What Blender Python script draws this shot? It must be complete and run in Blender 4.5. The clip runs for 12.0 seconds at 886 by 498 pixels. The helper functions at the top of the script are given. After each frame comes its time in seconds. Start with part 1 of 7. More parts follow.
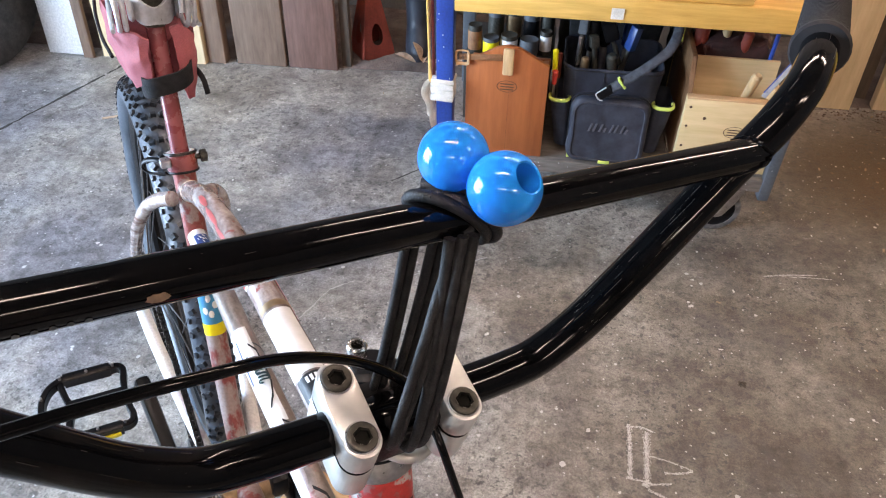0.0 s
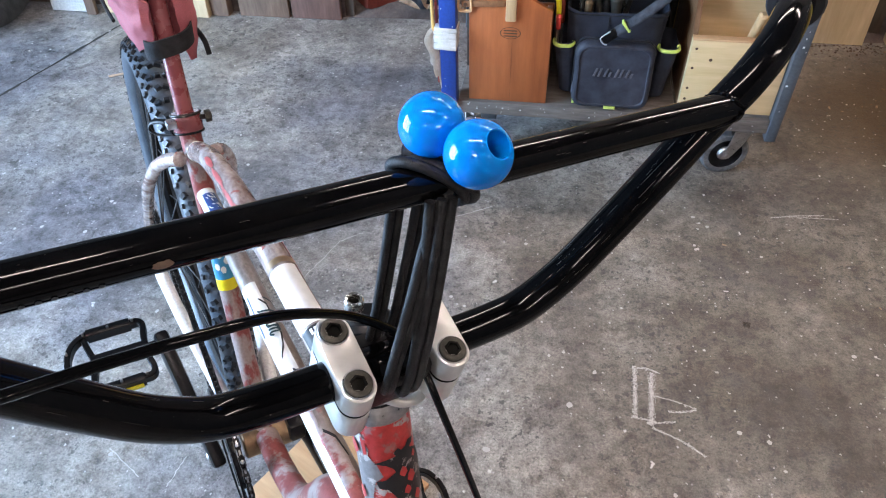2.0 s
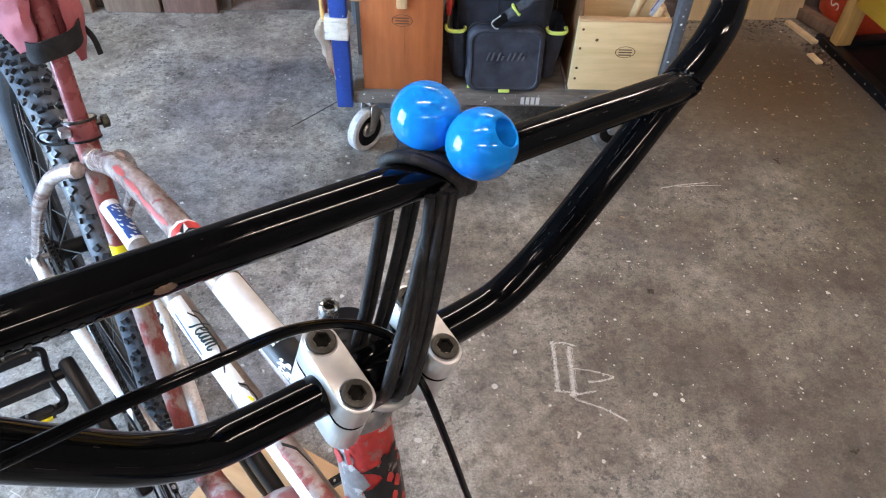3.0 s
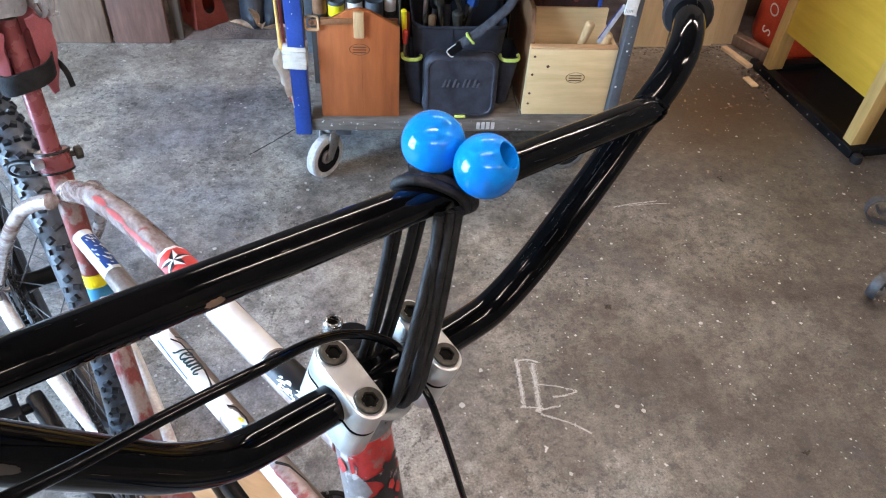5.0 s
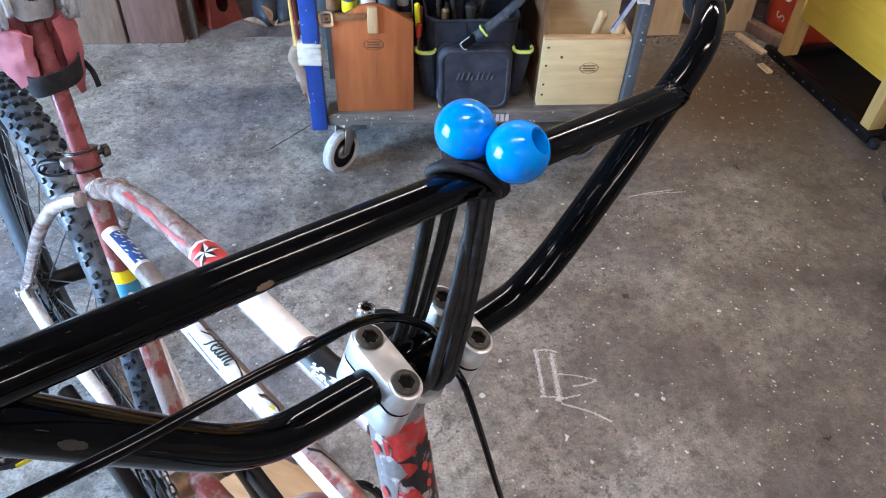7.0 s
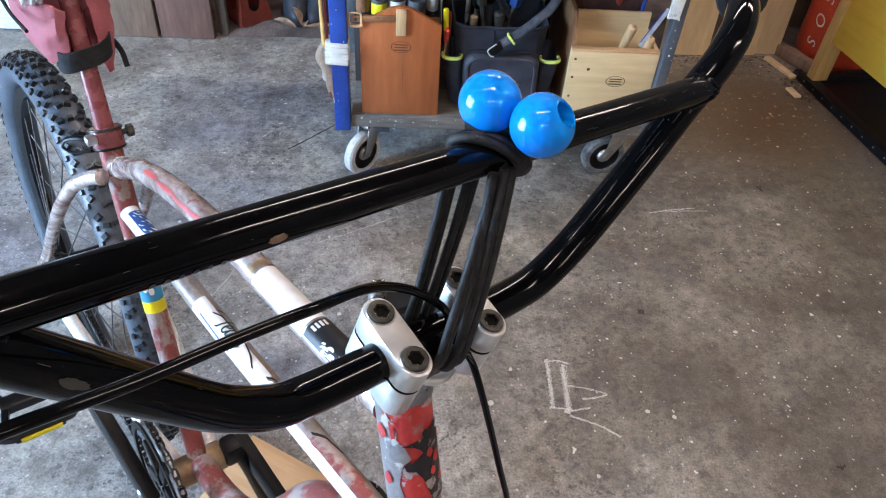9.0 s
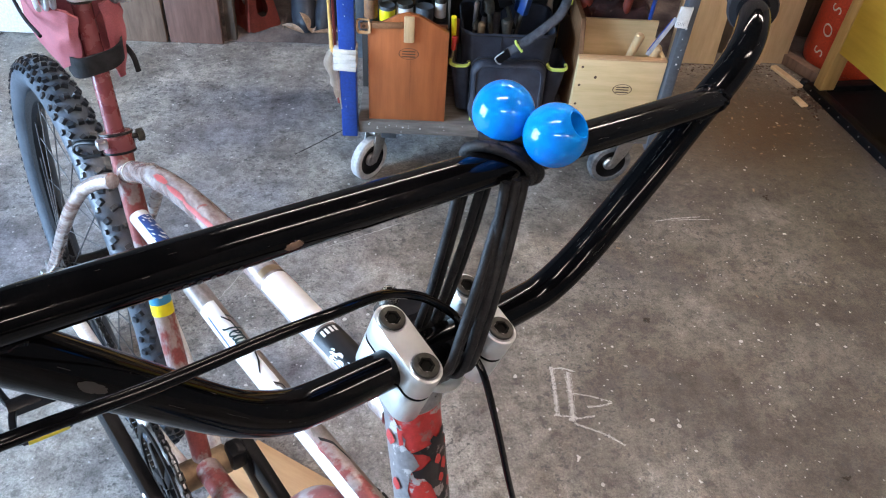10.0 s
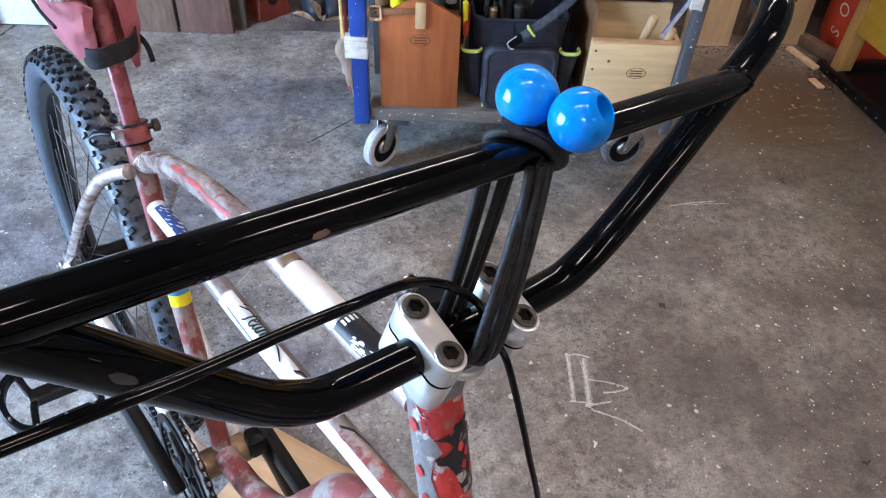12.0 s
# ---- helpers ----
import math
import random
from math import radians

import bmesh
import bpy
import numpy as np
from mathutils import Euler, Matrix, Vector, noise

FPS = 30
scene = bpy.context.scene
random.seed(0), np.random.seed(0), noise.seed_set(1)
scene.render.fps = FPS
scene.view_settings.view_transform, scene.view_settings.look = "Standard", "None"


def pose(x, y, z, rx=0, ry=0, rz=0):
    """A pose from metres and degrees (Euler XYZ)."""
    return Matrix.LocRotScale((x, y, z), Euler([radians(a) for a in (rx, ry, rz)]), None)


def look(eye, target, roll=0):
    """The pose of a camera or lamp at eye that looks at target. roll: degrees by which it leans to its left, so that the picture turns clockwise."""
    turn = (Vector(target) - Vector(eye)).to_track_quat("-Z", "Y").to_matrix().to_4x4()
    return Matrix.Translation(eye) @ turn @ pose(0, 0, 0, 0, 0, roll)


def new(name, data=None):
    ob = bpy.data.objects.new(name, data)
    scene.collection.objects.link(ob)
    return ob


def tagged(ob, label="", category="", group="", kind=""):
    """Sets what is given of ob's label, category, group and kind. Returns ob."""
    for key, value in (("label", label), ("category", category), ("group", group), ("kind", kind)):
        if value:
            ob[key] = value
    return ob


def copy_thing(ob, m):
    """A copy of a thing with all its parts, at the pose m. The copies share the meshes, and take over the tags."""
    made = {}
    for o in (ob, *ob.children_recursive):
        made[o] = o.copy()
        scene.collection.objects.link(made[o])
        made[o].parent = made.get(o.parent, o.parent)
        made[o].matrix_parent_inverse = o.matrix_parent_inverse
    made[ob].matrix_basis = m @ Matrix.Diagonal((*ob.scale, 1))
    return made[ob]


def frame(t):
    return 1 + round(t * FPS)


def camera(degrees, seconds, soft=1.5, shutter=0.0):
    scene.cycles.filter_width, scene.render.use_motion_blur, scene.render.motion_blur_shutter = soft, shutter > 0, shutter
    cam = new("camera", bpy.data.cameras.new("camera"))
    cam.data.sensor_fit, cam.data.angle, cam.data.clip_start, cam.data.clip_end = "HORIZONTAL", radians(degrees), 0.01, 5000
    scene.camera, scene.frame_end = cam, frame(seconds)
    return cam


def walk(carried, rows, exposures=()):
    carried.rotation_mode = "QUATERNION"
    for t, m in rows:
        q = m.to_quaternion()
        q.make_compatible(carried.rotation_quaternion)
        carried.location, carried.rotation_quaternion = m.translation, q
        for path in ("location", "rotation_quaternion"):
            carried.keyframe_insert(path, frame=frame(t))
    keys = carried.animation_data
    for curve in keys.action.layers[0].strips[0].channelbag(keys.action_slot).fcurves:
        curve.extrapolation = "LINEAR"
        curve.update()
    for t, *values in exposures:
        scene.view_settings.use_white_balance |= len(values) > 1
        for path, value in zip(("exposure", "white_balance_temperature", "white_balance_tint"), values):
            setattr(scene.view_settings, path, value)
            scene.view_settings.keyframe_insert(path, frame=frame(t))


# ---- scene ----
cam = camera(63.9, 12.0, soft=1.1)
PATH = [
    (0, (0.119, 0.157, 1.202), (-0.122, 1.651, -0.107), 0.4),
    (0.5, (0.135, 0.165, 1.208), (-0.136, 1.651, -0.103), -1.4),
    (1, (0.133, 0.164, 1.202), (-0.176, 1.544, -0.212), -3.6),
    (1.5, (0.13, 0.154, 1.215), (-0.144, 1.553, -0.188), -2.4),
    (2, (0.135, 0.146, 1.222), (-0.128, 1.533, -0.194), -2.1),
    (2.5, (0.127, 0.157, 1.208), (-0.146, 1.499, -0.25), -1.1),
    (3, (0.085, 0.153, 1.215), (0.133, 1.543, -0.222), 2.2),
    (3.5, (0.061, 0.138, 1.228), (0.238, 1.544, -0.184), 3.0),
    (5.5, (0.056, 0.125, 1.234), (0.239, 1.56, -0.147), 4.5),
    (6, (0.051, 0.118, 1.238), (0.21, 1.548, -0.151), 3.1),
    (6.5, (0.046, 0.121, 1.236), (0.193, 1.549, -0.156), 2.3),
    (7, (0.047, 0.12, 1.235), (0.195, 1.545, -0.161), 2.4),
    (9, (0.047, 0.111, 1.217), (0.15, 1.563, -0.154), 4.2),
    (9.5, (0.043, 0.113, 1.221), (0.135, 1.577, -0.138), 4.2),
    (10, (0.043, 0.11, 1.219), (0.134, 1.574, -0.141), 4.4),
    (10.5, (0.045, 0.11, 1.218), (0.149, 1.573, -0.141), 4.7),
    (11, (0.046, 0.112, 1.217), (0.147, 1.572, -0.146), 4.4),
    (11.5, (0.043, 0.113, 1.219), (0.1, 1.56, -0.161), 2.6),
    (12, (0.037, 0.112, 1.217), (0.097, 1.551, -0.17), 3.0),
]
EXPOSURES = [(0, 0.22, 7550, 14), (0.5, 0.27, 7500, 12), (1, 0.19, 7100, 13), (1.5, 0.13, 6650, 10), (2.5, 0.13, 6600, 9), (3, 0.12, 7000, 10), (3.5, 0.22, 6900, 9), (5.5, 0.18, 6800, 9),
             (6.5, 0.13, 6400, 9), (7, 0.13, 6400, 9), (9, 0.05, 6700, 9), (9.5, 0.05, 6750, 9), (10.5, 0.07, 6650, 10), (11.5, 0.07, 6550, 12), (12, 0.03, 6500, 12)]
walk(cam, [(t, look(eye, target, roll)) for t, eye, target, roll in PATH], EXPOSURES)

# ---- light ----
world = bpy.data.worlds.new("world")
scene.world = world
world.use_nodes = True
wn = world.node_tree.nodes
sky = wn.new("ShaderNodeTexSky")
sky.sky_type, sky.sun_disc = "NISHITA", False
sky.sun_elevation, sky.sun_rotation = radians(40), radians(200)
world.node_tree.links.new(sky.outputs[0], wn["Background"].inputs[0])
wn["Background"].inputs[1].default_value = 0.1


def area_lamp(name, m, sx, sy, power, colour):
    lamp = bpy.data.lights.new(name, "AREA")
    lamp.shape, lamp.size, lamp.size_y, lamp.energy, lamp.color = "RECTANGLE", sx, sy, power, colour
    ob = new(name, lamp)
    ob.matrix_world = m
    return ob


DOOR_POWER, TUBE_GLOW = 330.0, 75.0
# daylight through the open doorway in the west wall
area_lamp("door_daylight", look((-2.95, 0.15, 1.15), (0.0, 0.6, 0.6)), 1.6, 1.7, DOOR_POWER, (0.44, 0.665, 1.0))

# ---- materials ----


def material(name):
    m = bpy.data.materials.new(name)
    m.use_nodes = True
    return m, m.node_tree.nodes, m.node_tree.links, m.node_tree.nodes["Principled BSDF"]


def noise_node(nodes, links, scale, detail=5.0, rough=0.6, stretch=None, space="Object"):
    tc = nodes.new("ShaderNodeTexCoord")
    out = tc.outputs[space]
    if stretch:
        mp = nodes.new("ShaderNodeMapping")
        mp.inputs["Scale"].default_value = stretch
        links.new(out, mp.inputs[0])
        out = mp.outputs[0]
    n = nodes.new("ShaderNodeTexNoise")
    n.inputs["Scale"].default_value, n.inputs["Detail"].default_value, n.inputs["Roughness"].default_value = scale, detail, rough
    links.new(out, n.inputs["Vector"])
    return n


def ramp_node(nodes, links, source, stops):
    r = nodes.new("ShaderNodeValToRGB")
    e = r.color_ramp.elements
    while len(e) < len(stops):
        e.new(0.5)
    for el, (p, c) in zip(e, stops):
        el.position, el.color = p, (*c, 1) if len(c) == 3 else c
    links.new(source, r.inputs[0])
    return r


def mix_node(nodes, links, fac, a, b, mode="MIX"):
    m = nodes.new("ShaderNodeMix")
    m.data_type, m.blend_type = "RGBA", mode
    for sock, v in ((m.inputs[0], fac), (m.inputs[6], a), (m.inputs[7], b)):
        if hasattr(v, "links"):
            links.new(v, sock)
        elif isinstance(v, (int, float)):
            sock.default_value = v
        else:
            sock.default_value = (*v, 1)
    return m.outputs[2]


def bump(nodes, links, bsdf, height, strength=0.2, distance=0.002):
    b = nodes.new("ShaderNodeBump")
    b.inputs["Strength"].default_value, b.inputs["Distance"].default_value = strength, distance
    links.new(height, b.inputs["Height"])
    links.new(b.outputs[0], bsdf.inputs["Normal"])


def mottled(name, dark, light, scale=20.0, rough=0.5, metal=0.0, fine=120.0, relief=0.15, stretch=None, coat=0.0, distance=0.0015, spread=0.12):
    """Two colours mixed at two scales, with a fine relief and uneven gloss."""
    m, nodes, links, bsdf = material(name)
    a = noise_node(nodes, links, scale, 6, 0.6, stretch)
    b = noise_node(nodes, links, fine, 4, 0.6, stretch)
    r = ramp_node(nodes, links, a.outputs[0], [(0.32, dark), (0.68, light)])
    g = ramp_node(nodes, links, b.outputs[0], [(0.3, (0.78, 0.78, 0.78)), (0.7, (1.12, 1.12, 1.12))])
    links.new(mix_node(nodes, links, 1.0, r.outputs[0], g.outputs[0], "MULTIPLY"), bsdf.inputs["Base Color"])
    rr = ramp_node(nodes, links, b.outputs[0], [(0.25, (rough - spread,) * 3), (0.75, (min(1, rough + spread),) * 3)])
    links.new(rr.outputs[0], bsdf.inputs["Roughness"])
    bsdf.inputs["Metallic"].default_value = metal
    bsdf.inputs["Coat Weight"].default_value = coat
    bump(nodes, links, bsdf, b.outputs[0], relief, distance)
    return m


def wood(name, dark, light, grain=(1, 18, 18), scale=6.0, rough=0.5, coat=0.0):
    """Wood whose grain runs along its own x, y or z."""
    m, nodes, links, bsdf = material(name)
    a = noise_node(nodes, links, scale, 8, 0.65, grain)
    b = noise_node(nodes, links, 2.2, 4, 0.5)
    mid = tuple((p + q) / 2 for p, q in zip(dark, light))
    r = ramp_node(nodes, links, a.outputs[0], [(0.3, dark), (0.5, mid), (0.7, light)])
    g = ramp_node(nodes, links, b.outputs[0], [(0.3, (0.8, 0.78, 0.75)), (0.7, (1.1, 1.1, 1.1))])
    links.new(mix_node(nodes, links, 1.0, r.outputs[0], g.outputs[0], "MULTIPLY"), bsdf.inputs["Base Color"])
    bsdf.inputs["Roughness"].default_value, bsdf.inputs["Coat Weight"].default_value = rough, coat
    bump(nodes, links, bsdf, a.outputs[0], 0.25, 0.001)
    return m


def plain(name, colour, rough=0.5, metal=0.0, coat=0.0):
    m, nodes, links, bsdf = material(name)
    n = noise_node(nodes, links, 60, 4)
    r = ramp_node(nodes, links, n.outputs[0], [(0.3, tuple(c * 0.88 for c in colour)), (0.7, tuple(min(1, c * 1.08) for c in colour))])
    links.new(r.outputs[0], bsdf.inputs["Base Color"])
    rr = ramp_node(nodes, links, n.outputs[0], [(0.3, (max(0.02, rough - 0.06),) * 3), (0.7, (rough + 0.06,) * 3)])
    links.new(rr.outputs[0], bsdf.inputs["Roughness"])
    bsdf.inputs["Metallic"].default_value, bsdf.inputs["Coat Weight"].default_value = metal, coat
    return m


def concrete(name):
    """Worn garage slab: cool grey and beige patches, pits in clusters, pale flecks and scuffs."""
    m, nodes, links, bsdf = material(name)
    tc = nodes.new("ShaderNodeTexCoord")
    big = noise_node(nodes, links, 1.1, 6, 0.62)
    mid = noise_node(nodes, links, 7.0, 8, 0.66)
    small = noise_node(nodes, links, 34.0, 9, 0.8)
    fine = noise_node(nodes, links, 210.0, 5, 0.75)
    # bench browning, plus the light's falloff to the east put into the colour
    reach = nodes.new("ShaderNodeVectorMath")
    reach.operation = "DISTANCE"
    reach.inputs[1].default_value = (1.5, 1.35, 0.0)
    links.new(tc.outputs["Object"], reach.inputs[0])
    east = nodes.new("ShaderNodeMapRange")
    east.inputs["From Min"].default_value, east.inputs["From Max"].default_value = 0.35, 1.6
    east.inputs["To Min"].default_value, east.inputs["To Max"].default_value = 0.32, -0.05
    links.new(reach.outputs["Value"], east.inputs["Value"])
    brown_shade = nodes.new("ShaderNodeMath")
    brown_shade.operation = "ADD"
    links.new(big.outputs[0], brown_shade.inputs[0])
    links.new(east.outputs[0], brown_shade.inputs[1])
    base = ramp_node(nodes, links, brown_shade.outputs[0], [(0.36, (0.205, 0.203, 0.213)), (0.47, (0.338, 0.322, 0.290)), (0.57, (0.224, 0.205, 0.172)), (0.70, (0.112, 0.095, 0.074))])
    g = ramp_node(nodes, links, mid.outputs[0], [(0.36, (0.60, 0.58, 0.59)), (0.5, (0.98, 0.98, 0.98)), (0.62, (1.22, 1.21, 1.22))])
    c = mix_node(nodes, links, 1.0, base.outputs[0], g.outputs[0], "MULTIPLY")
    g = ramp_node(nodes, links, small.outputs[0], [(0.36, (0.52, 0.5, 0.49)), (0.5, (1, 1, 1)), (0.64, (1.36, 1.36, 1.36))])
    c = mix_node(nodes, links, 1.0, c, g.outputs[0], "MULTIPLY")
    g = ramp_node(nodes, links, fine.outputs[0], [(0.34, (0.62, 0.62, 0.62)), (0.66, (1.3, 1.3, 1.3))])
    c = mix_node(nodes, links, 1.0, c, g.outputs[0], "MULTIPLY")
    # worn skin with sharp ragged edges, in three tones
    for scale, at, tone in ((4.5, 0.52, (0.80, 0.78, 0.79)), (9.0, 0.56, (1.16, 1.15, 1.12)), (16.0, 0.57, (0.72, 0.69, 0.68))):
        skin = noise_node(nodes, links, scale, 12, 0.72)
        sk = ramp_node(nodes, links, skin.outputs[0], [(at, (1, 1, 1)), (at + 0.018, tone)])
        c = mix_node(nodes, links, 1.0, c, sk.outputs[0], "MULTIPLY")
    # dark oily patches
    oil = noise_node(nodes, links, 2.3, 10, 0.78)
    orr = ramp_node(nodes, links, oil.outputs[0], [(0.535, (0, 0, 0)), (0.66, (0.65, 0.65, 0.65))])
    c = mix_node(nodes, links, orr.outputs[0], c, (0.085, 0.08, 0.082))
    # rusty oil stain by the bench
    edge = noise_node(nodes, links, 9.0, 8, 0.7)
    spot = nodes.new("ShaderNodeVectorMath")
    spot.operation = "DISTANCE"
    spot.inputs[1].default_value = (1.14, 2.06, 0.0)
    links.new(tc.outputs["Object"], spot.inputs[0])
    blot = nodes.new("ShaderNodeMath")
    blot.operation, blot.inputs[1].default_value = "MULTIPLY_ADD", 0.42
    links.new(edge.outputs[0], blot.inputs[0])
    links.new(spot.outputs["Value"], blot.inputs[2])
    br_ = ramp_node(nodes, links, blot.outputs[0], [(0.30, (0.85, 0.85, 0.85)), (0.42, (0.6, 0.6, 0.6)), (0.60, (0, 0, 0))])
    c = mix_node(nodes, links, br_.outputs[0], c, (0.075, 0.046, 0.022))
    # pale scuffs, drawn out two ways
    for stretch, at in (((1, 3.5, 1), 0.60), ((4.0, 1, 1), 0.615)):
        scuff = noise_node(nodes, links, 8.0, 11, 0.85, stretch)
        sr = ramp_node(nodes, links, scuff.outputs[0], [(at, (0, 0, 0)), (at + 0.1, (0.7, 0.7, 0.7))])
        c = mix_node(nodes, links, sr.outputs[0], c, (0.48, 0.475, 0.47))
    # pits, grit and pale flecks of several sizes, thicker in some places
    crowd = noise_node(nodes, links, 3.2, 4, 0.7)
    where = ramp_node(nodes, links, crowd.outputs[0], [(0.39, (0.2, 0.2, 0.2)), (0.58, (0.9, 0.9, 0.9))])
    for scale, at, colour in ((70.0, 0.575, (0.04, 0.042, 0.042)), (150.0, 0.605, (0.05, 0.046, 0.045)), (30.0, 0.605, (0.05, 0.044, 0.042)), (260.0, 0.60, (0.06, 0.055, 0.05))):
        smudge = noise_node(nodes, links, scale, 4, 0.6)
        sm = ramp_node(nodes, links, smudge.outputs[0], [(at, (0, 0, 0)), (at + 0.05, (0.85, 0.85, 0.85))])
        c = mix_node(nodes, links, mix_node(nodes, links, 1.0, sm.outputs[0], where.outputs[0], "MULTIPLY"), c, colour)
    for scale, lo, hi, at, colour in ((95.0, 0.12, 0.24, 0.88, (0.56, 0.55, 0.54)), (48.0, 0.08, 0.15, 0.86, (0.66, 0.65, 0.63)), (21.0, 0.05, 0.1, 0.8, (0.72, 0.71, 0.68))):
        wob = noise_node(nodes, links, scale * 1.6, 3)
        add = nodes.new("ShaderNodeMix")
        add.data_type, add.blend_type = "RGBA", "LINEAR_LIGHT"
        add.inputs[0].default_value = 0.35 / scale
        links.new(tc.outputs["Object"], add.inputs[6])
        links.new(wob.outputs["Color"], add.inputs[7])
        v = nodes.new("ShaderNodeTexVoronoi")
        v.inputs["Scale"].default_value = scale
        links.new(add.outputs[2], v.inputs["Vector"])
        dot = ramp_node(nodes, links, v.outputs["Distance"], [(lo, (1, 1, 1)), (hi, (0, 0, 0))])
        pick = nodes.new("ShaderNodeSeparateColor")
        links.new(v.outputs["Color"], pick.inputs[0])
        keep = ramp_node(nodes, links, pick.outputs[0], [(at, (0, 0, 0)), (at + 0.05, (0.9, 0.9, 0.9))])
        both = mix_node(nodes, links, 1.0, dot.outputs[0], keep.outputs[0], "MULTIPLY")
        c = mix_node(nodes, links, both, c, colour)
    links.new(c, bsdf.inputs["Base Color"])
    rr = ramp_node(nodes, links, mid.outputs[0], [(0.3, (0.26,) * 3), (0.7, (0.52,) * 3)])
    links.new(rr.outputs[0], bsdf.inputs["Roughness"])
    bump(nodes, links, bsdf, small.outputs[0], 0.5, 0.004)
    return m


def worn_paint(name, under, paint, third, lo=0.46, hi=0.52, scale=14.0, rough=0.32, stretch=None, third_at=0.53, metal=0.0):
    """Old paint flaked down to metal, in three colours with ragged edges."""
    m, nodes, links, bsdf = material(name)
    a = noise_node(nodes, links, scale, 7, 0.62, stretch)
    b = noise_node(nodes, links, scale * 0.6, 6, 0.6, stretch)
    f = noise_node(nodes, links, 260, 4, 0.6)
    fa = ramp_node(nodes, links, a.outputs[0], [(lo, (0, 0, 0)), (hi, (1, 1, 1))])
    tc = nodes.new("ShaderNodeTexCoord")
    mp = nodes.new("ShaderNodeMapping")
    mp.inputs["Location"].default_value = (3.1, 1.7, 5.3)
    links.new(tc.outputs["Object"], mp.inputs[0])
    links.new(mp.outputs[0], b.inputs["Vector"])
    fb = ramp_node(nodes, links, b.outputs[0], [(third_at, (0, 0, 0)), (third_at + 0.035, (1, 1, 1))])
    c = mix_node(nodes, links, fa.outputs[0], under, paint)
    c = mix_node(nodes, links, fb.outputs[0], c, third)
    g = ramp_node(nodes, links, f.outputs[0], [(0.3, (0.8, 0.8, 0.8)), (0.6, (1.05, 1.05, 1.05))])
    links.new(mix_node(nodes, links, 1.0, c, g.outputs[0], "MULTIPLY"), bsdf.inputs["Base Color"])
    bsdf.inputs["Roughness"].default_value, bsdf.inputs["Metallic"].default_value = rough, metal
    bump(nodes, links, bsdf, a.outputs[0], 0.1, 0.0006)
    return m


M = {}
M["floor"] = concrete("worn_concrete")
M["wall"] = mottled("old_plaster", (0.09, 0.082, 0.075), (0.17, 0.155, 0.14), 3, 0.85, relief=0.3, distance=0.004)
M["ceiling"] = mottled("ceiling_board", (0.045, 0.04, 0.036), (0.09, 0.082, 0.075), 3, 0.85)
M["ledge"] = mottled("rough_ledge", (0.075, 0.052, 0.045), (0.18, 0.14, 0.12), 12, 0.9, relief=0.6, distance=0.01)
M["black_gloss"] = mottled("black_gloss_paint", (0.0012, 0.0012, 0.0014), (0.0026, 0.0026, 0.003), 30, 0.075, fine=260, relief=0.02, coat=0.0, distance=0.0002, spread=0.03)
M["black_gloss"].node_tree.nodes["Principled BSDF"].inputs["Specular IOR Level"].default_value = 0.19
M["chip"] = mottled("bare_chipped_metal", (0.13, 0.075, 0.05), (0.26, 0.17, 0.12), 200, 0.6)
M["black_plastic"] = mottled("black_plastic", (0.003, 0.003, 0.0035), (0.008, 0.008, 0.009), 40, 0.36, fine=400, relief=0.1, distance=0.0004)
M["black_rubber"] = mottled("black_rubber", (0.008, 0.008, 0.009), (0.018, 0.018, 0.02), 25, 0.68, fine=300, relief=0.3, distance=0.0006)
M["tread"] = mottled("tread_rubber", (0.009, 0.012, 0.017), (0.03, 0.037, 0.047), 40, 0.38, fine=220, relief=0.25, distance=0.0008)
M["tyre"] = mottled("dusty_tyre_rubber", (0.038, 0.05, 0.064), (0.085, 0.105, 0.13), 9, 0.42, fine=220, relief=0.25, distance=0.0008)
M["cord"] = mottled("black_bungee_cord", (0.004, 0.004, 0.004), (0.026, 0.026, 0.027), 160, 0.5, fine=900, relief=0.8, distance=0.0006)
M["aluminium"] = plain("machined_aluminium", (0.74, 0.74, 0.705), 0.36, 0.65)
M["steel"] = mottled("zinc_steel", (0.42, 0.41, 0.4), (0.62, 0.61, 0.6), 40, 0.36, metal=1.0, fine=300)
M["dark_steel"] = mottled("dark_bolt_steel", (0.035, 0.033, 0.026), (0.075, 0.07, 0.058), 200, 0.5, metal=0.3, fine=500)
M["chain"] = mottled("oily_chain", (0.02, 0.02, 0.02), (0.07, 0.065, 0.06), 80, 0.4, metal=0.8)
M["ball"] = plain("glossy_blue_plastic", (0.0, 0.205, 0.68), 0.07)
M["frame_silver"] = worn_paint("flaked_frame_paint", (0.29, 0.18, 0.15), (0.64, 0.55, 0.51), (0.44, 0.15, 0.13), 0.38, 0.60, 60, third_at=0.64, metal=0.45, stretch=(0.3, 1, 1), rough=0.27)
M["frame_dull"] = worn_paint("dull_silver_paint", (0.2, 0.15, 0.125), (0.36, 0.315, 0.285), (0.33, 0.2, 0.18), 0.36, 0.60, 60, third_at=0.64, metal=0.45, stretch=(0.3, 1, 1), rough=0.3)
M["frame_white"] = worn_paint("white_frame_paint", (0.55, 0.52, 0.5), (0.82, 0.8, 0.77), (0.72, 0.6, 0.58), 0.3, 0.4, 14)
M["frame_red"] = worn_paint("red_frame_paint", (0.4, 0.38, 0.37), (0.50, 0.045, 0.042), (0.34, 0.16, 0.15), 0.38, 0.405, 48, third_at=0.60)
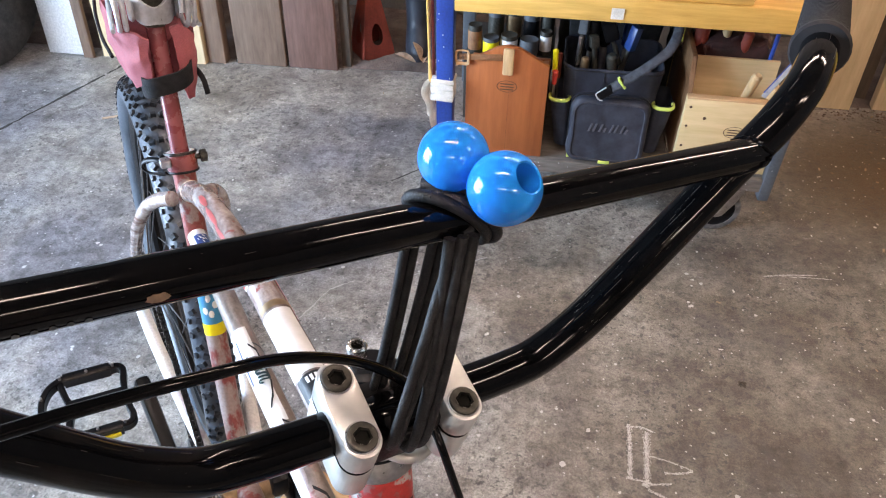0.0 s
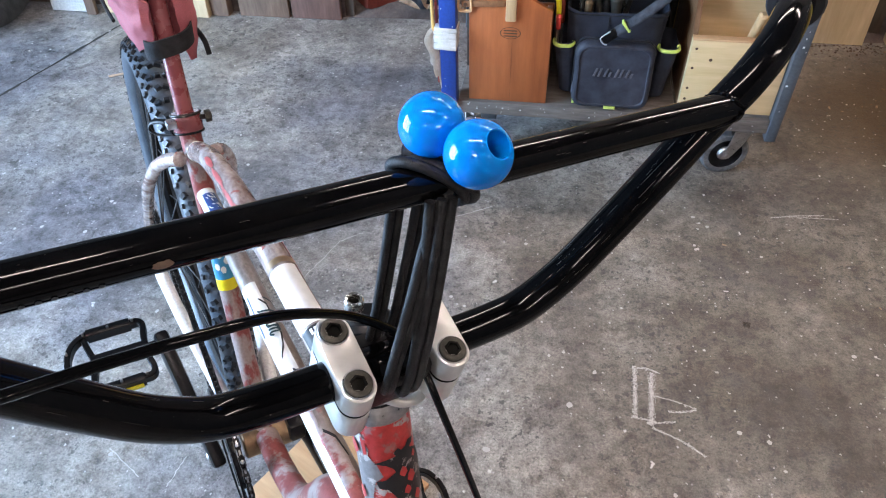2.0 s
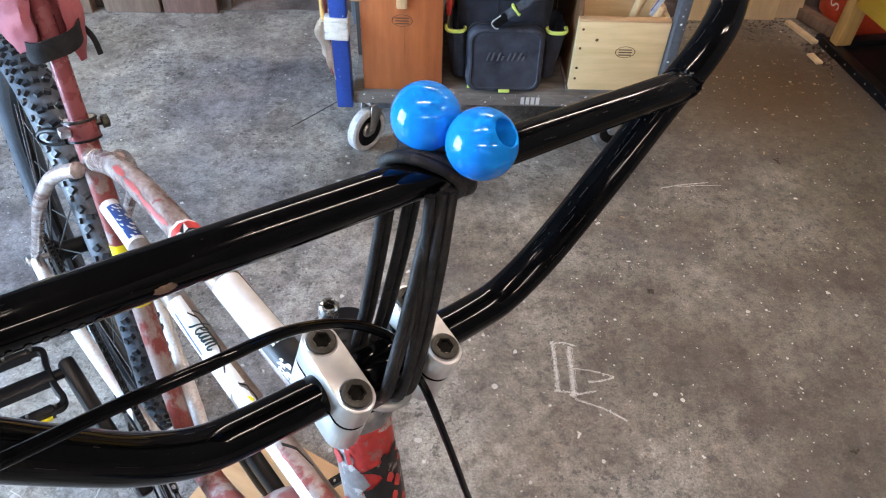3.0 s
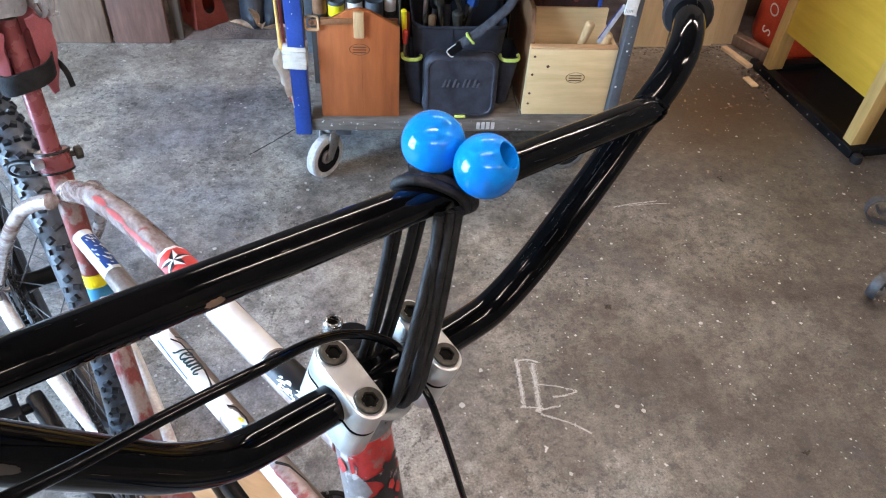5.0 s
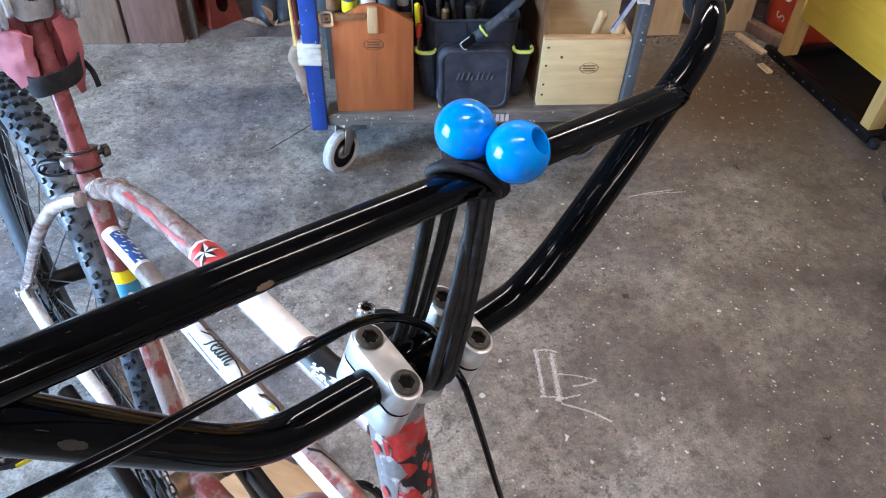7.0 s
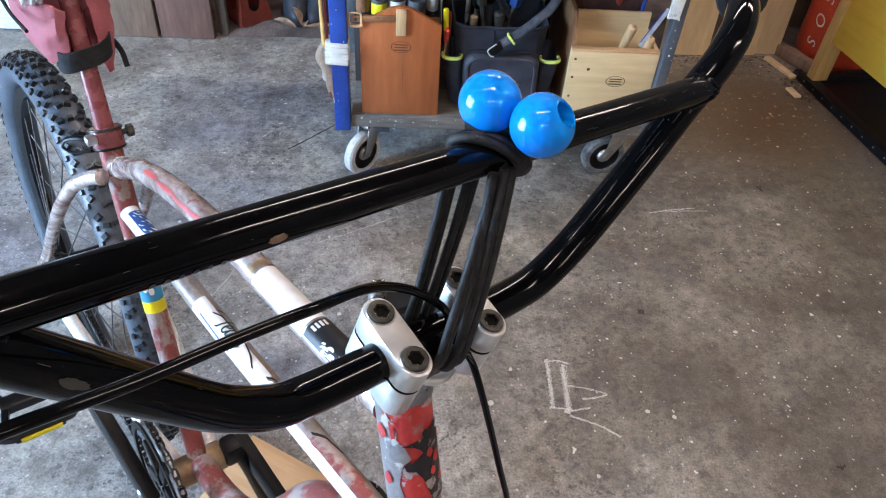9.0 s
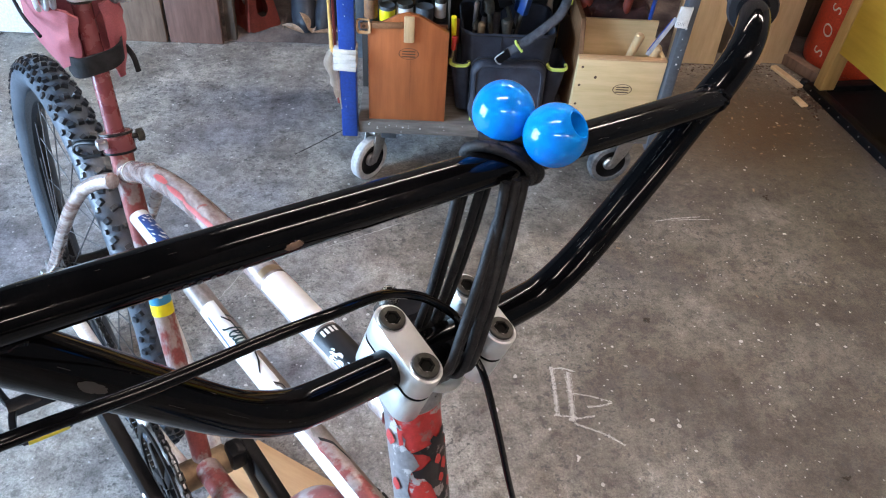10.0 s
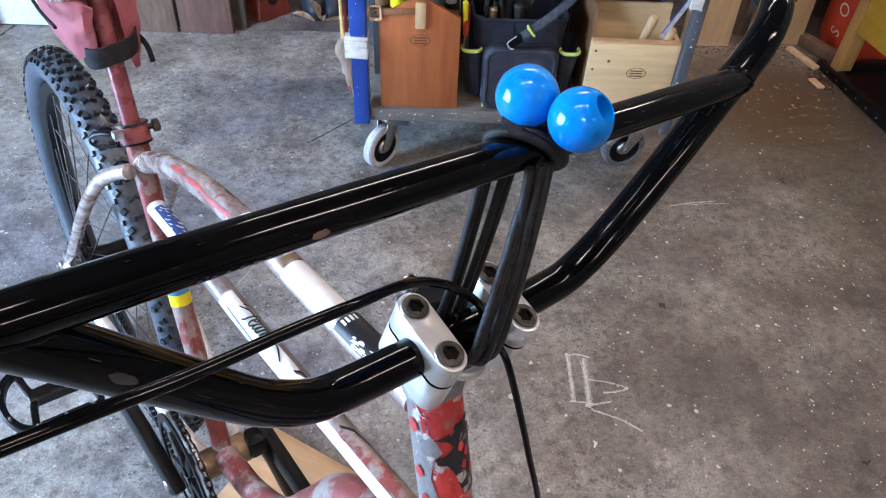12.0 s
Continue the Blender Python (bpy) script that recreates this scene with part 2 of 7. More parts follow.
M["flaked_black"] = worn_paint("flaked_black_decal", (0.33, 0.3, 0.29), (0.014, 0.014, 0.015), (0.42, 0.05, 0.045), 0.40, 0.42, 55, third_at=0.615)
M["flaked_grey"] = worn_paint("flaked_grey_primer", (0.56, 0.53, 0.51), (0.26, 0.245, 0.245), (0.42, 0.055, 0.05), 0.40, 0.425, 50, third_at=0.60, metal=0.2)
M["frame_rose"] = worn_paint("silver_rose_paint", (0.42, 0.34, 0.315), (0.31, 0.085, 0.075), (0.38, 0.29, 0.265), 0.45, 0.53, 34, third_at=0.585, metal=0.35, stretch=(1, 1, 0.35))
M["cream_weld"] = mottled("flaked_cream_weld", (0.36, 0.31, 0.26), (0.7, 0.66, 0.58), 140, 0.5, fine=400, relief=0.5)
M["maroon"] = plain("maroon_paint", (0.2, 0.052, 0.057), 0.27, 0.0, 0.3)
M["white_decal"] = plain("white_decal", (0.78, 0.77, 0.75), 0.35)
M["black_decal"] = plain("black_decal", (0.015, 0.015, 0.016), 0.35)
M["blue_decal"] = plain("blue_decal", (0.012, 0.05, 0.2), 0.35)
M["cyan_decal"] = plain("cyan_decal", (0.04, 0.24, 0.42), 0.35)
M["teal_decal"] = plain("dark_teal_decal", (0.01, 0.035, 0.04), 0.35)
M["yellow_decal"] = plain("yellow_decal", (0.85, 0.72, 0.02), 0.35)
M["red_decal"] = plain("red_decal", (0.62, 0.05, 0.04), 0.35)
M["pink_fabric"] = mottled("faded_red_nylon", (0.25, 0.05, 0.066), (0.46, 0.13, 0.145), 10, 0.75, fine=700, relief=0.4, distance=0.0006)
M["black_strap"] = mottled("black_webbing", (0.01, 0.01, 0.011), (0.03, 0.03, 0.032), 40, 0.8, fine=900, relief=0.5)
M["blue_steel"] = mottled("blue_painted_steel", (0.012, 0.045, 0.25), (0.02, 0.075, 0.36), 10, 0.45, fine=160, relief=0.08)
M["grey_steel"] = mottled("grey_painted_steel", (0.062, 0.07, 0.08), (0.1, 0.11, 0.122), 10, 0.6, fine=160)
M["white_tape"] = mottled("white_cloth_tape", (0.62, 0.59, 0.52), (0.85, 0.83, 0.78), 30, 0.7, fine=500, relief=0.4)
M["deck_wood"] = wood("grey_worn_plywood", (0.085, 0.07, 0.058), (0.2, 0.178, 0.158), (1, 6, 6), 14, 0.75)
M["cedar"] = wood("varnished_orange_wood", (0.315, 0.092, 0.03), (0.455, 0.142, 0.046), (9, 9, 1), 6, 0.33, 0.3)
M["leather"] = mottled("brown_leather", (0.2, 0.085, 0.035), (0.36, 0.17, 0.075), 30, 0.55, fine=300)
M["pine"] = wood("pale_pine", (0.62, 0.45, 0.225), (0.77, 0.58, 0.33), (1, 9, 9), 7, 0.5)
M["yellow_pine"] = wood("golden_pine", (0.55, 0.3, 0.06), (0.78, 0.48, 0.14), (1, 12, 12), 5, 0.5)
M["brand"] = plain("burnt_brown", (0.09, 0.042, 0.02), 0.6)
M["navy_fabric"] = mottled("black_blue_canvas", (0.004, 0.0055, 0.012), (0.02, 0.025, 0.042), 26, 0.75, fine=420, relief=0.6, distance=0.001)
M["grey_fabric"] = mottled("grey_moulded_fabric", (0.008, 0.010, 0.018), (0.04, 0.046, 0.066), 22, 0.6, fine=420, relief=0.6, distance=0.001)
M["webbing"] = mottled("dusty_black_webbing", (0.007, 0.008, 0.013), (0.055, 0.06, 0.073), 60, 0.75, fine=500, relief=0.6, distance=0.001)
M["lime"] = plain("lime_piping", (0.62, 0.74, 0.16), 0.5)
M["caster_dark"] = mottled("scuffed_grey_rubber", (0.05, 0.05, 0.052), (0.2, 0.2, 0.2), 30, 0.6)
M["caster_grey"] = mottled("pale_caster_rubber", (0.5, 0.5, 0.5), (0.72, 0.72, 0.71), 20, 0.6)
M["bench_ply"] = wood("yellow_plywood", (0.57, 0.345, 0.03), (0.70, 0.44, 0.055), (1, 8, 8), 4, 0.45, 0.1)
M["bench_leg"] = wood("yellow_pine_leg", (0.48, 0.3, 0.09), (0.66, 0.44, 0.17), (10, 10, 1), 5, 0.5)
M["board_grey"] = wood("weathered_board", (0.12, 0.074, 0.05), (0.235, 0.152, 0.105), (7, 7, 1), 8, 0.75)
M["board_red"] = wood("red_brown_board", (0.105, 0.05, 0.036), (0.2, 0.105, 0.078), (7, 7, 1), 7, 0.7)
M["board_pale"] = wood("pale_plank", (0.56, 0.41, 0.23), (0.78, 0.62, 0.40), (7, 7, 1), 4, 0.65)
# crate boards, near black to carry the shade behind the toolbox
M["crate_shade"] = wood("shaded_crate_board", (0.014, 0.011, 0.009), (0.036, 0.028, 0.022), (12, 12, 1), 5, 0.75)
M["board_dark"] = wood("dark_batten", (0.05, 0.035, 0.025), (0.12, 0.085, 0.06), (12, 12, 1), 5, 0.75)
M["white_board"] = mottled("white_laminate", (0.7, 0.7, 0.68), (0.85, 0.85, 0.83), 4, 0.4)
M["red_metal"] = mottled("red_enamel", (0.52, 0.05, 0.02), (0.68, 0.085, 0.035), 10, 0.4, fine=160, coat=0.2)
M["jack_red"] = mottled("dull_red_casting", (0.22, 0.038, 0.024), (0.36, 0.07, 0.045), 14, 0.55, fine=160)
M["plywood"] = wood("orange_plywood_offcut", (0.5, 0.28, 0.13), (0.68, 0.43, 0.23), (1, 9, 9), 5, 0.6)
M["leaf"] = mottled("dry_leaf", (0.45, 0.3, 0.2), (0.7, 0.54, 0.4), 30, 0.7)
M["chalk"] = mottled("rubbed_chalk", (0.48, 0.47, 0.45), (0.7, 0.69, 0.66), 90, 0.9, fine=300)
M["drip"] = plain("white_paint_drip", (0.54, 0.53, 0.51), 0.5)
M["crack"] = plain("dirt_filled_crack", (0.05, 0.045, 0.04), 0.9)
M["iron"] = mottled("grey_wrought_iron", (0.05, 0.052, 0.055), (0.11, 0.112, 0.115), 30, 0.5, metal=0.4)
M["brass"] = mottled("tarnished_brown_metal", (0.2, 0.12, 0.06), (0.42, 0.3, 0.18), 20, 0.4, metal=0.6)
M["tan"] = wood("turned_handle_wood", (0.45, 0.28, 0.13), (0.65, 0.45, 0.25), (10, 10, 1), 8, 0.45)
for name, level in (("cord", 0.3), ("black_plastic", 0.17), ("black_rubber", 0.25), ("tyre", 0.5), ("dark_steel", 0.3), ("black_strap", 0.2), ("black_decal", 0.3), ("ball", 0.36)):
    M[name].node_tree.nodes["Principled BSDF"].inputs["Specular IOR Level"].default_value = level
# near black that paints the shade inside bolt recesses and the clamp gap
M["socket"] = plain("recess_black", (0.006, 0.006, 0.005), 0.8)
M["socket"].node_tree.nodes["Principled BSDF"].inputs["Specular IOR Level"].default_value = 0.05
M["bolt_steel"] = mottled("bright_bolt_steel", (0.5, 0.49, 0.47), (0.62, 0.61, 0.58), 60, 0.24, metal=0.9, fine=300, relief=0.02)
M["pale_steel"] = mottled("dull_zinc_plate", (0.5, 0.52, 0.55), (0.66, 0.68, 0.7), 40, 0.36, metal=0.35, relief=0.05)
M["dark_cloth"] = mottled("dark_shade_cloth", (0.012, 0.011, 0.01), (0.045, 0.038, 0.034), 14, 0.85, fine=300, relief=0.4, distance=0.002)
M["maroon_cloth"] = mottled("grubby_maroon_cloth", (0.018, 0.008, 0.008), (0.085, 0.026, 0.022), 14, 0.85, fine=300, relief=0.4, distance=0.002)
M["emblem"] = plain("embossed_grey", (0.075, 0.08, 0.095), 0.45)
M["brown_side"] = wood("brown_stained_wood", (0.13, 0.06, 0.025), (0.24, 0.125, 0.06), (14, 14, 1), 5, 0.5)
M["scuff"] = plain("scuffed_paint", (0.05, 0.047, 0.043), 0.4, 0.2)
M["shaving"] = mottled("dusty_shaving", (0.2, 0.14, 0.09), (0.4, 0.3, 0.2), 40, 0.8)
M["dull_red"] = mottled("dull_red_paint", (0.34, 0.05, 0.045), (0.5, 0.1, 0.09), 60, 0.4, relief=0.05)
M["dirt"] = mottled("brown_dirt", (0.035, 0.022, 0.015), (0.13, 0.085, 0.06), 40, 0.9)
M["glow"] = None

# ---- mesh helpers ----


def to_object(name, bm, mat, smooth=True):
    me = bpy.data.meshes.new(name)
    bm.normal_update()
    bm.to_mesh(me)
    bm.free()
    for mm in mat if isinstance(mat, (list, tuple)) else (mat,):
        me.materials.append(mm)
    if smooth:
        me.polygons.foreach_set("use_smooth", [True] * len(me.polygons))
        me.set_sharp_from_angle(angle=radians(38))
    return new(name, me)


def part(name, bm, mat, parent=None, label="", smooth=True):
    """One mesh object out of bm, under parent."""
    ob = to_object(name, bm, mat, smooth)
    if parent:
        ob.parent = parent
    if label:
        tagged(ob, label)
    return ob


def thing(name, m, label, category, group="", kind=""):
    ob = new(name)
    ob.matrix_world = m
    return tagged(ob, label, category, group, kind)


def add_box(bm, x0, x1, y0, y1, z0, z1, bevel=0.0, m=None, seg=2):
    vs = bmesh.ops.create_cube(bm, size=1.0)["verts"]
    bmesh.ops.scale(bm, verts=vs, vec=(x1 - x0, y1 - y0, z1 - z0))
    bmesh.ops.translate(bm, verts=vs, vec=((x0 + x1) / 2, (y0 + y1) / 2, (z0 + z1) / 2))
    if bevel:
        es = list({e for v in vs for e in v.link_edges})
        r = bmesh.ops.bevel(bm, geom=es, offset=bevel, segments=seg, profile=0.5, affect="EDGES")
        vs = list({v for f in r["faces"] for v in f.verts} | {v for v in vs if v.is_valid})
    if m is not None:
        bmesh.ops.transform(bm, matrix=m, verts=vs)
    return vs


def box(*a, **k):
    bm = bmesh.new()
    add_box(bm, *a, **k)
    return bm


def curve_points(points, steps=8):
    """A smooth line through the points."""
    p = [Vector(q) for q in points]
    p = [2 * p[0] - p[1]] + p + [2 * p[-1] - p[-2]]
    out = []
    for i in range(1, len(p) - 2):
        a, b, c, d = p[i - 1 : i + 3]
        for k in range(steps):
            t = k / steps
            out.append(0.5 * (2 * b + (c - a) * t + (2 * a - 5 * b + 4 * c - d) * t * t + (3 * b - a - 3 * c + d) * t**3))
    return out + [p[-2]]


def frames_along(path):
    """Tangent, normal and binormal at each point, without twist."""
    n = len(path)
    tang = [(path[min(i + 1, n - 1)] - path[max(i - 1, 0)]).normalized() for i in range(n)]
    side = tang[0].orthogonal().normalized()
    out = []
    for t in tang:
        side = (side - t * side.dot(t)).normalized()
        out.append((t, side, t.cross(side)))
    return out


def add_tube(bm, path, radius, seg=16, caps=True, flat=1.0):
    """A tube along a line of points; radius a number or one a point."""
    path = [Vector(p) for p in path]
    rings = []
    for i, (p, (t, a, b)) in enumerate(zip(path, frames_along(path))):
        r = radius[i] if isinstance(radius, (list, tuple)) else radius
        rings.append([bm.verts.new(p + a * r * math.cos(2 * math.pi * k / seg) + b * r * flat * math.sin(2 * math.pi * k / seg)) for k in range(seg)])
    for r0, r1 in zip(rings, rings[1:]):
        for k in range(seg):
            bm.faces.new((r0[k], r0[(k + 1) % seg], r1[(k + 1) % seg], r1[k]))
    if caps:
        bm.faces.new(rings[0][::-1])
        bm.faces.new(rings[-1])


def tube(path, radius, seg=16, caps=True, flat=1.0):
    bm = bmesh.new()
    add_tube(bm, path, radius, seg, caps, flat)
    return bm


def add_lathe(bm, profile, seg=24, m=None, closed=False):
    """A body of revolution round z out of (radius, z) pairs."""
    rings = []
    for r, z in profile:
        if r < 1e-6:
            rings.append([bm.verts.new((0, 0, z))])
        else:
            rings.append([bm.verts.new((r * math.cos(2 * math.pi * k / seg), r * math.sin(2 * math.pi * k / seg), z)) for k in range(seg)])
    pairs = list(zip(rings, rings[1:])) + ([(rings[-1], rings[0])] if closed else [])
    for a, b in pairs:
        for k in range(seg):
            q = (a[k % len(a)], a[(k + 1) % len(a)], b[(k + 1) % len(b)], b[k % len(b)])
            q = list(dict.fromkeys(q))
            if len(q) > 2:
                bm.faces.new(q)
    vs = [v for r in rings for v in r]
    if m is not None:
        bmesh.ops.transform(bm, matrix=m, verts=vs)
    return vs


def lathe(profile, seg=24, m=None, closed=False):
    bm = bmesh.new()
    add_lathe(bm, profile, seg, m, closed)
    bmesh.ops.recalc_face_normals(bm, faces=bm.faces)
    return bm


def aim(a, b):
    """The pose at a whose z looks to b."""
    a, b = Vector(a), Vector(b)
    return Matrix.Translation(a) @ (b - a).to_track_quat("Z", "Y").to_matrix().to_4x4()


def rod(a, b, r0, r1=None, seg=16, bevel=0.0):
    """A round bar from a to b, with softened ends."""
    h = (Vector(b) - Vector(a)).length
    r1 = r0 if r1 is None else r1
    e = min(bevel, h / 3)
    prof = [(0, 0), (r0 - e, 0), (r0, e), (r1, h - e), (r1 - e, h), (0, h)] if e else [(0, 0), (r0, 0), (r1, h), (0, h)]
    return lathe(prof, seg, aim(a, b))


def torus_bm(R, r, seg=48, ring=12, m=None):
    return lathe([(R + r * math.cos(2 * math.pi * k / ring), r * math.sin(2 * math.pi * k / ring)) for k in range(ring)], seg, m, closed=True)


def slab(outline, z0, z1, m=None, bevel=0.0):
    """An outline in x, y drawn up from z0 to z1."""
    bm = bmesh.new()
    f = bm.faces.new([bm.verts.new((x, y, z0)) for x, y in outline])
    r = bmesh.ops.extrude_face_region(bm, geom=[f])
    bmesh.ops.translate(bm, verts=[v for v in r["geom"] if isinstance(v, bmesh.types.BMVert)], vec=(0, 0, z1 - z0))
    bmesh.ops.recalc_face_normals(bm, faces=bm.faces)
    if bevel:
        bmesh.ops.bevel(bm, geom=list(bm.edges), offset=bevel, segments=2, profile=0.5, affect="EDGES")
    if m is not None:
        bmesh.ops.transform(bm, matrix=m, verts=bm.verts)
    return bm


def tube_patch(path, radius, u0, u1, a0, a1, up=(0, 0, 1), nu=16, na=14, lift=0.0004, edge=None):
    """A thin sheet on a tube between two fractions of its length and two angles from up."""
    path = [Vector(p) for p in path]
    lens = [0.0]
    for p, q in zip(path, path[1:]):
        lens.append(lens[-1] + (q - p).length)

    def at(u):
        s = u * lens[-1]
        i = max(k for k in range(len(path) - 1) if lens[k] <= s + 1e-9)
        f = (s - lens[i]) / (lens[i + 1] - lens[i])
        t = (path[min(i + 2, len(path) - 1)] - path[max(i - 1, 0)]).normalized()
        return path[i].lerp(path[i + 1], f), t

    bm = bmesh.new()
    grid = []
    for i in range(nu + 1):
        row = []
        for k in range(na + 1):
            fu, fa = i / nu, k / na
            if edge:
                fu, fa = edge(fu, fa)
            p, t = at(u0 + (u1 - u0) * fu)
            n = (Vector(up) - t * t.dot(Vector(up))).normalized()
            b = n.cross(t)
            a = radians(a0 + (a1 - a0) * fa)
            row.append(bm.verts.new(p + (n * math.cos(a) + b * math.sin(a)) * (radius + lift)))
        grid.append(row)
    for r0, r1 in zip(grid, grid[1:]):
        for k in range(na):
            bm.faces.new((r0[k], r0[k + 1], r1[k + 1], r1[k]))
    return bm

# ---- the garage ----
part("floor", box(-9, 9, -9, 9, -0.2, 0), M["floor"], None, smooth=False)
floor = bpy.data.objects["floor"]
tagged(floor, "worn grey concrete garage floor with stains and paint drips", "floor", kind="structure")


def structure(name, bm, mat, label, category):
    return tagged(part(name, bm, mat, None, smooth=False), label, category, kind="structure")


structure("wall_north", box(-3.3, 2.9, 3.0, 3.15, 0, 2.7), M["wall"], "old plastered back wall in shadow", "wall")
structure("wall_east", box(2.75, 2.9, -3.0, 3.0, 0, 2.7), M["wall"], "old plastered side wall", "wall")
structure("wall_south", box(-3.3, 2.9, -3.15, -3.0, 0, 2.7), M["wall"], "old plastered front wall", "wall")
bm = bmesh.new()
add_box(bm, -3.3, -3.15, 1.1, 3.0, 0, 2.7)
add_box(bm, -3.3, -3.15, -3.0, -0.8, 0, 2.7)
add_box(bm, -3.3, -3.15, -0.8, 1.1, 2.1, 2.7)
structure("wall_west", bm, M["wall"], "old plastered wall with a wide open doorway", "wall")
structure("ceiling", box(-3.3, 2.9, -3.15, 3.15, 2.7, 2.8), M["ceiling"], "dark boarded garage ceiling", "ceiling")

# rough raised strip along the back wall
bm = bmesh.new()
nx, ny = 90, 8
rows = []
for j in range(ny + 1):
    row = []
    for i in range(nx + 1):
        x = -3.1 + 5.8 * i / nx
        y = 2.47 + 0.035 * (x + 0.6) * 0.3 + 0.53 * j / ny + (0.02 * noise.noise((x * 4, j * 0.3, 0)) if j < ny else 0)
        z = 0.002 if j == 0 else 0.018 + 0.014 * noise.noise((x * 5, y * 5, 2)) + 0.008 * noise.noise((x * 22, y * 22, 4))
        row.append(bm.verts.new((x, min(y, 2.995), z)))
    rows.append(row)
for r0, r1 in zip(rows, rows[1:]):
    for a, b, c, d in zip(r0, r0[1:], r1[1:], r1):
        bm.faces.new((a, b, c, d))
structure("ledge", bm, M["ledge"], "rough broken concrete strip along the back wall", "ledge")

# slab joint and cracks in the floor
def flat_line(name, points, width, mat, label, category="crack", wander=0.004, seed=1):
    rnd = random.Random(seed)
    pts = curve_points([(x, y, 0) for x, y in points], 10)
    bm = bmesh.new()
    prev = None
    for i, p in enumerate(pts):
        t = (pts[min(i + 1, len(pts) - 1)] - pts[max(i - 1, 0)]).normalized()
        n = Vector((-t.y, t.x, 0))
        p = p + n * rnd.uniform(-wander, wander)
        w = width * rnd.uniform(0.35, 1.0) * 0.5
        pair = (bm.verts.new((p.x + n.x * w, p.y + n.y * w, 0.0012)), bm.verts.new((p.x - n.x * w, p.y - n.y * w, 0.0012)))
        if prev:
            bm.faces.new((prev[0], prev[1], pair[1], pair[0]))
        prev = pair
    ob = part(name, bm, mat, None, smooth=False)
    return tagged(ob, label, category, kind="structure")


flat_line("floor_joint", [(-1.75, 1.2), (-1.62, 1.75), (-1.56, 1.95), (-1.45, 2.27), (-1.4, 2.45)], 0.014, M["crack"], "dark dirt-filled joint in the concrete floor", "joint", 0.003, 3)
for k, pts in enumerate([[(-0.405, 1.195), (-0.347, 1.335)], [(-0.347, 1.335), (-0.299, 1.372)], [(-0.177, 1.408), (-0.069, 1.466), (0.015, 1.515)], [(-0.639, 0.722), (-0.557, 0.674)], [(-0.497, 0.664), (-0.486, 0.727)], [(0.745, 1.568), (0.80, 1.573), (0.864, 1.575)], [(-1.44, 2.2), (-1.391, 2.306), (-1.369, 2.359)]]):
    flat_line("floor_crack", pts, 0.0026, M["chalk"], "pale hairline scratch in the concrete floor", "crack", 0.0014, 40 + k)
flat_line("floor_crack", [(-0.3, 1.80), (-0.22, 1.885), (-0.12, 2.0)], 0.006, M["crack"], "short dark crack in the concrete floor", "crack", 0.0012, 6)

# chalk marks
chalk = thing("chalk_marks", Matrix.Identity(4), "rubbed white chalk strokes drawn on the concrete floor", "chalk drawing", kind="structure")


def chalk_stroke(points, width, seed):
    rnd = random.Random(seed)
    pts = curve_points([(x, y, 0) for x, y in points], 9)
    run = sum((q - p).length for p, q in zip(pts, pts[1:]))
    bm = bmesh.new()
    for _ in range(int(run * width * 4.6e5)):
        i = rnd.randrange(len(pts) - 1)
        p, q = pts[i], pts[i + 1]
        t = (q - p).normalized()
        n = Vector((-t.y, t.x, 0))
        c = p.lerp(q, rnd.random()) + n * width * max(-0.5, min(0.5, rnd.gauss(0, 0.2)))
        a, w = t * rnd.uniform(0.0006, 0.0024), n * rnd.uniform(0.0003, 0.0009)
        z = Vector((0, 0, 0.0013 + 0.0004 * rnd.random()))
        bm.faces.new([bm.verts.new(c + v + z) for v in (a + w * 0.4, w - a * 0.3, -a, -w + a * 0.4)])
    part("stroke", bm, M["chalk"], chalk, smooth=False)


for k, (pts, w) in enumerate([
    ([(0.355, 1.058), (0.355, 0.993), (0.354, 0.936)], 0.012), ([(0.389, 1.046), (0.387, 0.984), (0.384, 0.921)], 0.015),
    ([(0.35, 1.052), (0.379, 1.055), (0.405, 1.047)], 0.006), ([(0.346, 0.936), (0.37, 0.934), (0.394, 0.93)], 0.006),
    ([(0.388, 0.991), (0.43, 0.984), (0.473, 0.971)], 0.004), ([(0.473, 0.971), (0.45, 0.962), (0.418, 0.957)], 0.006),
    ([(0.376, 0.926), (0.40, 0.93), (0.431, 0.936)], 0.006), ([(0.386, 0.917), (0.44, 0.895), (0.48, 0.869)], 0.006),
    ([(0.7, 1.56), (0.76, 1.575), (0.83, 1.585)], 0.005)]):
    chalk_stroke(pts, w, k)

# paint drips and crumbs scattered on the floor
rnd = random.Random(11)
bm = bmesh.new()
spots = [(0.227, 0.945, 0.007), (0.548, 0.93, 0.006), (0.42, 0.784, 0.005), (0.075, 0.825, 0.008), (0.18, 1.06, 0.004), (0.62, 0.86, 0.004)]
spots += [(rnd.uniform(-1.6, 1.7), rnd.uniform(0.35, 2.4), rnd.choice((0.0015, 0.002, 0.0025, 0.003, 0.0045, 0.006))) for _ in range(480)]
for x, y, r in spots:
    a0, n = rnd.uniform(0, 6.3), 7
    bm.faces.new([bm.verts.new((x + r * rnd.uniform(0.6, 1.1) * math.cos(a0 + 6.283 * k / n), y + r * rnd.uniform(0.6, 1.1) * math.sin(a0 + 6.283 * k / n), 0.0014)) for k in range(n)])
tagged(part("paint_drips", bm, M["drip"], None, smooth=False), "small white paint drips spattered on the concrete floor", "paint drips", kind="stuff")

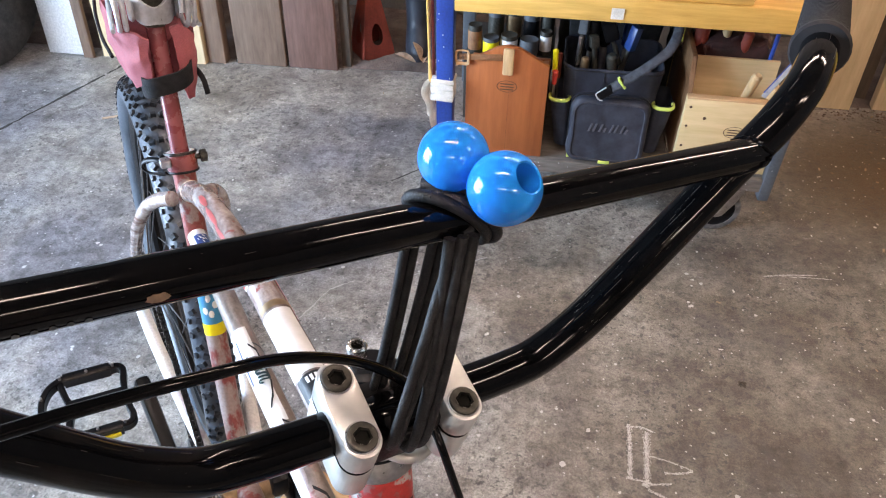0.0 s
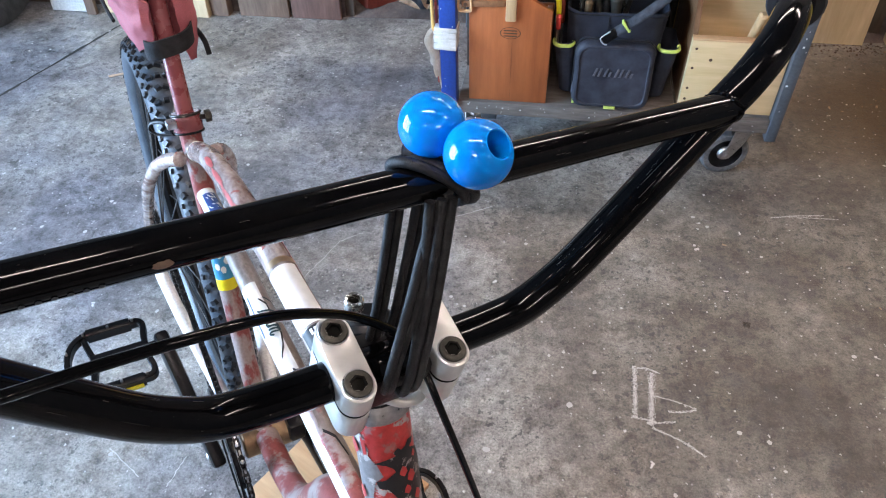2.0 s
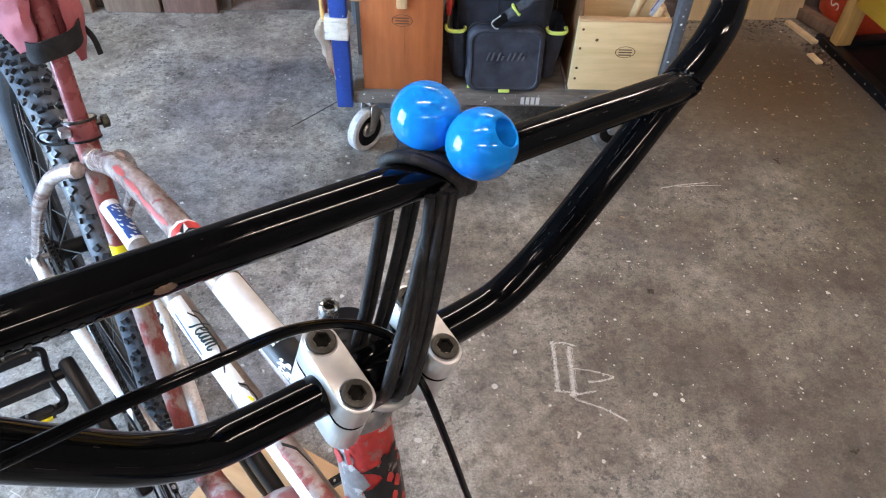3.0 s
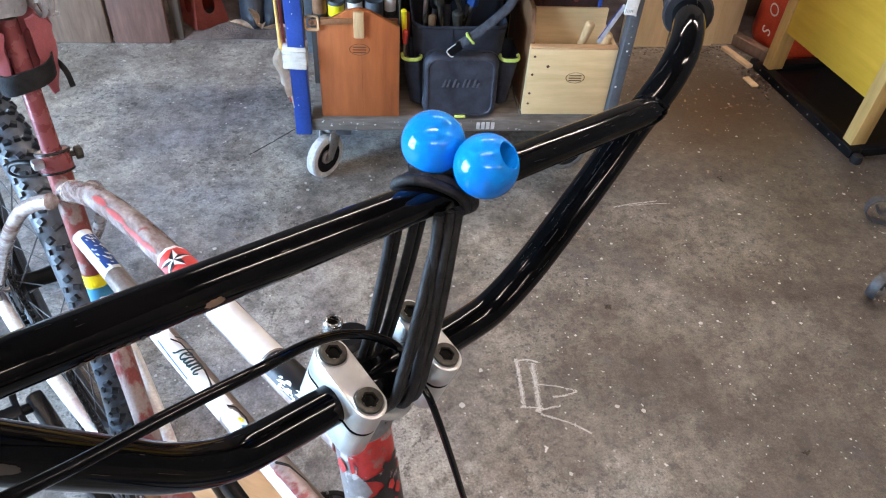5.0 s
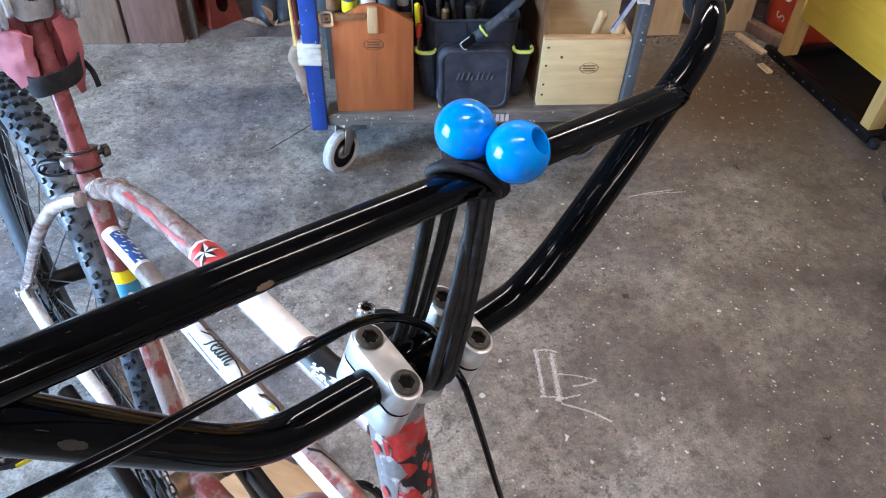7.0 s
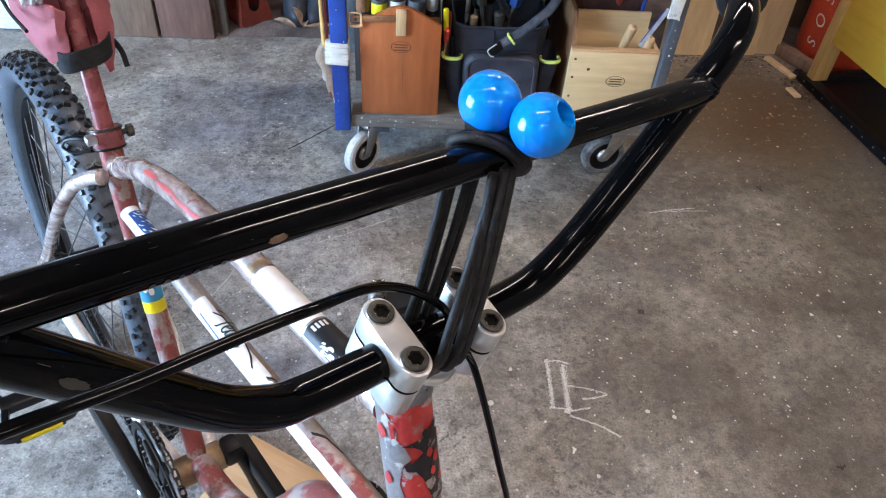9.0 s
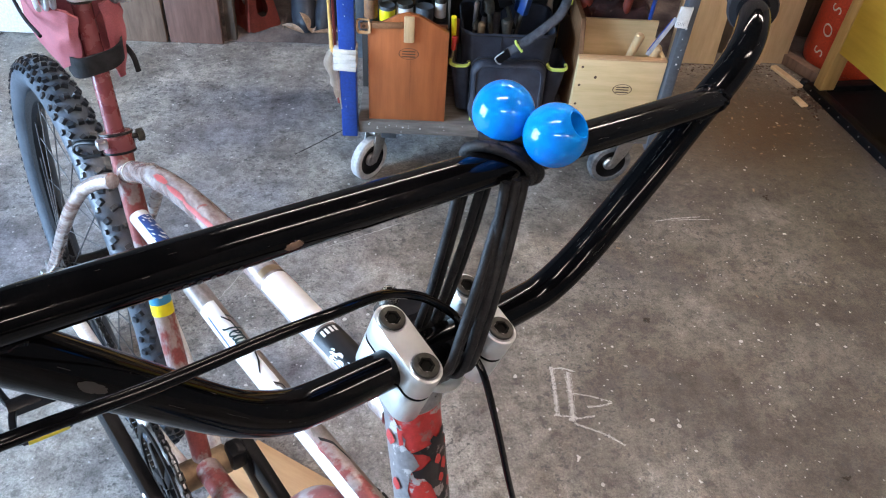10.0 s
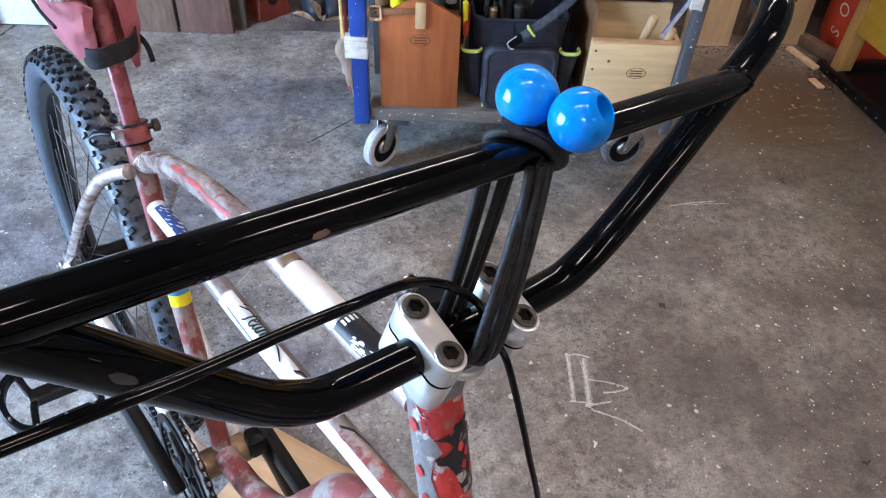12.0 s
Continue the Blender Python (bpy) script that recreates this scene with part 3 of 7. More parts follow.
bm = bmesh.new()
for _ in range(60):
    near_bench = rnd.random() < 0.7
    x, y = (1.22 + rnd.gauss(0, 0.11), 2.08 + rnd.gauss(0, 0.13)) if near_bench else (rnd.uniform(-0.5, 1.4), rnd.uniform(1.2, 2.45))
    s = rnd.uniform(0.002, 0.006)
    add_box(bm, -s, s, -s * 0.4, s * 0.4, 0.0, s * 0.35, m=pose(x, y, 0.001, rnd.uniform(-8, 8), rnd.uniform(-8, 8), rnd.uniform(0, 360)))
tagged(part("wood_shavings", bm, M["shaving"], None, smooth=False), "pale wood shavings and crumbs on the concrete floor", "debris", kind="stuff")

# dirt swept against the boards and round the foot of the bench
bm = bmesh.new()
for k in range(520):
    if k < 380:
        x, y, s = rnd.uniform(0.78, 1.36), 2.45 + rnd.gauss(0, 0.04), rnd.uniform(0.001, 0.004)
    else:
        x, y, s = 1.405 + rnd.gauss(0, 0.03), 2.235 + rnd.gauss(0, 0.045), rnd.uniform(0.002, 0.006)
    add_box(bm, -s, s, -s * 0.6, s * 0.7, -s * 0.2, s * 0.5, m=pose(x, min(y, 2.5), s * 0.15, rnd.uniform(-25, 25), rnd.uniform(-25, 25), rnd.uniform(0, 360)))
tagged(part("floor_dirt", bm, M["dirt"], None, smooth=False), "dark crumbs of dirt swept against boards and bench", "dirt", kind="stuff")

# ceiling lights
glow, gn, gl, gb = material("tube_glow")
gb.inputs["Emission Color"].default_value, gb.inputs["Emission Strength"].default_value = (0.985, 0.825, 0.78, 1), TUBE_GLOW
M["glow"] = glow


def tube_light(m):
    t = thing("fluorescent_light", m, "white fluorescent batten with two tubes on the ceiling", "ceiling light", "ceiling lights")
    part("housing", box(-0.62, 0.62, -0.07, 0.07, -0.05, -0.001, bevel=0.006), M["white_board"], t)
    for y in (-0.035, 0.035):
        part("lamp_tube", rod((-0.6, y, -0.075), (0.6, y, -0.075), 0.013, bevel=0.003), M["glow"], t)
        for x in (-0.605, 0.605):
            part("lamp_holder", box(x - 0.012, x + 0.012, y - 0.014, y + 0.014, -0.095, -0.05, bevel=0.002), M["white_board"], t)
    return t


first = tube_light(pose(-0.15, 0.15, 2.7))
for x, y in ((0.45, 2.25), (2.05, 2.2), (2.05, 0.1), (-0.1, -2.0), (2.05, -2.0)):
    copy_thing(first, pose(x, y, 2.7))

# ---- the bicycle ----
BIKE = pose(-0.531, 0.982, 0, 0, 0, -52.85) @ pose(0, 0, 0, -6.06, 0, 0)
bike = thing("bicycle", BIKE, "old mountain bike with flaking silver and red paint, on its kickstand", "bicycle")


def bp(name, bm, mat, label="", parent=None):
    return part(name, bm, M[mat], parent or bike, label)


ST_TOP, BB = Vector((0.2765, 0, 0.722)), Vector((0.44, 0, 0.272))
seat_dir = (ST_TOP - BB).normalized()
seat_path = [BB.lerp(ST_TOP, k / 20) for k in range(21)]
seat_tube = bp("seat_tube", tube(seat_path, 0.0134, 24), "frame_rose", "seat tube with worn red and bare silver paint")
head_a, head_b = Vector((0.829, 0.007, 0.846)), Vector((0.872, 0.007, 0.722))
head_path = [head_a.lerp(head_b, k / 12) for k in range(13)]
head_tube = bp("head_tube", tube(head_path, 0.0184, 32), "frame_red", "head tube in flaking red paint with black decal")
top_path = curve_points([(0.284, 0, 0.688), (0.308, 0, 0.704), (0.335, 0, 0.721), (0.40, 0, 0.753), (0.47, 0, 0.777), (0.56, 0, 0.797), (0.66, 0, 0.810), (0.75, 0, 0.821), (0.826, 0, 0.832)], 8)
top_tube = bp("top_tube", tube(top_path, 0.0122, 28), "frame_silver", "curved top tube, silver with red streaks")
low_path = curve_points([(0.300, 0, 0.640), (0.40, 0, 0.652), (0.55, 0, 0.664), (0.70, 0, 0.684), (0.85, 0, 0.705)], 8)
low_tube = bp("lower_tube", tube(low_path, 0.0118, 24), "frame_dull", "second straight tube below the top tube, silver and white")
down_path = curve_points([(0.45, 0, 0.285), (0.53, 0, 0.312), (0.62, 0, 0.385), (0.69, 0, 0.505), (0.745, 0, 0.605), (0.80, 0, 0.65), (0.866, 0, 0.69)], 8)
bp("down_tube", tube(down_path, 0.0170, 24), "frame_rose", "arched down tube, silver with pink-red paint")
bp("bottom_bracket", rod(BB + Vector((0, -0.036, 0)), BB + Vector((0, 0.036, 0)), 0.022, bevel=0.003, seg=28), "brass", "tarnished brown bottom bracket shell")
for v in (0.0, 1.0):
    bp("weld_ring", torus_bm(0.0122, 0.0011, 28, 8, aim((0.318, 0, 0.7105) if v < 0.5 else (0.808, 0, 0.830), (0.35, 0, 0.730) if v < 0.5 else (0.85, 0, 0.836))), "cream_weld")

# seat stays, bridge and chain stays
for s in (-1, 1):
    g = 1.0 if s < 0 else 0.9
    stay = curve_points([(0.304, s * 0.0225, 0.6965), (0.284, s * 0.033 * g, 0.685), (0.263, s * 0.0455 * g, 0.665), (0.241, s * 0.0555 * g, 0.633), (0.214, s * 0.0605 * g, 0.597), (0.15, s * 0.0635, 0.520), (0.06, s * 0.0665, 0.410), (0.008, s * 0.070, 0.352)], 7)
    r = [0.0088] * 12 + [0.0084] * (len(stay) - 18) + [0.008, 0.0078, 0.0076, 0.0074, 0.0072, 0.007]
    bp("seat_stay", tube(stay, r, 18), "frame_silver")
    bp("stay_cap", lathe([(0, -0.004), (0.0092, -0.004), (0.0098, 0.0), (0.0092, 0.0022), (0.006, 0.0028), (0, 0.003)], 24, aim((0.304, s * 0.0225, 0.6965), (0.326, s * 0.012, 0.7075))), "frame_silver")
    chst = curve_points([(0.425, s * 0.024, 0.272), (0.36, s * 0.036, 0.28), (0.22, s * 0.055, 0.305), (0.09, s * 0.068, 0.325), (0.005, s * 0.070, 0.337)], 7)
    bp("chain_stay", tube(chst, [0.0105] * len(chst), 16), "frame_white")
    bp("dropout", slab([(-0.02, 0.315), (0.018, 0.322), (0.03, 0.345), (0.008, 0.362), (-0.018, 0.352)], -0.0025, 0.0025, Matrix(((1, 0, 0, 0), (0, 0, -1, s * 0.070), (0, 1, 0, 0), (0, 0, 0, 1))), 0.0008), "steel")
bp("stay_bridge", rod((0.262, -0.03, 0.668), (0.262, 0.03, 0.668), 0.008), "frame_silver")

# seat post, collar and saddle hardware
SP = ST_TOP + seat_dir * 0.165
bp("seat_post", tube([ST_TOP.lerp(SP, k / 8) for k in range(9)], 0.0103, 24), "maroon", "slim maroon seat post")
collar = bp("seat_collar", lathe([(0.0150, -0.005), (0.0176, -0.004), (0.0180, 0.006), (0.0176, 0.018), (0.0165, 0.020), (0.0110, 0.020)], 28, aim(ST_TOP - seat_dir * 0.002, SP)), "maroon", "maroon seat clamp collar with a bolt")
bp("clamp_ring", torus_bm(0.0174, 0.0018, 28, 8, aim(ST_TOP + seat_dir * 0.0165, SP)), "chain", "", collar)
bp("clamp_bolt", rod(ST_TOP + Vector((0.004, 0.012, 0.012)), ST_TOP + Vector((0.004, 0.029, 0.012)), 0.0034, seg=10), "chain", "", collar)
bp("clamp_nut", lathe([(0, 0), (0.0075, 0), (0.0075, 0.007), (0, 0.007)], 6, aim(ST_TOP + Vector((0.004, 0.021, 0.012)), ST_TOP + Vector((0.004, 0.05, 0.012)))), "dark_steel", "", collar)
bp("clamp_lug", box(0.000, 0.012, -0.026, -0.014, 0.006, 0.016, 0.002, Matrix.Translation(ST_TOP)), "steel", "", collar)
bp("lower_band", torus_bm(0.0172, 0.0016, 28, 8, aim(ST_TOP - seat_dir * 0.0055, SP)), "black_plastic", "", collar)
bp("reflector_bracket", tube(curve_points([(0.272, -0.014, 0.724), (0.258, -0.026, 0.724), (0.242, -0.038, 0.716), (0.240, -0.042, 0.706), (0.250, -0.034, 0.702), (0.272, -0.018, 0.712)], 5), 0.0036, 10, flat=0.5), "black_plastic", "bent black bracket behind the seat clamp")
YC = SP + Vector((0.0, 0, 0.016))
bm = bmesh.new()
rows = []
for k in range(25):
    a = radians(-105 + 210 * k / 24)
    low = -0.0135 + 0.010 * abs(math.sin(a)) ** 2 + 0.0025 * math.cos(4 * a)
    high = 0.012 - 0.005 * math.cos(3 * a)
    rows.append([bm.verts.new(YC + Vector((0.022 * math.cos(a), 0.0235 * math.sin(a), z))) for z in (low, (low + high) / 2, high)])
for r0, r1 in zip(rows, rows[1:]):
    for k in range(2):
        bm.faces.new((r0[k], r1[k], r1[k + 1], r0[k + 1]))
bmesh.ops.recalc_face_normals(bm, faces=bm.faces)
bmesh.ops.solidify(bm, geom=list(bm.faces), thickness=0.004)
clamp = bp("saddle_clamp", bm, "pale_steel", "bent silver saddle clamp yoke")
bp("clamp_core", rod(SP + Vector((0, 0, -0.004)), SP + Vector((-0.004, 0, 0.04)), 0.0132, bevel=0.002), "dark_steel", "", clamp)
for s in (-1, 1):
    bp("saddle_rail", tube(curve_points([(0.28, s * 0.012, SP.z + 0.10), (0.25, s * 0.02, SP.z + 0.06), (0.16, s * 0.022, SP.z + 0.034), (0.06, s * 0.035, SP.z + 0.10)], 6), 0.0036, 10), "steel")
    bp("clamp_washer", rod(YC + Vector((0.012, s * 0.021, 0.002)), YC + Vector((0.012, s * 0.027, 0.002)), 0.011, bevel=0.002), "steel", "", clamp)
bm = bmesh.new()
prof = [(0.345, 0.012, 0.072), (0.32, 0.022, 0.076), (0.27, 0.026, 0.078), (0.22, 0.034, 0.078), (0.17, 0.058, 0.080), (0.12, 0.075, 0.083), (0.08, 0.070, 0.084), (0.06, 0.03, 0.080)]
rings = []
for x, w, h in prof:
    rings.append([bm.verts.new((x - 0.05, w * math.cos(6.2832 * k / 16), SP.z + h + 0.045 + (0.018 if math.sin(6.2832 * k / 16) > 0 else 0.024) * math.sin(6.2832 * k / 16))) for k in range(16)])
for r0, r1 in zip(rings, rings[1:]):
    for k in range(16):
        bm.faces.new((r0[k], r0[(k + 1) % 16], r1[(k + 1) % 16], r1[k]))
bm.faces.new(rings[0][::-1]), bm.faces.new(rings[-1])
bp("saddle", bm, "black_plastic", "black padded saddle")
for s in (-1, 1):
    coil = [Vector((SP.x + 0.010 + 0.019 * math.cos(a), s * (0.026 + 0.0011 * a), SP.z + 0.019 + 0.021 * math.sin(a))) for a in [0.3 * k for k in range(60)]]
    bp("saddle_spring", tube(coil, 0.0027, 8), "pale_steel", "grey steel saddle spring")

# rear wheel
TR, TW, AX = 0.318, 0.0265, Vector((0, 0, 0.337))
WH = Matrix.Translation(AX) @ Matrix.Rotation(radians(90), 4, "X")
wheel = bp("rear_wheel", lathe([(0.005, -0.05), (0.022, -0.046), (0.022, -0.036), (0.016, -0.03), (0.014, 0.0), (0.016, 0.03), (0.022, 0.036), (0.022, 0.046), (0.005, 0.05)], 24, WH), "black_plastic", "rear wheel with a knobbly tyre and black rim")
bm = bmesh.new()
n = 22
add_lathe(bm, [(TR + (0.0245 if math.cos(6.2832 * k / n) > 0 else 0.024) * math.cos(6.2832 * k / n), TW * math.sin(6.2832 * k / n)) for k in range(n)], 96, WH, closed=True)
bmesh.ops.recalc_face_normals(bm, faces=bm.faces)

casing = bp("tyre", bm, "tyre", "knobbly black mountain-bike tyre, dusty", wheel)
bm = bmesh.new()


def knob(bm, ang, side, lx, ly, h, skew):
    """A tread block at a wheel angle and an angle across the tyre."""
    a = radians(side)
    m = WH @ Matrix.Rotation(ang, 4, "Z") @ Matrix.Translation((TR, 0, 0)) @ Matrix.Rotation(-a, 4, "Y") @ Matrix.Translation((0.0242, 0, 0)) @ Matrix.Rotation(radians(skew), 4, "X")
    vs = bmesh.ops.create_cube(bm, size=1.0)["verts"]
    bmesh.ops.scale(bm, verts=vs, vec=(h, lx * 0.9, ly * 0.9))
    for v in vs:
        if v.co.x > 0:
            v.co.y *= 0.78
            v.co.z *= 0.78
    bmesh.ops.transform(bm, matrix=m, verts=vs)


NK = 80
for i in range(NK):
    a = 2 * math.pi * i / NK
    h = math.pi / NK
    if i % 2:
        knob(bm, a, 13, 0.0085, 0.012, 0.012, 22), knob(bm, a, -13, 0.0085, 0.012, 0.012, -22)
    else:
        knob(bm, a, 27, 0.009, 0.011, 0.012, -16), knob(bm, a, -27, 0.009, 0.011, 0.012, 16), knob(bm, a, 0, 0.008, 0.010, 0.012, 0)
    for s in (-1, 1):
        knob(bm, a + h, s * 43, 0.010, 0.011, 0.012, s * 24)
        knob(bm, a + (h * 0.4 if i % 2 else 0), s * 62, 0.0095, 0.010 if i % 2 else 0.007, 0.010, s * -10)
tagged(bp("tread", bm, "tread", "", casing), "dark rubber tread blocks in slanted rows", kind="stuff")
bp("rim", lathe([(0.293, -0.013), (0.293, 0.013), (0.288, 0.013), (0.276, 0.008), (0.272, 0.0), (0.276, -0.008), (0.288, -0.013)], 72, WH, closed=True), "black_plastic", "black alloy rim", wheel)
for k in range(32):
    s = 1 if k % 2 else -1
    cross = radians(28) * (1 if (k // 2) % 2 else -1)
    a = 2 * math.pi * k / 32
    p = WH @ Vector((0.021 * math.cos(a + cross), 0.021 * math.sin(a + cross), s * 0.040))
    q = WH @ Vector((0.274 * math.cos(a), 0.274 * math.sin(a), s * 0.003))
    bp("spoke", rod(p, q, 0.0011, seg=6), "iron", "", wheel)
bp("axle", rod(AX + Vector((0, -0.088, 0)), AX + Vector((0, 0.088, 0)), 0.0048, seg=12), "steel", "", wheel)
for s in (-1, 1):
    bp("axle_nut", lathe([(0, 0), (0.0095, 0), (0.0095, 0.009), (0.006, 0.011), (0, 0.011)], 6, aim(AX + Vector((0, s * 0.0735, 0)), AX + Vector((0, s * 0.2, 0)))), "steel", "", wheel)
bm = bmesh.new()
for k in range(18):
    a0 = 6.2832 * k / 18
    add_box(bm, 0.036, 0.045, -0.004, 0.004, -0.0015, 0.0015, m=Matrix.Translation((0, -0.047, 0)) @ WH @ Matrix.Rotation(a0, 4, "Z"))
add_lathe(bm, [(0.012, -0.002), (0.039, -0.002), (0.039, 0.002), (0.012, 0.002)], 36, Matrix.Translation((0, -0.047, 0)) @ WH, closed=True)
bp("sprocket", bm, "chain", "", wheel)

# crankset, chain and pedals
CR = radians(144)
crank_end = lambda s, y: BB + Vector((s * 0.182 * math.cos(CR), y, s * 0.182 * math.sin(CR)))
ring = bp("chainring", lathe([(0.060, -0.0015), (0.088, -0.0015), (0.088, 0.0015), (0.060, 0.0015)], 64, Matrix.Translation(BB + Vector((0, -0.048, 0))) @ Matrix.Rotation(radians(90), 4, "X"), closed=True), "steel", "steel chainring")
bm = bmesh.new()
for k in range(42):
    add_box(bm, 0.086, 0.0935, -0.003, 0.003, -0.0012, 0.0012, m=Matrix.Translation(BB + Vector((0, -0.048, 0))) @ Matrix.Rotation(radians(90), 4, "X") @ Matrix.Rotation(6.2832 * k / 42, 4, "Z"))
bp("chainring_teeth", bm, "steel", "", ring)
bm = bmesh.new()
for k in range(5):
    add_box(bm, 0.012, 0.066, -0.009, 0.009, -0.004, 0.004, 0.002, m=Matrix.Translation(BB + Vector((0, -0.053, 0))) @ Matrix.Rotation(radians(90), 4, "X") @ Matrix.Rotation(6.2832 * k / 5, 4, "Z"))
bp("spider", bm, "black_plastic", "", ring)
bm = bmesh.new()
guard = Matrix.Translation(BB + Vector((0, -0.058, 0))) @ Matrix.Rotation(radians(90), 4, "X")
add_lathe(bm, [(0.084, -0.0015), (0.096, -0.0015), (0.096, 0.0015), (0.084, 0.0015)], 64, guard, closed=True)
bp("chain_guard", bm, "black_plastic", "", ring)


def crank(s, y0, y1):
    a, b = BB + Vector((0, y0, 0)), crank_end(s, y1)
    d = (b - a)
    m = aim(a, b)
    bm = bmesh.new()
    add_box(bm, -0.010, 0.010, -0.017, 0.017, -0.018, d.length + 0.017, 0.006, m)
    c = bp("crank_arm", bm, "black_plastic", "black alloy crank arm")
    bp("crank_bolt", rod(a + Vector((0, -0.006 if y0 < 0 else 0.006, 0)), a + Vector((0, -0.012 if y0 < 0 else 0.012, 0)), 0.009, bevel=0.002), "steel", "", c)


crank(1, -0.076, -0.098)
crank(-1, 0.066, 0.098)


def strip(path, width, height, m):
    """A bar of rectangular section along a line in the plane z = 0, softened at its edges."""
    bm = bmesh.new()
    path = [Vector(p).to_3d() for p in path]
    rings = []
    for k, p in enumerate(path):
        t = (path[min(k + 1, len(path) - 1)] - path[max(k - 1, 0)]).normalized()
        n = Vector((-t.y, t.x, 0)) * width / 2
        h, e = height / 2, 0.0014
        rings.append([bm.verts.new(p + n * f + Vector((0, 0, z))) for f, z in ((-1, e - h), (-1, h - e), (-0.7, h), (0.7, h), (1, h - e), (1, e - h), (0.7, -h), (-0.7, -h))])
    for r0, r1 in zip(rings, rings[1:]):
        for k in range(8):
            bm.faces.new((r0[k], r0[(k + 1) % 8], r1[(k + 1) % 8], r1[k]))
    bm.faces.new(rings[0][::-1]), bm.faces.new(rings[-1])
    bmesh.ops.recalc_face_normals(bm, faces=bm.faces)
    bmesh.ops.transform(bm, matrix=m, verts=bm.verts)
    return bm


def pedal(centre, out):
    """An open cage pedal with a looped outer end; out is the way of its spindle from the crank."""
    c = Vector(centre)
    p = bp("pedal", rod(c - Vector((0, out * 0.060, 0)), c + Vector((0, out * 0.030, 0)), 0.0075, bevel=0.002), "black_plastic", "open black platform pedal with small pins")
    m = Matrix.Translation(c) @ Matrix.Rotation(radians(12), 4, "Y") @ Matrix.Diagonal((1, out, 1, 1))
    bp("axle_body", strip([(0, -0.045), (0, -0.02), (0, 0.01), (0, 0.032)], 0.019, 0.019, m), "black_plastic", "", p)
    for s in (-1, 1):
        X = s * 0.047
        bp("cage_bar", strip(curve_points([(0.0, -0.042, 0), (s * 0.020, -0.043, 0), (s * 0.038, -0.046, 0), (s * 0.047, -0.040, 0), (X, -0.025, 0), (X, 0.0, 0), (s * 0.049, 0.026, 0), (s * 0.046, 0.038, 0), (s * 0.036, 0.052, 0), (s * 0.018, 0.061, 0), (0, 0.0635, 0)], 4), 0.0085, 0.017, m), "black_plastic", "", p)
        bp("cage_strut", strip(curve_points([(s * 0.004, 0.026, 0), (s * 0.016, 0.031, 0), (s * 0.042, 0.036, 0)], 4), 0.0085, 0.014, m), "black_plastic", "", p)
        bp("grip_plate", strip([(X + s * 0.001, -0.030), (X + s * 0.001, 0.0), (X + s * 0.001, 0.030)], 0.0125, 0.021, m), "black_plastic", "", p)
        for x, y in ((X, -0.034), (X, 0.0), (X, 0.034), (s * 0.022, 0.060)):
            bp("pin", rod(m @ Vector((x, y, 0.008)), m @ Vector((x, y, 0.0145)), 0.0019, seg=8), "steel", "", p)
        bp("reflector", strip([(X + s * 0.0085, -0.026), (X + s * 0.0085, 0.024)], 0.003, 0.009, m @ Matrix.Translation((0, 0, -0.004))), "yellow_decal", "amber pedal reflector", p)


pedal(crank_end(1, -0.165), -1)
pedal(crank_end(-1, 0.170), 1)

bm = bmesh.new()
run = []
for k in range(46):
    run.append(Vector((0.0 + 0.44 * k / 45, -0.048, 0.337 + 0.043 + (BB.z + 0.089 - 0.38) * k / 45)))
for k in range(46):
    run.append(Vector((0.44 - 0.44 * k / 45, -0.048, BB.z - 0.089 + (0.337 - 0.043 - BB.z + 0.089) * k / 45)))
for k in range(24):
    a = -math.pi / 2 + math.pi * k / 23
    run.append(BB + Vector((0.089 * math.cos(a), -0.048, 0.089 * math.sin(a))))
for k in range(12):
    a = math.pi / 2 + math.pi * k / 11
    run.append(AX + Vector((0.043 * math.cos(a), -0.048, 0.043 * math.sin(a))))
for i, p in enumerate(run):
    rel = p - BB
    nxt = run[i + 1] if i + 1 < len(run) else p + Vector((0.01, 0, 0))
    d = nxt - p
    if d.length > 0.05:
        d = Vector((1, 0, 0))
    ang = math.atan2(d.z, d.x)
    w = 0.0035 if i % 2 else 0.0022
    for s in (-1, 1):
        add_box(bm, -0.0068, 0.0068, s * w - 0.0007, s * w + 0.0007, -0.0042, 0.0042, m=Matrix.Translation(p) @ Matrix.Rotation(-ang, 4, "Y"))
    add_box(bm, -0.0022, 0.0022, -0.003, 0.003, -0.0034, 0.0034, m=Matrix.Translation(p + d.normalized() * 0.005))
bp("chain", bm, "chain", "oily black roller chain")

# kickstand
stand = bp("kickstand", tube(curve_points([(0.452, 0.042, 0.300), (0.458, 0.060, 0.250), (0.464, 0.088, 0.130), (0.470, 0.118, 0.032)], 6), 0.0095, 14), "black_plastic", "black kickstand leg")
bp("kickstand_mount", box(0.436, 0.468, 0.030, 0.055, 0.270, 0.308, 0.006), "black_plastic", "", stand)
bp("kickstand_foot", lathe([(0, 0), (0.012, 0), (0.015, 0.006), (0.013, 0.028), (0, 0.03)], 16, aim((0.472, 0.124, 0.0245), (0.466, 0.10, 0.1))), "black_rubber", "", stand)

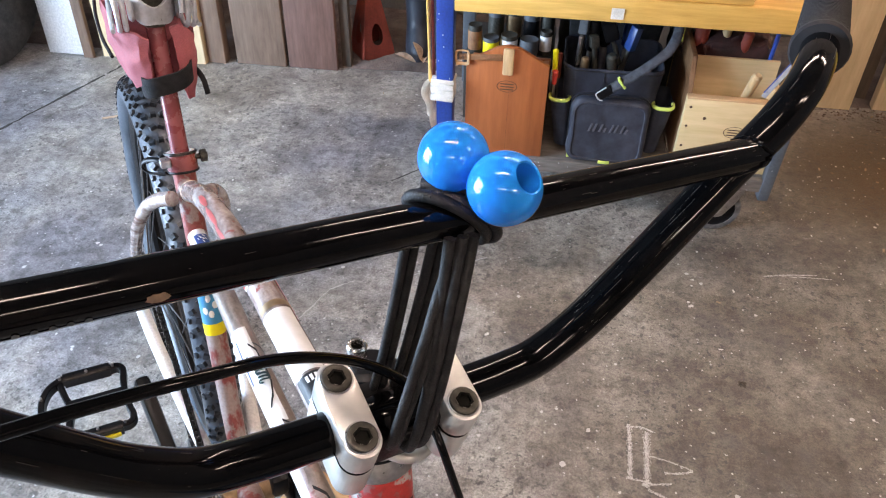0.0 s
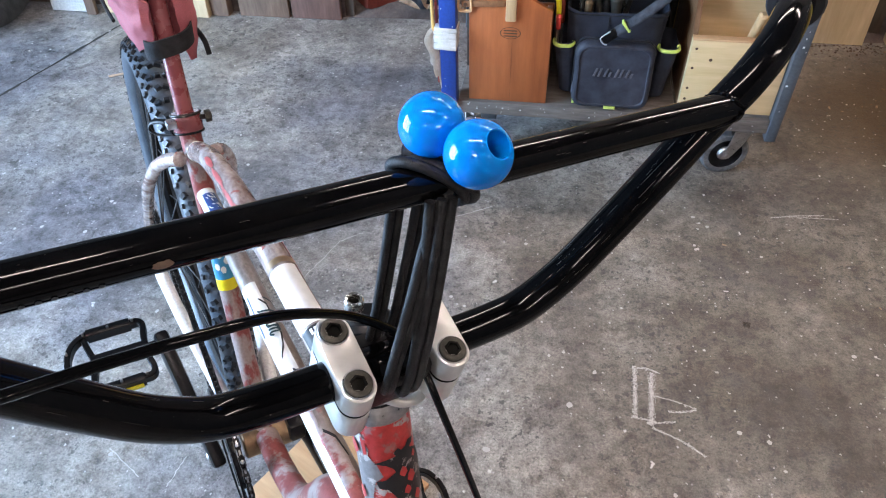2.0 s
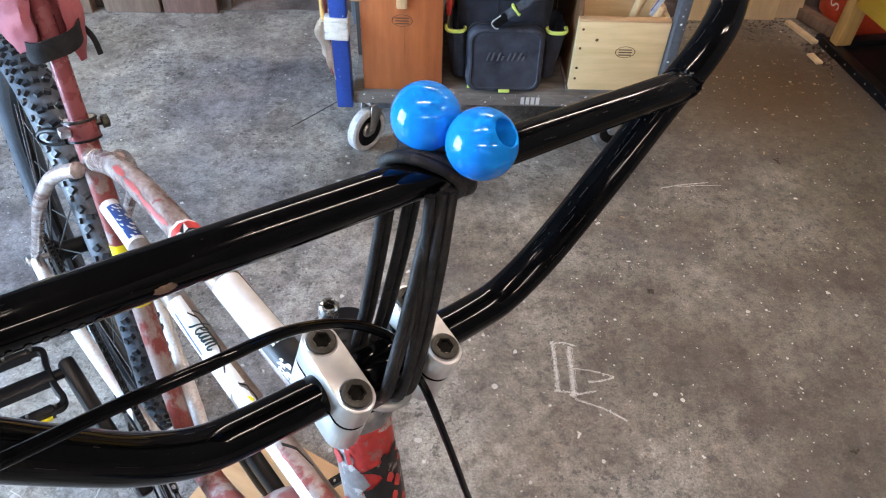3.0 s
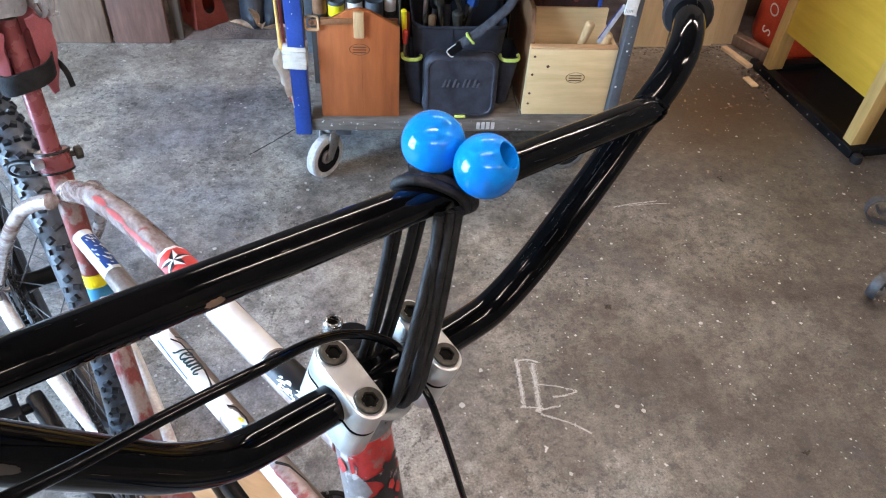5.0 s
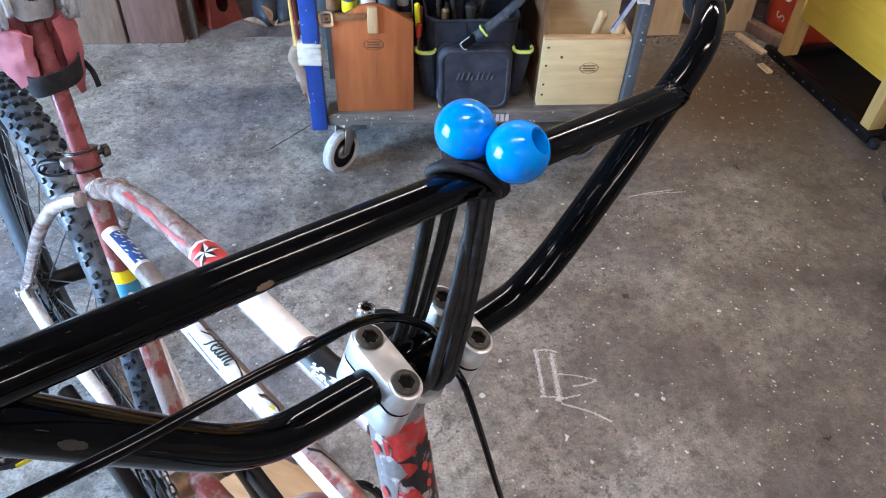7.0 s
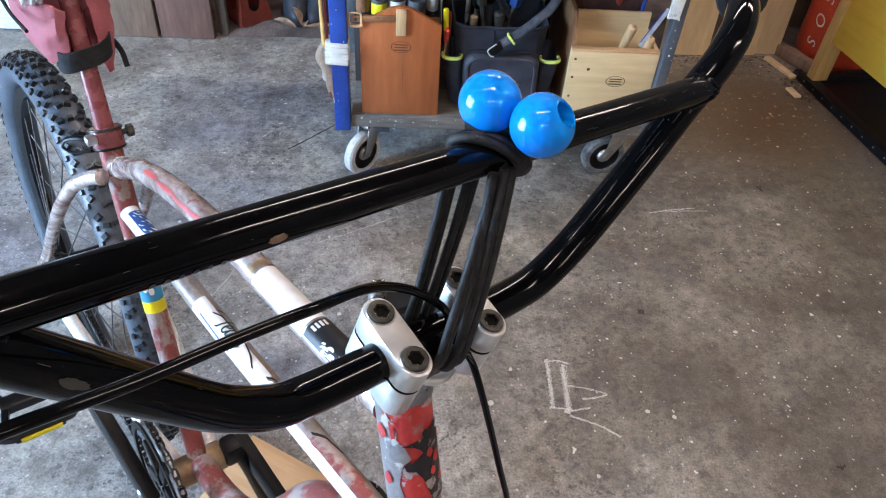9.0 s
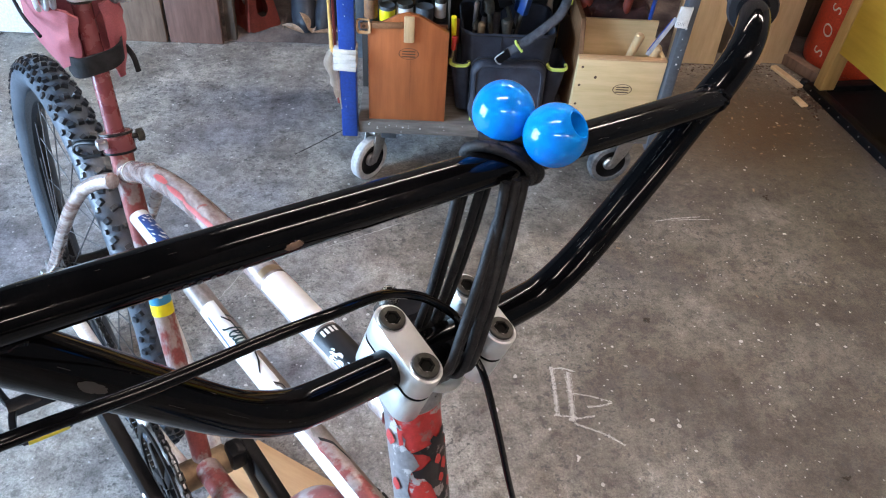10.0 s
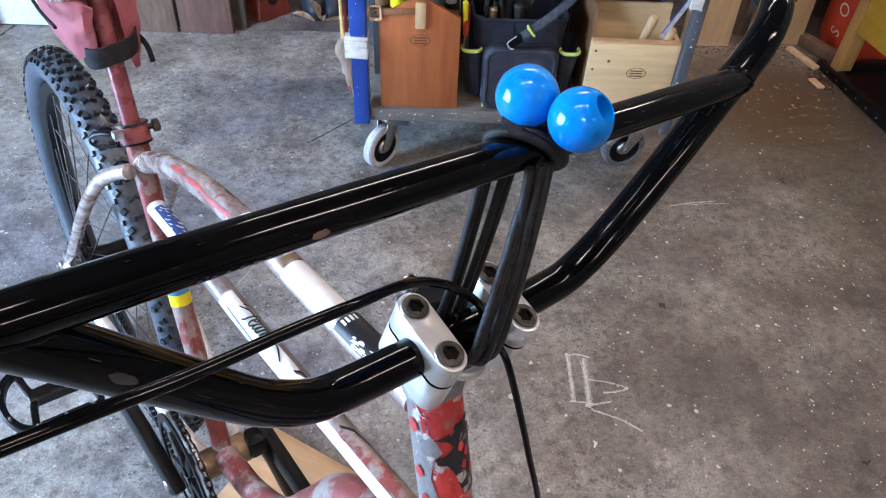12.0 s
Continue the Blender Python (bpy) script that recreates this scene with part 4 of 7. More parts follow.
# fork (steered a little to the bike's left)
hd = (head_b - head_a).normalized()
fc = head_b + hd * 0.02
fork = bp("fork", rod(head_b + hd * 0.002, head_b + hd * 0.036, 0.021, 0.026, seg=28, bevel=0.003), "frame_red", "red fork crown under the head tube")
for s in (-1, 1):
    bp("fork_leg", tube(curve_points([fc + Vector((0, s * 0.02, 0)), fc + Vector((0.012, s * 0.062, -0.03)), fc + hd * 0.2 + Vector((0.012, s * 0.062, 0)), fc + hd * 0.36 + Vector((0.035, s * 0.056, 0))], 8), 0.0125, 18), "frame_red", "", fork)
fork_tip = fc + hd * 0.36 + Vector((0.035, 0, 0))
FWH = Matrix.Translation((fork_tip.x, 0, 0.337)) @ Matrix.Rotation(radians(90), 4, "X")
fwheel = bp("front_wheel", lathe([(0.005, -0.05), (0.018, -0.046), (0.018, -0.036), (0.012, -0.03), (0.012, 0.03), (0.018, 0.036), (0.018, 0.046), (0.005, 0.05)], 24, FWH), "black_plastic", "front wheel with a knobbly tyre")
ft = bpy.data.objects.new("tyre", bpy.data.objects["tyre"].data)
scene.collection.objects.link(ft)
ft.parent = fwheel
ft.matrix_basis = Matrix.Translation((fork_tip.x, 0, 0))
tr = bpy.data.objects.new("tread", bpy.data.objects["tread"].data)
scene.collection.objects.link(tr)
tr.parent = ft
tagged(tr, "dark rubber tread blocks in slanted rows", kind="stuff")
fr = bpy.data.objects.new("rim", bpy.data.objects["rim"].data)
scene.collection.objects.link(fr)
fr.parent, fr.matrix_basis = fwheel, Matrix.Translation((fork_tip.x, 0, 0))
bp("fork_bridge", rod((fork_tip.x, -0.06, 0.337), (fork_tip.x, 0.06, 0.337), 0.006), "steel", "", fork)

# headset and stem
HT = head_a - hd * 0.001
headset = bp("headset", lathe([(0.0184, -0.004), (0.0203, -0.002), (0.0203, 0.008), (0.0190, 0.010), (0.0190, 0.0125), (0.0180, 0.0135), (0.0172, 0.020), (0.013, 0.022)], 32, aim(HT, HT - hd)), "steel", "silver headset cup and lock ring")
bp("headset_band", lathe([(0.0193, 0.0100), (0.0197, 0.0108), (0.0193, 0.0118)], 32, aim(HT, HT - hd)), "black_plastic", "", headset)

# the stem: two machined clamps on a dark core, leaning with the bars
RB = Vector((-0.0277, 0.9987, -0.0423)).normalized()
UB = Vector((-0.0176, 0.0419, 0.999))
UB = (UB - RB * UB.dot(RB)).normalized()
C = Vector((0.8455, 0.0050, 0.9130))
R_ = RB
F_ = Vector((0.970, 0.03, -0.235))
F_ = (F_ - R_ * F_.dot(R_)).normalized()
U_ = F_.cross(R_).normalized()
BAR = Matrix((( *[F_[0], R_[0], U_[0]], C[0]), ( *[F_[1], R_[1], U_[1]], C[1]), ( *[F_[2], R_[2], U_[2]], C[2]), (0, 0, 0, 1)))


def clamp_outline(n=14, half=0.0168, r=0.0095):
    pts = []
    for k in range(n + 1):
        a = -math.pi / 2 + math.pi * k / n
        pts.append((half + r * math.cos(a), r * math.sin(a)))
    for k in range(n + 1):
        a = math.pi / 2 + math.pi * k / n
        pts.append((-half + r * math.cos(a), r * math.sin(a)))
    return pts


stem = bp("stem", box(-0.018, 0.014, -0.019, 0.019, -0.034, 0.002, 0.004, BAR), "black_plastic", "handlebar stem with two silver clamps and a black core")
bp("stem_neck", rod(HT - hd * 0.018, HT - hd * 0.064, 0.0145, 0.0165, bevel=0.003), "black_plastic", "", stem)
for s in (-1, 1):
    y = s * 0.0274
    for name, z0, z1 in (("clamp_top", -0.0016, 0.0165), ("clamp_base", -0.0275, -0.0032)):
        pts = [(a, y + b) for a, b in clamp_outline()]
        bp(name, slab(pts, z0, z1, BAR, 0.0012), "aluminium", "machined silver clamp", stem)
    # black filler added between the clamp halves to draw the gap's shade
    bp("gap_filler", slab([(a * 0.985, y + (b * 0.97)) for a, b in clamp_outline()], -0.0034, -0.0014, BAR), "socket", "", stem)
    for x in (-0.0161, 0.0161):
        at = BAR @ Matrix.Translation((x, y, 0.0002))
        bolt = bp("clamp_bolt", lathe([(0.0042, 0.0168), (0.0042, 0.0182), (0.0066, 0.0184), (0.0073, 0.0180), (0.0075, 0.0160)], 28, at), "dark_steel", "dark socket-head bolt", stem)
        part("bolt_socket", lathe([(0, 0.0169), (0.0032, 0.0169), (0.0035, 0.01835), (0.0047, 0.01825)], 6, at), M["socket"], stem, smooth=False)
        bp("bolt_seat", torus_bm(0.0079, 0.0005, 28, 6, BAR @ Matrix.Translation((x, y, 0.0166))), "steel", "", stem)
quill_at = aim((0.7985, 0.004, 0.8965), (0.800, 0.004, 0.94))
bp("quill_bolt", lathe([(0, -0.01), (0.0085, -0.01), (0.0085, 0.001), (0.0058, 0.002), (0.0058, 0.0165), (0.0050, 0.0175), (0.0036, 0.0172), (0.0034, 0.010)], 20, quill_at), "bolt_steel", "bright hex-socket bolt", stem)
part("bolt_socket", lathe([(0, 0.014), (0.0036, 0.014)], 6, quill_at), M["socket"], stem, smooth=False)
# silver yoke that joins the clamps below the cord
yoke = [BAR @ Vector(p) for p in ((0.000, -0.012, -0.036), (0.008, 0.000, -0.038), (0.014, 0.010, -0.040), (0.013, 0.022, -0.043), (0.004, 0.032, -0.041))]
bp("stem_yoke", tube(curve_points(yoke, 6), 0.0042, 14, flat=0.8), "aluminium", "silver yoke under the clamps", stem)
bp("stem_boss", lathe([(0, -0.046), (0.0085, -0.046), (0.0105, -0.043), (0.0110, -0.030), (0.0105, -0.026), (0, -0.026)], 24, BAR @ Matrix.Translation((0.001, 0.0255, 0))), "aluminium", "", stem)

# handlebar in its own plane: s along the bar, h up, b forward
CB = Vector((0.8476, -0.0013, 0.9124))
FB = RB.cross(UB).normalized()


def bar_point(s, h, b=0.0):
    return CB + RB * s + UB * h + FB * b


def bar_side(s):
    return [(s * 0.0, 0, 0), (s * 0.04, 0, 0), (s * 0.072, 0.0012, 0), (s * 0.093, 0.0055, 0.0004), (s * 0.117, 0.0204, 0.0005), (s * 0.140, 0.0427, 0.0006), (s * 0.17, 0.0737, 0), (s * 0.20, 0.1034, -0.0018),
            (s * 0.225, 0.1257, -0.003), (s * 0.244, 0.1409, -0.0074), (s * 0.262, 0.1498, -0.016), (s * 0.283, 0.1541, -0.029), (s * 0.31, 0.1545, -0.047), (s * 0.36, 0.1545, -0.080), (s * 0.41, 0.1545, -0.113)]


right = [bar_point(*q) for q in bar_side(1)]
left = [bar_point(*q) for q in bar_side(-1)]
bar_path = curve_points(left[::-1] + right[1:], 6)
bar = bp("handlebar", tube(bar_path, 0.0110, 28), "black_gloss", "glossy black high-rise handlebar, scratched")
CROSS_H = 0.1148
cross_path = [bar_point(-0.216 + 0.432 * k / 20, CROSS_H, 0.0007) for k in range(21)]
crossbar = bp("crossbar", tube(cross_path, 0.0092, 28), "black_gloss", "glossy black crossbar with chipped paint")
fine_bar = [p.lerp(q, k / 4) for p, q in zip(bar_path, bar_path[1:]) for k in range(4)]
for s in (-1, 1):
    bead, size = [], []
    for k in range(41):
        a = 2 * math.pi * (k % 40) / 40
        best = None
        for step in range(150):
            p = bar_point(s * (0.17 + 0.0004 * step), CROSS_H, 0.0007) + (UB * math.cos(a) + FB * math.sin(a)) * 0.0092
            gap = min((p - c).length for c in fine_bar)
            if best is None or gap < best[0]:
                best = (gap, p)
            if gap < 0.0112:
                break
        p = best[1]
        bead.append(p)
        size.append(0.0010 + 0.0007 * (k % 2) + 0.0003 * math.sin(k * 2.3))
    bp("weld_bead", tube(bead, size, 8), "black_gloss", "rough weld bead", crossbar)
for s in (-1, 1):
    gp = curve_points([bar_point(s * 0.287, 0.1542, -0.0315), bar_point(s * 0.31, 0.1545, -0.047), bar_point(s * 0.36, 0.1545, -0.080), bar_point(s * 0.413, 0.1545, -0.115)], 8)
    grip = bp("grip", tube(gp, [0.0160, 0.0172, 0.0172, 0.0150, 0.0140] + [0.0140] * (len(gp) - 7) + [0.0155, 0.0155], 24), "black_rubber", "black ribbed rubber grip")
    bm = bmesh.new()
    fr_ = frames_along(gp)
    for i in range(4, len(gp) - 2):
        for f in (0.0, 0.5):
            q = gp[i].lerp(gp[i + 1], f) if i + 1 < len(gp) else gp[i]
            t = fr_[i][0]
            add_lathe(bm, [(0.0136, -0.0014), (0.0157, -0.0007), (0.0157, 0.0007), (0.0136, 0.0014)], 24, aim(q, q + t))
    bp("grip_ribs", bm, "black_rubber", "", grip)

# chipped paint on the bars
def on_tube(name, path, radius, u0, u1, a0, a1, mat, parent, up=(0, 0, 1), ragged=True, label="", lift=0.0004):
    rn = random.Random(int(u0 * 1000) + int(a0))
    jag = [rn.uniform(0.78, 1.0) for _ in range(40)]

    def edge(fu, fa):
        if not ragged:
            return fu, fa
        k = jag[int((math.atan2(fa - 0.5, fu - 0.5) + math.pi) / 6.2832 * 39)]
        d = max(abs(fu - 0.5), abs(fa - 0.5)) * 2
        sc = 1 if d < 1e-6 else (d / max(1e-6, math.hypot(fu - 0.5, fa - 0.5) * 2)) * k
        return 0.5 + (fu - 0.5) * sc, 0.5 + (fa - 0.5) * sc

    return bp(name, tube_patch(path, radius, u0, u1, a0, a1, up, 10, 10, lift, edge), mat, label, parent)


def along(path, up=(0, 0, 1)):
    """Gives point, way and two normals of a tube at a length from its start."""
    path = [Vector(p) for p in path]
    lens = [0.0]
    for p, q in zip(path, path[1:]):
        lens.append(lens[-1] + (q - p).length)

    def at(d):
        d = min(max(d, 0.0), lens[-1] - 1e-6)
        i = max(k for k in range(len(path) - 1) if lens[k] <= d)
        t = (path[min(i + 2, len(path) - 1)] - path[max(i - 1, 0)]).normalized()
        n = (Vector(up) - t * t.dot(Vector(up))).normalized()
        return path[i].lerp(path[i + 1], (d - lens[i]) / (lens[i + 1] - lens[i])), t, n, n.cross(t)

    return at, lens[-1]


def wrap(path, radius, mid, turn, up=(0, 0, 1), lift=0.0012):
    """Lays flat shapes on a tube: x runs along it, y round it."""
    at, total = along(path, up)

    def place(co):
        base, t, n, side = at(mid * total + co.x)
        ang = radians(turn) + co.y / radius
        return base + (n * math.cos(ang) + side * math.sin(ang)) * (radius + lift + co.z)

    return place


def decal(name, path, radius, mat, parent, outline, up=(0, 0, 1), lift=0.0009, label=""):
    """A cut-out sticker whose outline is given in lengths of the tube and degrees round it."""
    total = along(path, up)[1]
    bm = bmesh.new()
    bm.faces.new([bm.verts.new((u * total, radians(a) * radius, 0)) for u, a in outline])
    bmesh.ops.triangulate(bm, faces=bm.faces[:])
    bmesh.ops.subdivide_edges(bm, edges=bm.edges[:], cuts=3, use_grid_fill=True)
    place = wrap(path, radius, 0.0, 0.0, up, lift)
    for v in bm.verts:
        v.co = place(v.co)
    return bp(name, bm, mat, label, parent)


# stickers and flaked patches on the frame
on_tube("white_patch", top_path, 0.0122, 0.708, 0.842, -85, 45, "white_decal", top_tube, ragged=False, label="blank white sticker")
on_tube("dark_ring", top_path, 0.0122, 0.688, 0.702, -75, 75, "brass", top_tube, ragged=False)
on_tube("black_band", top_path, 0.0122, 0.846, 0.925, -70, 50, "black_decal", top_tube, ragged=False, label="torn black and white band sticker", lift=0.0006)
rn = random.Random(4)
for k in range(16):
    u, a, w, h = rn.uniform(0.88, 0.924), rn.uniform(-72, -28), rn.uniform(0.004, 0.018), rn.uniform(3, 16)
    decal("torn_white", top_path, 0.0122, "white_decal", top_tube, [(u, a), (u + w, a + 0.4 * h), (u + w * 0.8, a + h), (u + w * 0.2, a + 0.7 * h)], lift=0.0011)
for k in range(4):
    on_tube("letter_bar", top_path, 0.0122, 0.851, 0.862, -34 + 15 * k, -25 + 15 * k, "white_decal", top_tube, ragged=False, lift=0.001)
for u0, u1, a0, a1 in ((0.27, 0.35, -58, -26), (0.34, 0.44, -66, -38), (0.42, 0.54, -74, -48), (0.50, 0.55, -60, -44)):
    on_tube("red_streak", top_path, 0.0122, u0, u1, a0, a1, "dull_red", top_tube, label="flaked red paint streak")
on_tube("red_streak", top_path, 0.0122, 0.56, 0.75, 58, 84, "red_decal", top_tube)
on_tube("white_sticker", low_path, 0.0118, 0.03, 0.20, -85, 40, "white_decal", low_tube, ragged=False, label="torn blue and white sticker")
on_tube("blue_mark", low_path, 0.0118, 0.055, 0.19, -34, 38, "blue_decal", low_tube, ragged=False, lift=0.0007)
rn = random.Random(6)
for k in range(26):
    u, a, w, h = rn.uniform(0.058, 0.182), rn.uniform(-34, 30), rn.uniform(0.004, 0.012), rn.uniform(6, 20)
    decal("white_mark", low_path, 0.0118, "white_decal", low_tube, [(u, a), (u + w, a + 0.3 * h), (u + w * 1.4, a + h), (u + w * 0.5, a + 0.8 * h)], lift=0.0011)
on_tube("white_side", low_path, 0.0118, 0.40, 0.66, -88, 14, "white_decal", low_tube, ragged=False, label="white model decal")
on_tube("white_side", low_path, 0.0118, 0.70, 0.98, -92, -38, "frame_white", low_tube, ragged=False)
for k in range(5):
    on_tube("pink_flake", low_path, 0.0118, 0.74 + 0.05 * k, 0.80 + 0.05 * k, -44 + 3 * k, -16 + 4 * k, "frame_rose", low_tube, lift=0.0006 + 0.00005 * k)
on_tube("white_side", low_path, 0.0118, 0.645, 0.76, -80, 10, "white_decal", low_tube, lift=0.0005)
decal("decal_line", low_path, 0.0118, "black_decal", low_tube, [(0.655, -10), (0.668, 14), (0.70, 18), (0.726, 2), (0.742, -24), (0.736, -26), (0.720, -2), (0.698, 11), (0.671, 8), (0.660, -12)])
for k, mat in enumerate(("yellow_decal", "cyan_decal", "red_decal")):
    decal("decal_spot", low_path, 0.0118, mat, low_tube, [(0.690 + 0.018 * k, -14 - 6 * k), (0.706 + 0.018 * k, -10 - 6 * k), (0.702 + 0.018 * k, 2 - 6 * k), (0.694 + 0.018 * k, -2 - 6 * k)])
decal("decal_line", low_path, 0.0118, "black_decal", low_tube, [(0.80, -14), (0.82, 22), (0.862, 36), (0.862, 29), (0.826, 15), (0.807, -16)])
on_tube("white_side", low_path, 0.0118, 0.80, 0.98, -40, 34, "frame_rose", low_tube, lift=0.0004)
us = 0.535
on_tube("sticker_yellow", seat_path, 0.0134, us, us + 0.034, -100, 100, "yellow_decal", seat_tube, up=(1, 0, 0.2), ragged=False, label="yellow and blue band sticker", lift=0.0005)
on_tube("sticker_blue", seat_path, 0.0134, us + 0.034, us + 0.145, -100, 100, "cyan_decal", seat_tube, up=(1, 0, 0.2), ragged=False, lift=0.0005)
on_tube("sticker_yellow", seat_path, 0.0134, us + 0.145, us + 0.18, -100, 100, "yellow_decal", seat_tube, up=(1, 0, 0.2), ragged=False, lift=0.0005)
for u, a in ((0.60, 10), (0.625, -15), (0.645, 15), (0.61, 40), (0.635, -45)):
    on_tube("white_mark", seat_path, 0.0134, u - 0.012, u + 0.012, a - 16, a + 16, "white_decal", seat_tube, up=(1, 0, 0.2), lift=0.0009)
on_tube("paint_chip", cross_path, 0.0092, 0.262, 0.283, -106, -78, "chip", crossbar, up=(0, 0, 1), label="bare chip in the black paint", lift=0.0003)
for k in range(6):
    u = 0.16 + 0.012 * k
    on_tube("paint_chip", cross_path, 0.0092, u, u + 0.006, -122, -104, "iron", crossbar, lift=0.0003)

bar_length = along(bar_path)[1]
on_tube("paint_chip", bar_path, 0.0110, 0.5 - 0.213 / bar_length, 0.5 - 0.199 / bar_length, -88, -66, "scuff", bar, label="dull scuffed patch in the black paint", lift=0.0003)


def scratches(name, path, radius, parent, count, spans, seed):
    """Fine pale scuffs in the gloss paint."""
    rs = random.Random(seed)
    bm = bmesh.new()
    for _ in range(count):
        lo, hi = rs.choice(spans)
        u, a = rs.uniform(lo, hi), rs.gauss(-15, 38)
        du, da = rs.choice((0.0006, 0.002, 0.006, 0.014)) * rs.uniform(0.4, 1), rs.uniform(0.4, 1.3)
        sheet = tube_patch(path, radius, u, u + du, a, a + da, (0, 0, 1), 5, 1, 0.00025)
        me = bpy.data.meshes.new("tmp")
        sheet.to_mesh(me)
        sheet.free()
        bm.from_mesh(me)
        bpy.data.meshes.remove(me)
    return tagged(bp(name, bm, "scuff", "", parent), "fine pale scratches in the black paint", kind="stuff")


scratches("scratch_marks", bar_path, 0.0110, bar, 130, [(0.60, 0.88), (0.62, 0.8), (0.2, 0.42)], 3)
scratches("scratch_marks", cross_path, 0.0092, crossbar, 120, [(0.05, 0.95), (0.6, 0.98)], 5)

# lettering on the lower tube
def word(text, size, mat, place, parent, name="lettering"):
    cu = bpy.data.curves.new(name, "FONT")
    cu.body, cu.size, cu.extrude, cu.align_x, cu.align_y = text, size, 0.0001, "CENTER", "CENTER"
    cu.shear = 0.25
    tmp = new(name, cu)
    bpy.context.view_layer.update()
    me = bpy.data.meshes.new_from_object(tmp.evaluated_get(bpy.context.evaluated_depsgraph_get()))
    bpy.data.objects.remove(tmp)
    bpy.data.curves.remove(cu)
    cutter = bmesh.new()
    cutter.from_mesh(me)
    for k in range(-12, 13):
        bmesh.ops.bisect_plane(cutter, geom=cutter.verts[:] + cutter.edges[:] + cutter.faces[:], plane_co=(0, k * size / 20, 0), plane_no=(0, 1, 0))
    cutter.to_mesh(me)
    cutter.free()
    for v in me.vertices:
        v.co = place(v.co)
    me.materials.append(M[mat])
    ob = new(name, me)
    if parent:
        ob.parent = parent
    return ob


def script(strokes, unit, width, mat, place, parent, name):
    """Handwritten letters: each stroke a flat ribbon laid on the tube."""
    for pts in strokes:
        line = curve_points([(x * unit, y * unit, 0) for x, y in pts], 5)
        bm = bmesh.new()
        prev = None
        for k, p in enumerate(line):
            t = (line[min(k + 1, len(line) - 1)] - line[max(k - 1, 0)]).normalized()
            w = width * (0.5 + 0.6 * abs(t.y)) * 0.5
            n = Vector((-t.y, t.x, 0)) * w
            pair = [bm.verts.new(place(q)) for q in (p + n, p, p - n)]
            if prev:
                bm.faces.new((prev[0], prev[1], pair[1], pair[0])), bm.faces.new((prev[1], prev[2], pair[2], pair[1]))
            prev = pair
        bp(name, bm, mat, "", parent)


TEAM = [[(-1.7, 0.55), (-1.2, 0.95), (-0.5, 1.1), (0.2, 1.22), (0.9, 1.3), (1.3, 1.2)], [(-0.05, 1.15), (-0.2, 0.6), (-0.38, 0.05), (-0.62, -0.1)],
        [(0.05, 0.32), (0.38, 0.45), (0.42, 0.64), (0.26, 0.66), (0.1, 0.4), (0.12, 0.1), (0.34, 0.0), (0.55, 0.22)],
        [(1.0, 0.58), (0.8, 0.64), (0.6, 0.36), (0.64, 0.05), (0.86, 0.1), (1.0, 0.52), (0.97, 0.14), (1.1, 0.02), (1.25, 0.22)],
        [(1.32, 0.6), (1.28, 0.02), (1.34, 0.42), (1.54, 0.64), (1.62, 0.48), (1.56, 0.02), (1.62, 0.42), (1.82, 0.64), (1.92, 0.46), (1.86, 0.1), (2.0, 0.0), (2.2, 0.2)]]
script(TEAM, 0.0158, 0.0023, "teal_decal", wrap(low_path, 0.0118, 0.500, -30), low_tube, "lettering")
decal("decal_line", low_path, 0.0118, "black_decal", low_tube, [(0.45, -8), (0.47, 18), (0.55, 24), (0.55, 19), (0.475, 12), (0.455, -10)])
decal("decal_line", low_path, 0.0118, "black_decal", low_tube, [(0.56, 22), (0.60, 0), (0.625, -30), (0.62, -31), (0.592, -2), (0.555, 16)])
decal("decal_bar", low_path, 0.0118, "blue_decal", low_tube, [(0.43, -52), (0.55, -62), (0.55, -70), (0.43, -60)])
# star sticker
decal("star_base", top_path, 0.0122, "white_decal", top_tube, [(0.556, -88), (0.556, 56), (0.628, 56), (0.628, -88)], lift=0.0009, label="red star sticker with black and white points")
decal("star_red", top_path, 0.0122, "red_decal", top_tube, [(0.564, -86), (0.564, 54), (0.622, 54), (0.622, -86)], lift=0.0015)
for k in range(5):
    a = 0.3 + 1.2566 * k
    at = lambda r, b: (0.592 + r * math.cos(b) / 0.58, -24 + math.degrees(r * math.sin(b) / 0.0122))
    for way, mat in ((1, "black_decal"), (-1, "white_decal")):
        decal("star_facet", top_path, 0.0122, mat, top_tube, [at(0.0, 0), at(0.0142, a), at(0.0056, a + way * 0.6283)], lift=0.0022)
# eagle-like figure on the head tube
decal("grey_strip", head_path, 0.0184, "flaked_grey", head_tube, [(0.0, -110), (0.0, -82), (0.08, -66), (0.13, -60), (0.16, -52), (0.2, -56), (0.25, -40), (0.32, -30), (0.36, -48), (0.42, -55), (0.48, -60), (0.6, -50), (0.8, -62), (0.98, -70), (0.98, -110)], (1, 0, 0.3), 0.0005)
decal("red_flake", head_path, 0.0184, "frame_red", head_tube, [(0.09, -68), (0.10, -52), (0.13, -50), (0.12, -58), (0.19, -57), (0.2, -66)], (1, 0, 0.3), 0.0008)
decal("dark_figure", head_path, 0.0184, "flaked_black", head_tube, [(0.238, -46), (0.215, -18), (0.207, -2), (0.185, -6), (0.165, 4), (0.185, 10), (0.178, 20), (0.155, 28), (0.16, 44), (0.185, 40), (0.2, 30), (0.24, 52), (0.30, 64), (0.5, 66), (0.64, 52), (0.62, 5), (0.52, -4), (0.45, -12), (0.40, -24), (0.39, -42), (0.35, -46), (0.34, -28), (0.30, -6), (0.275, -10), (0.25, -22)], (1, 0, 0.3), 0.0011, "black winged figure decal, worn")
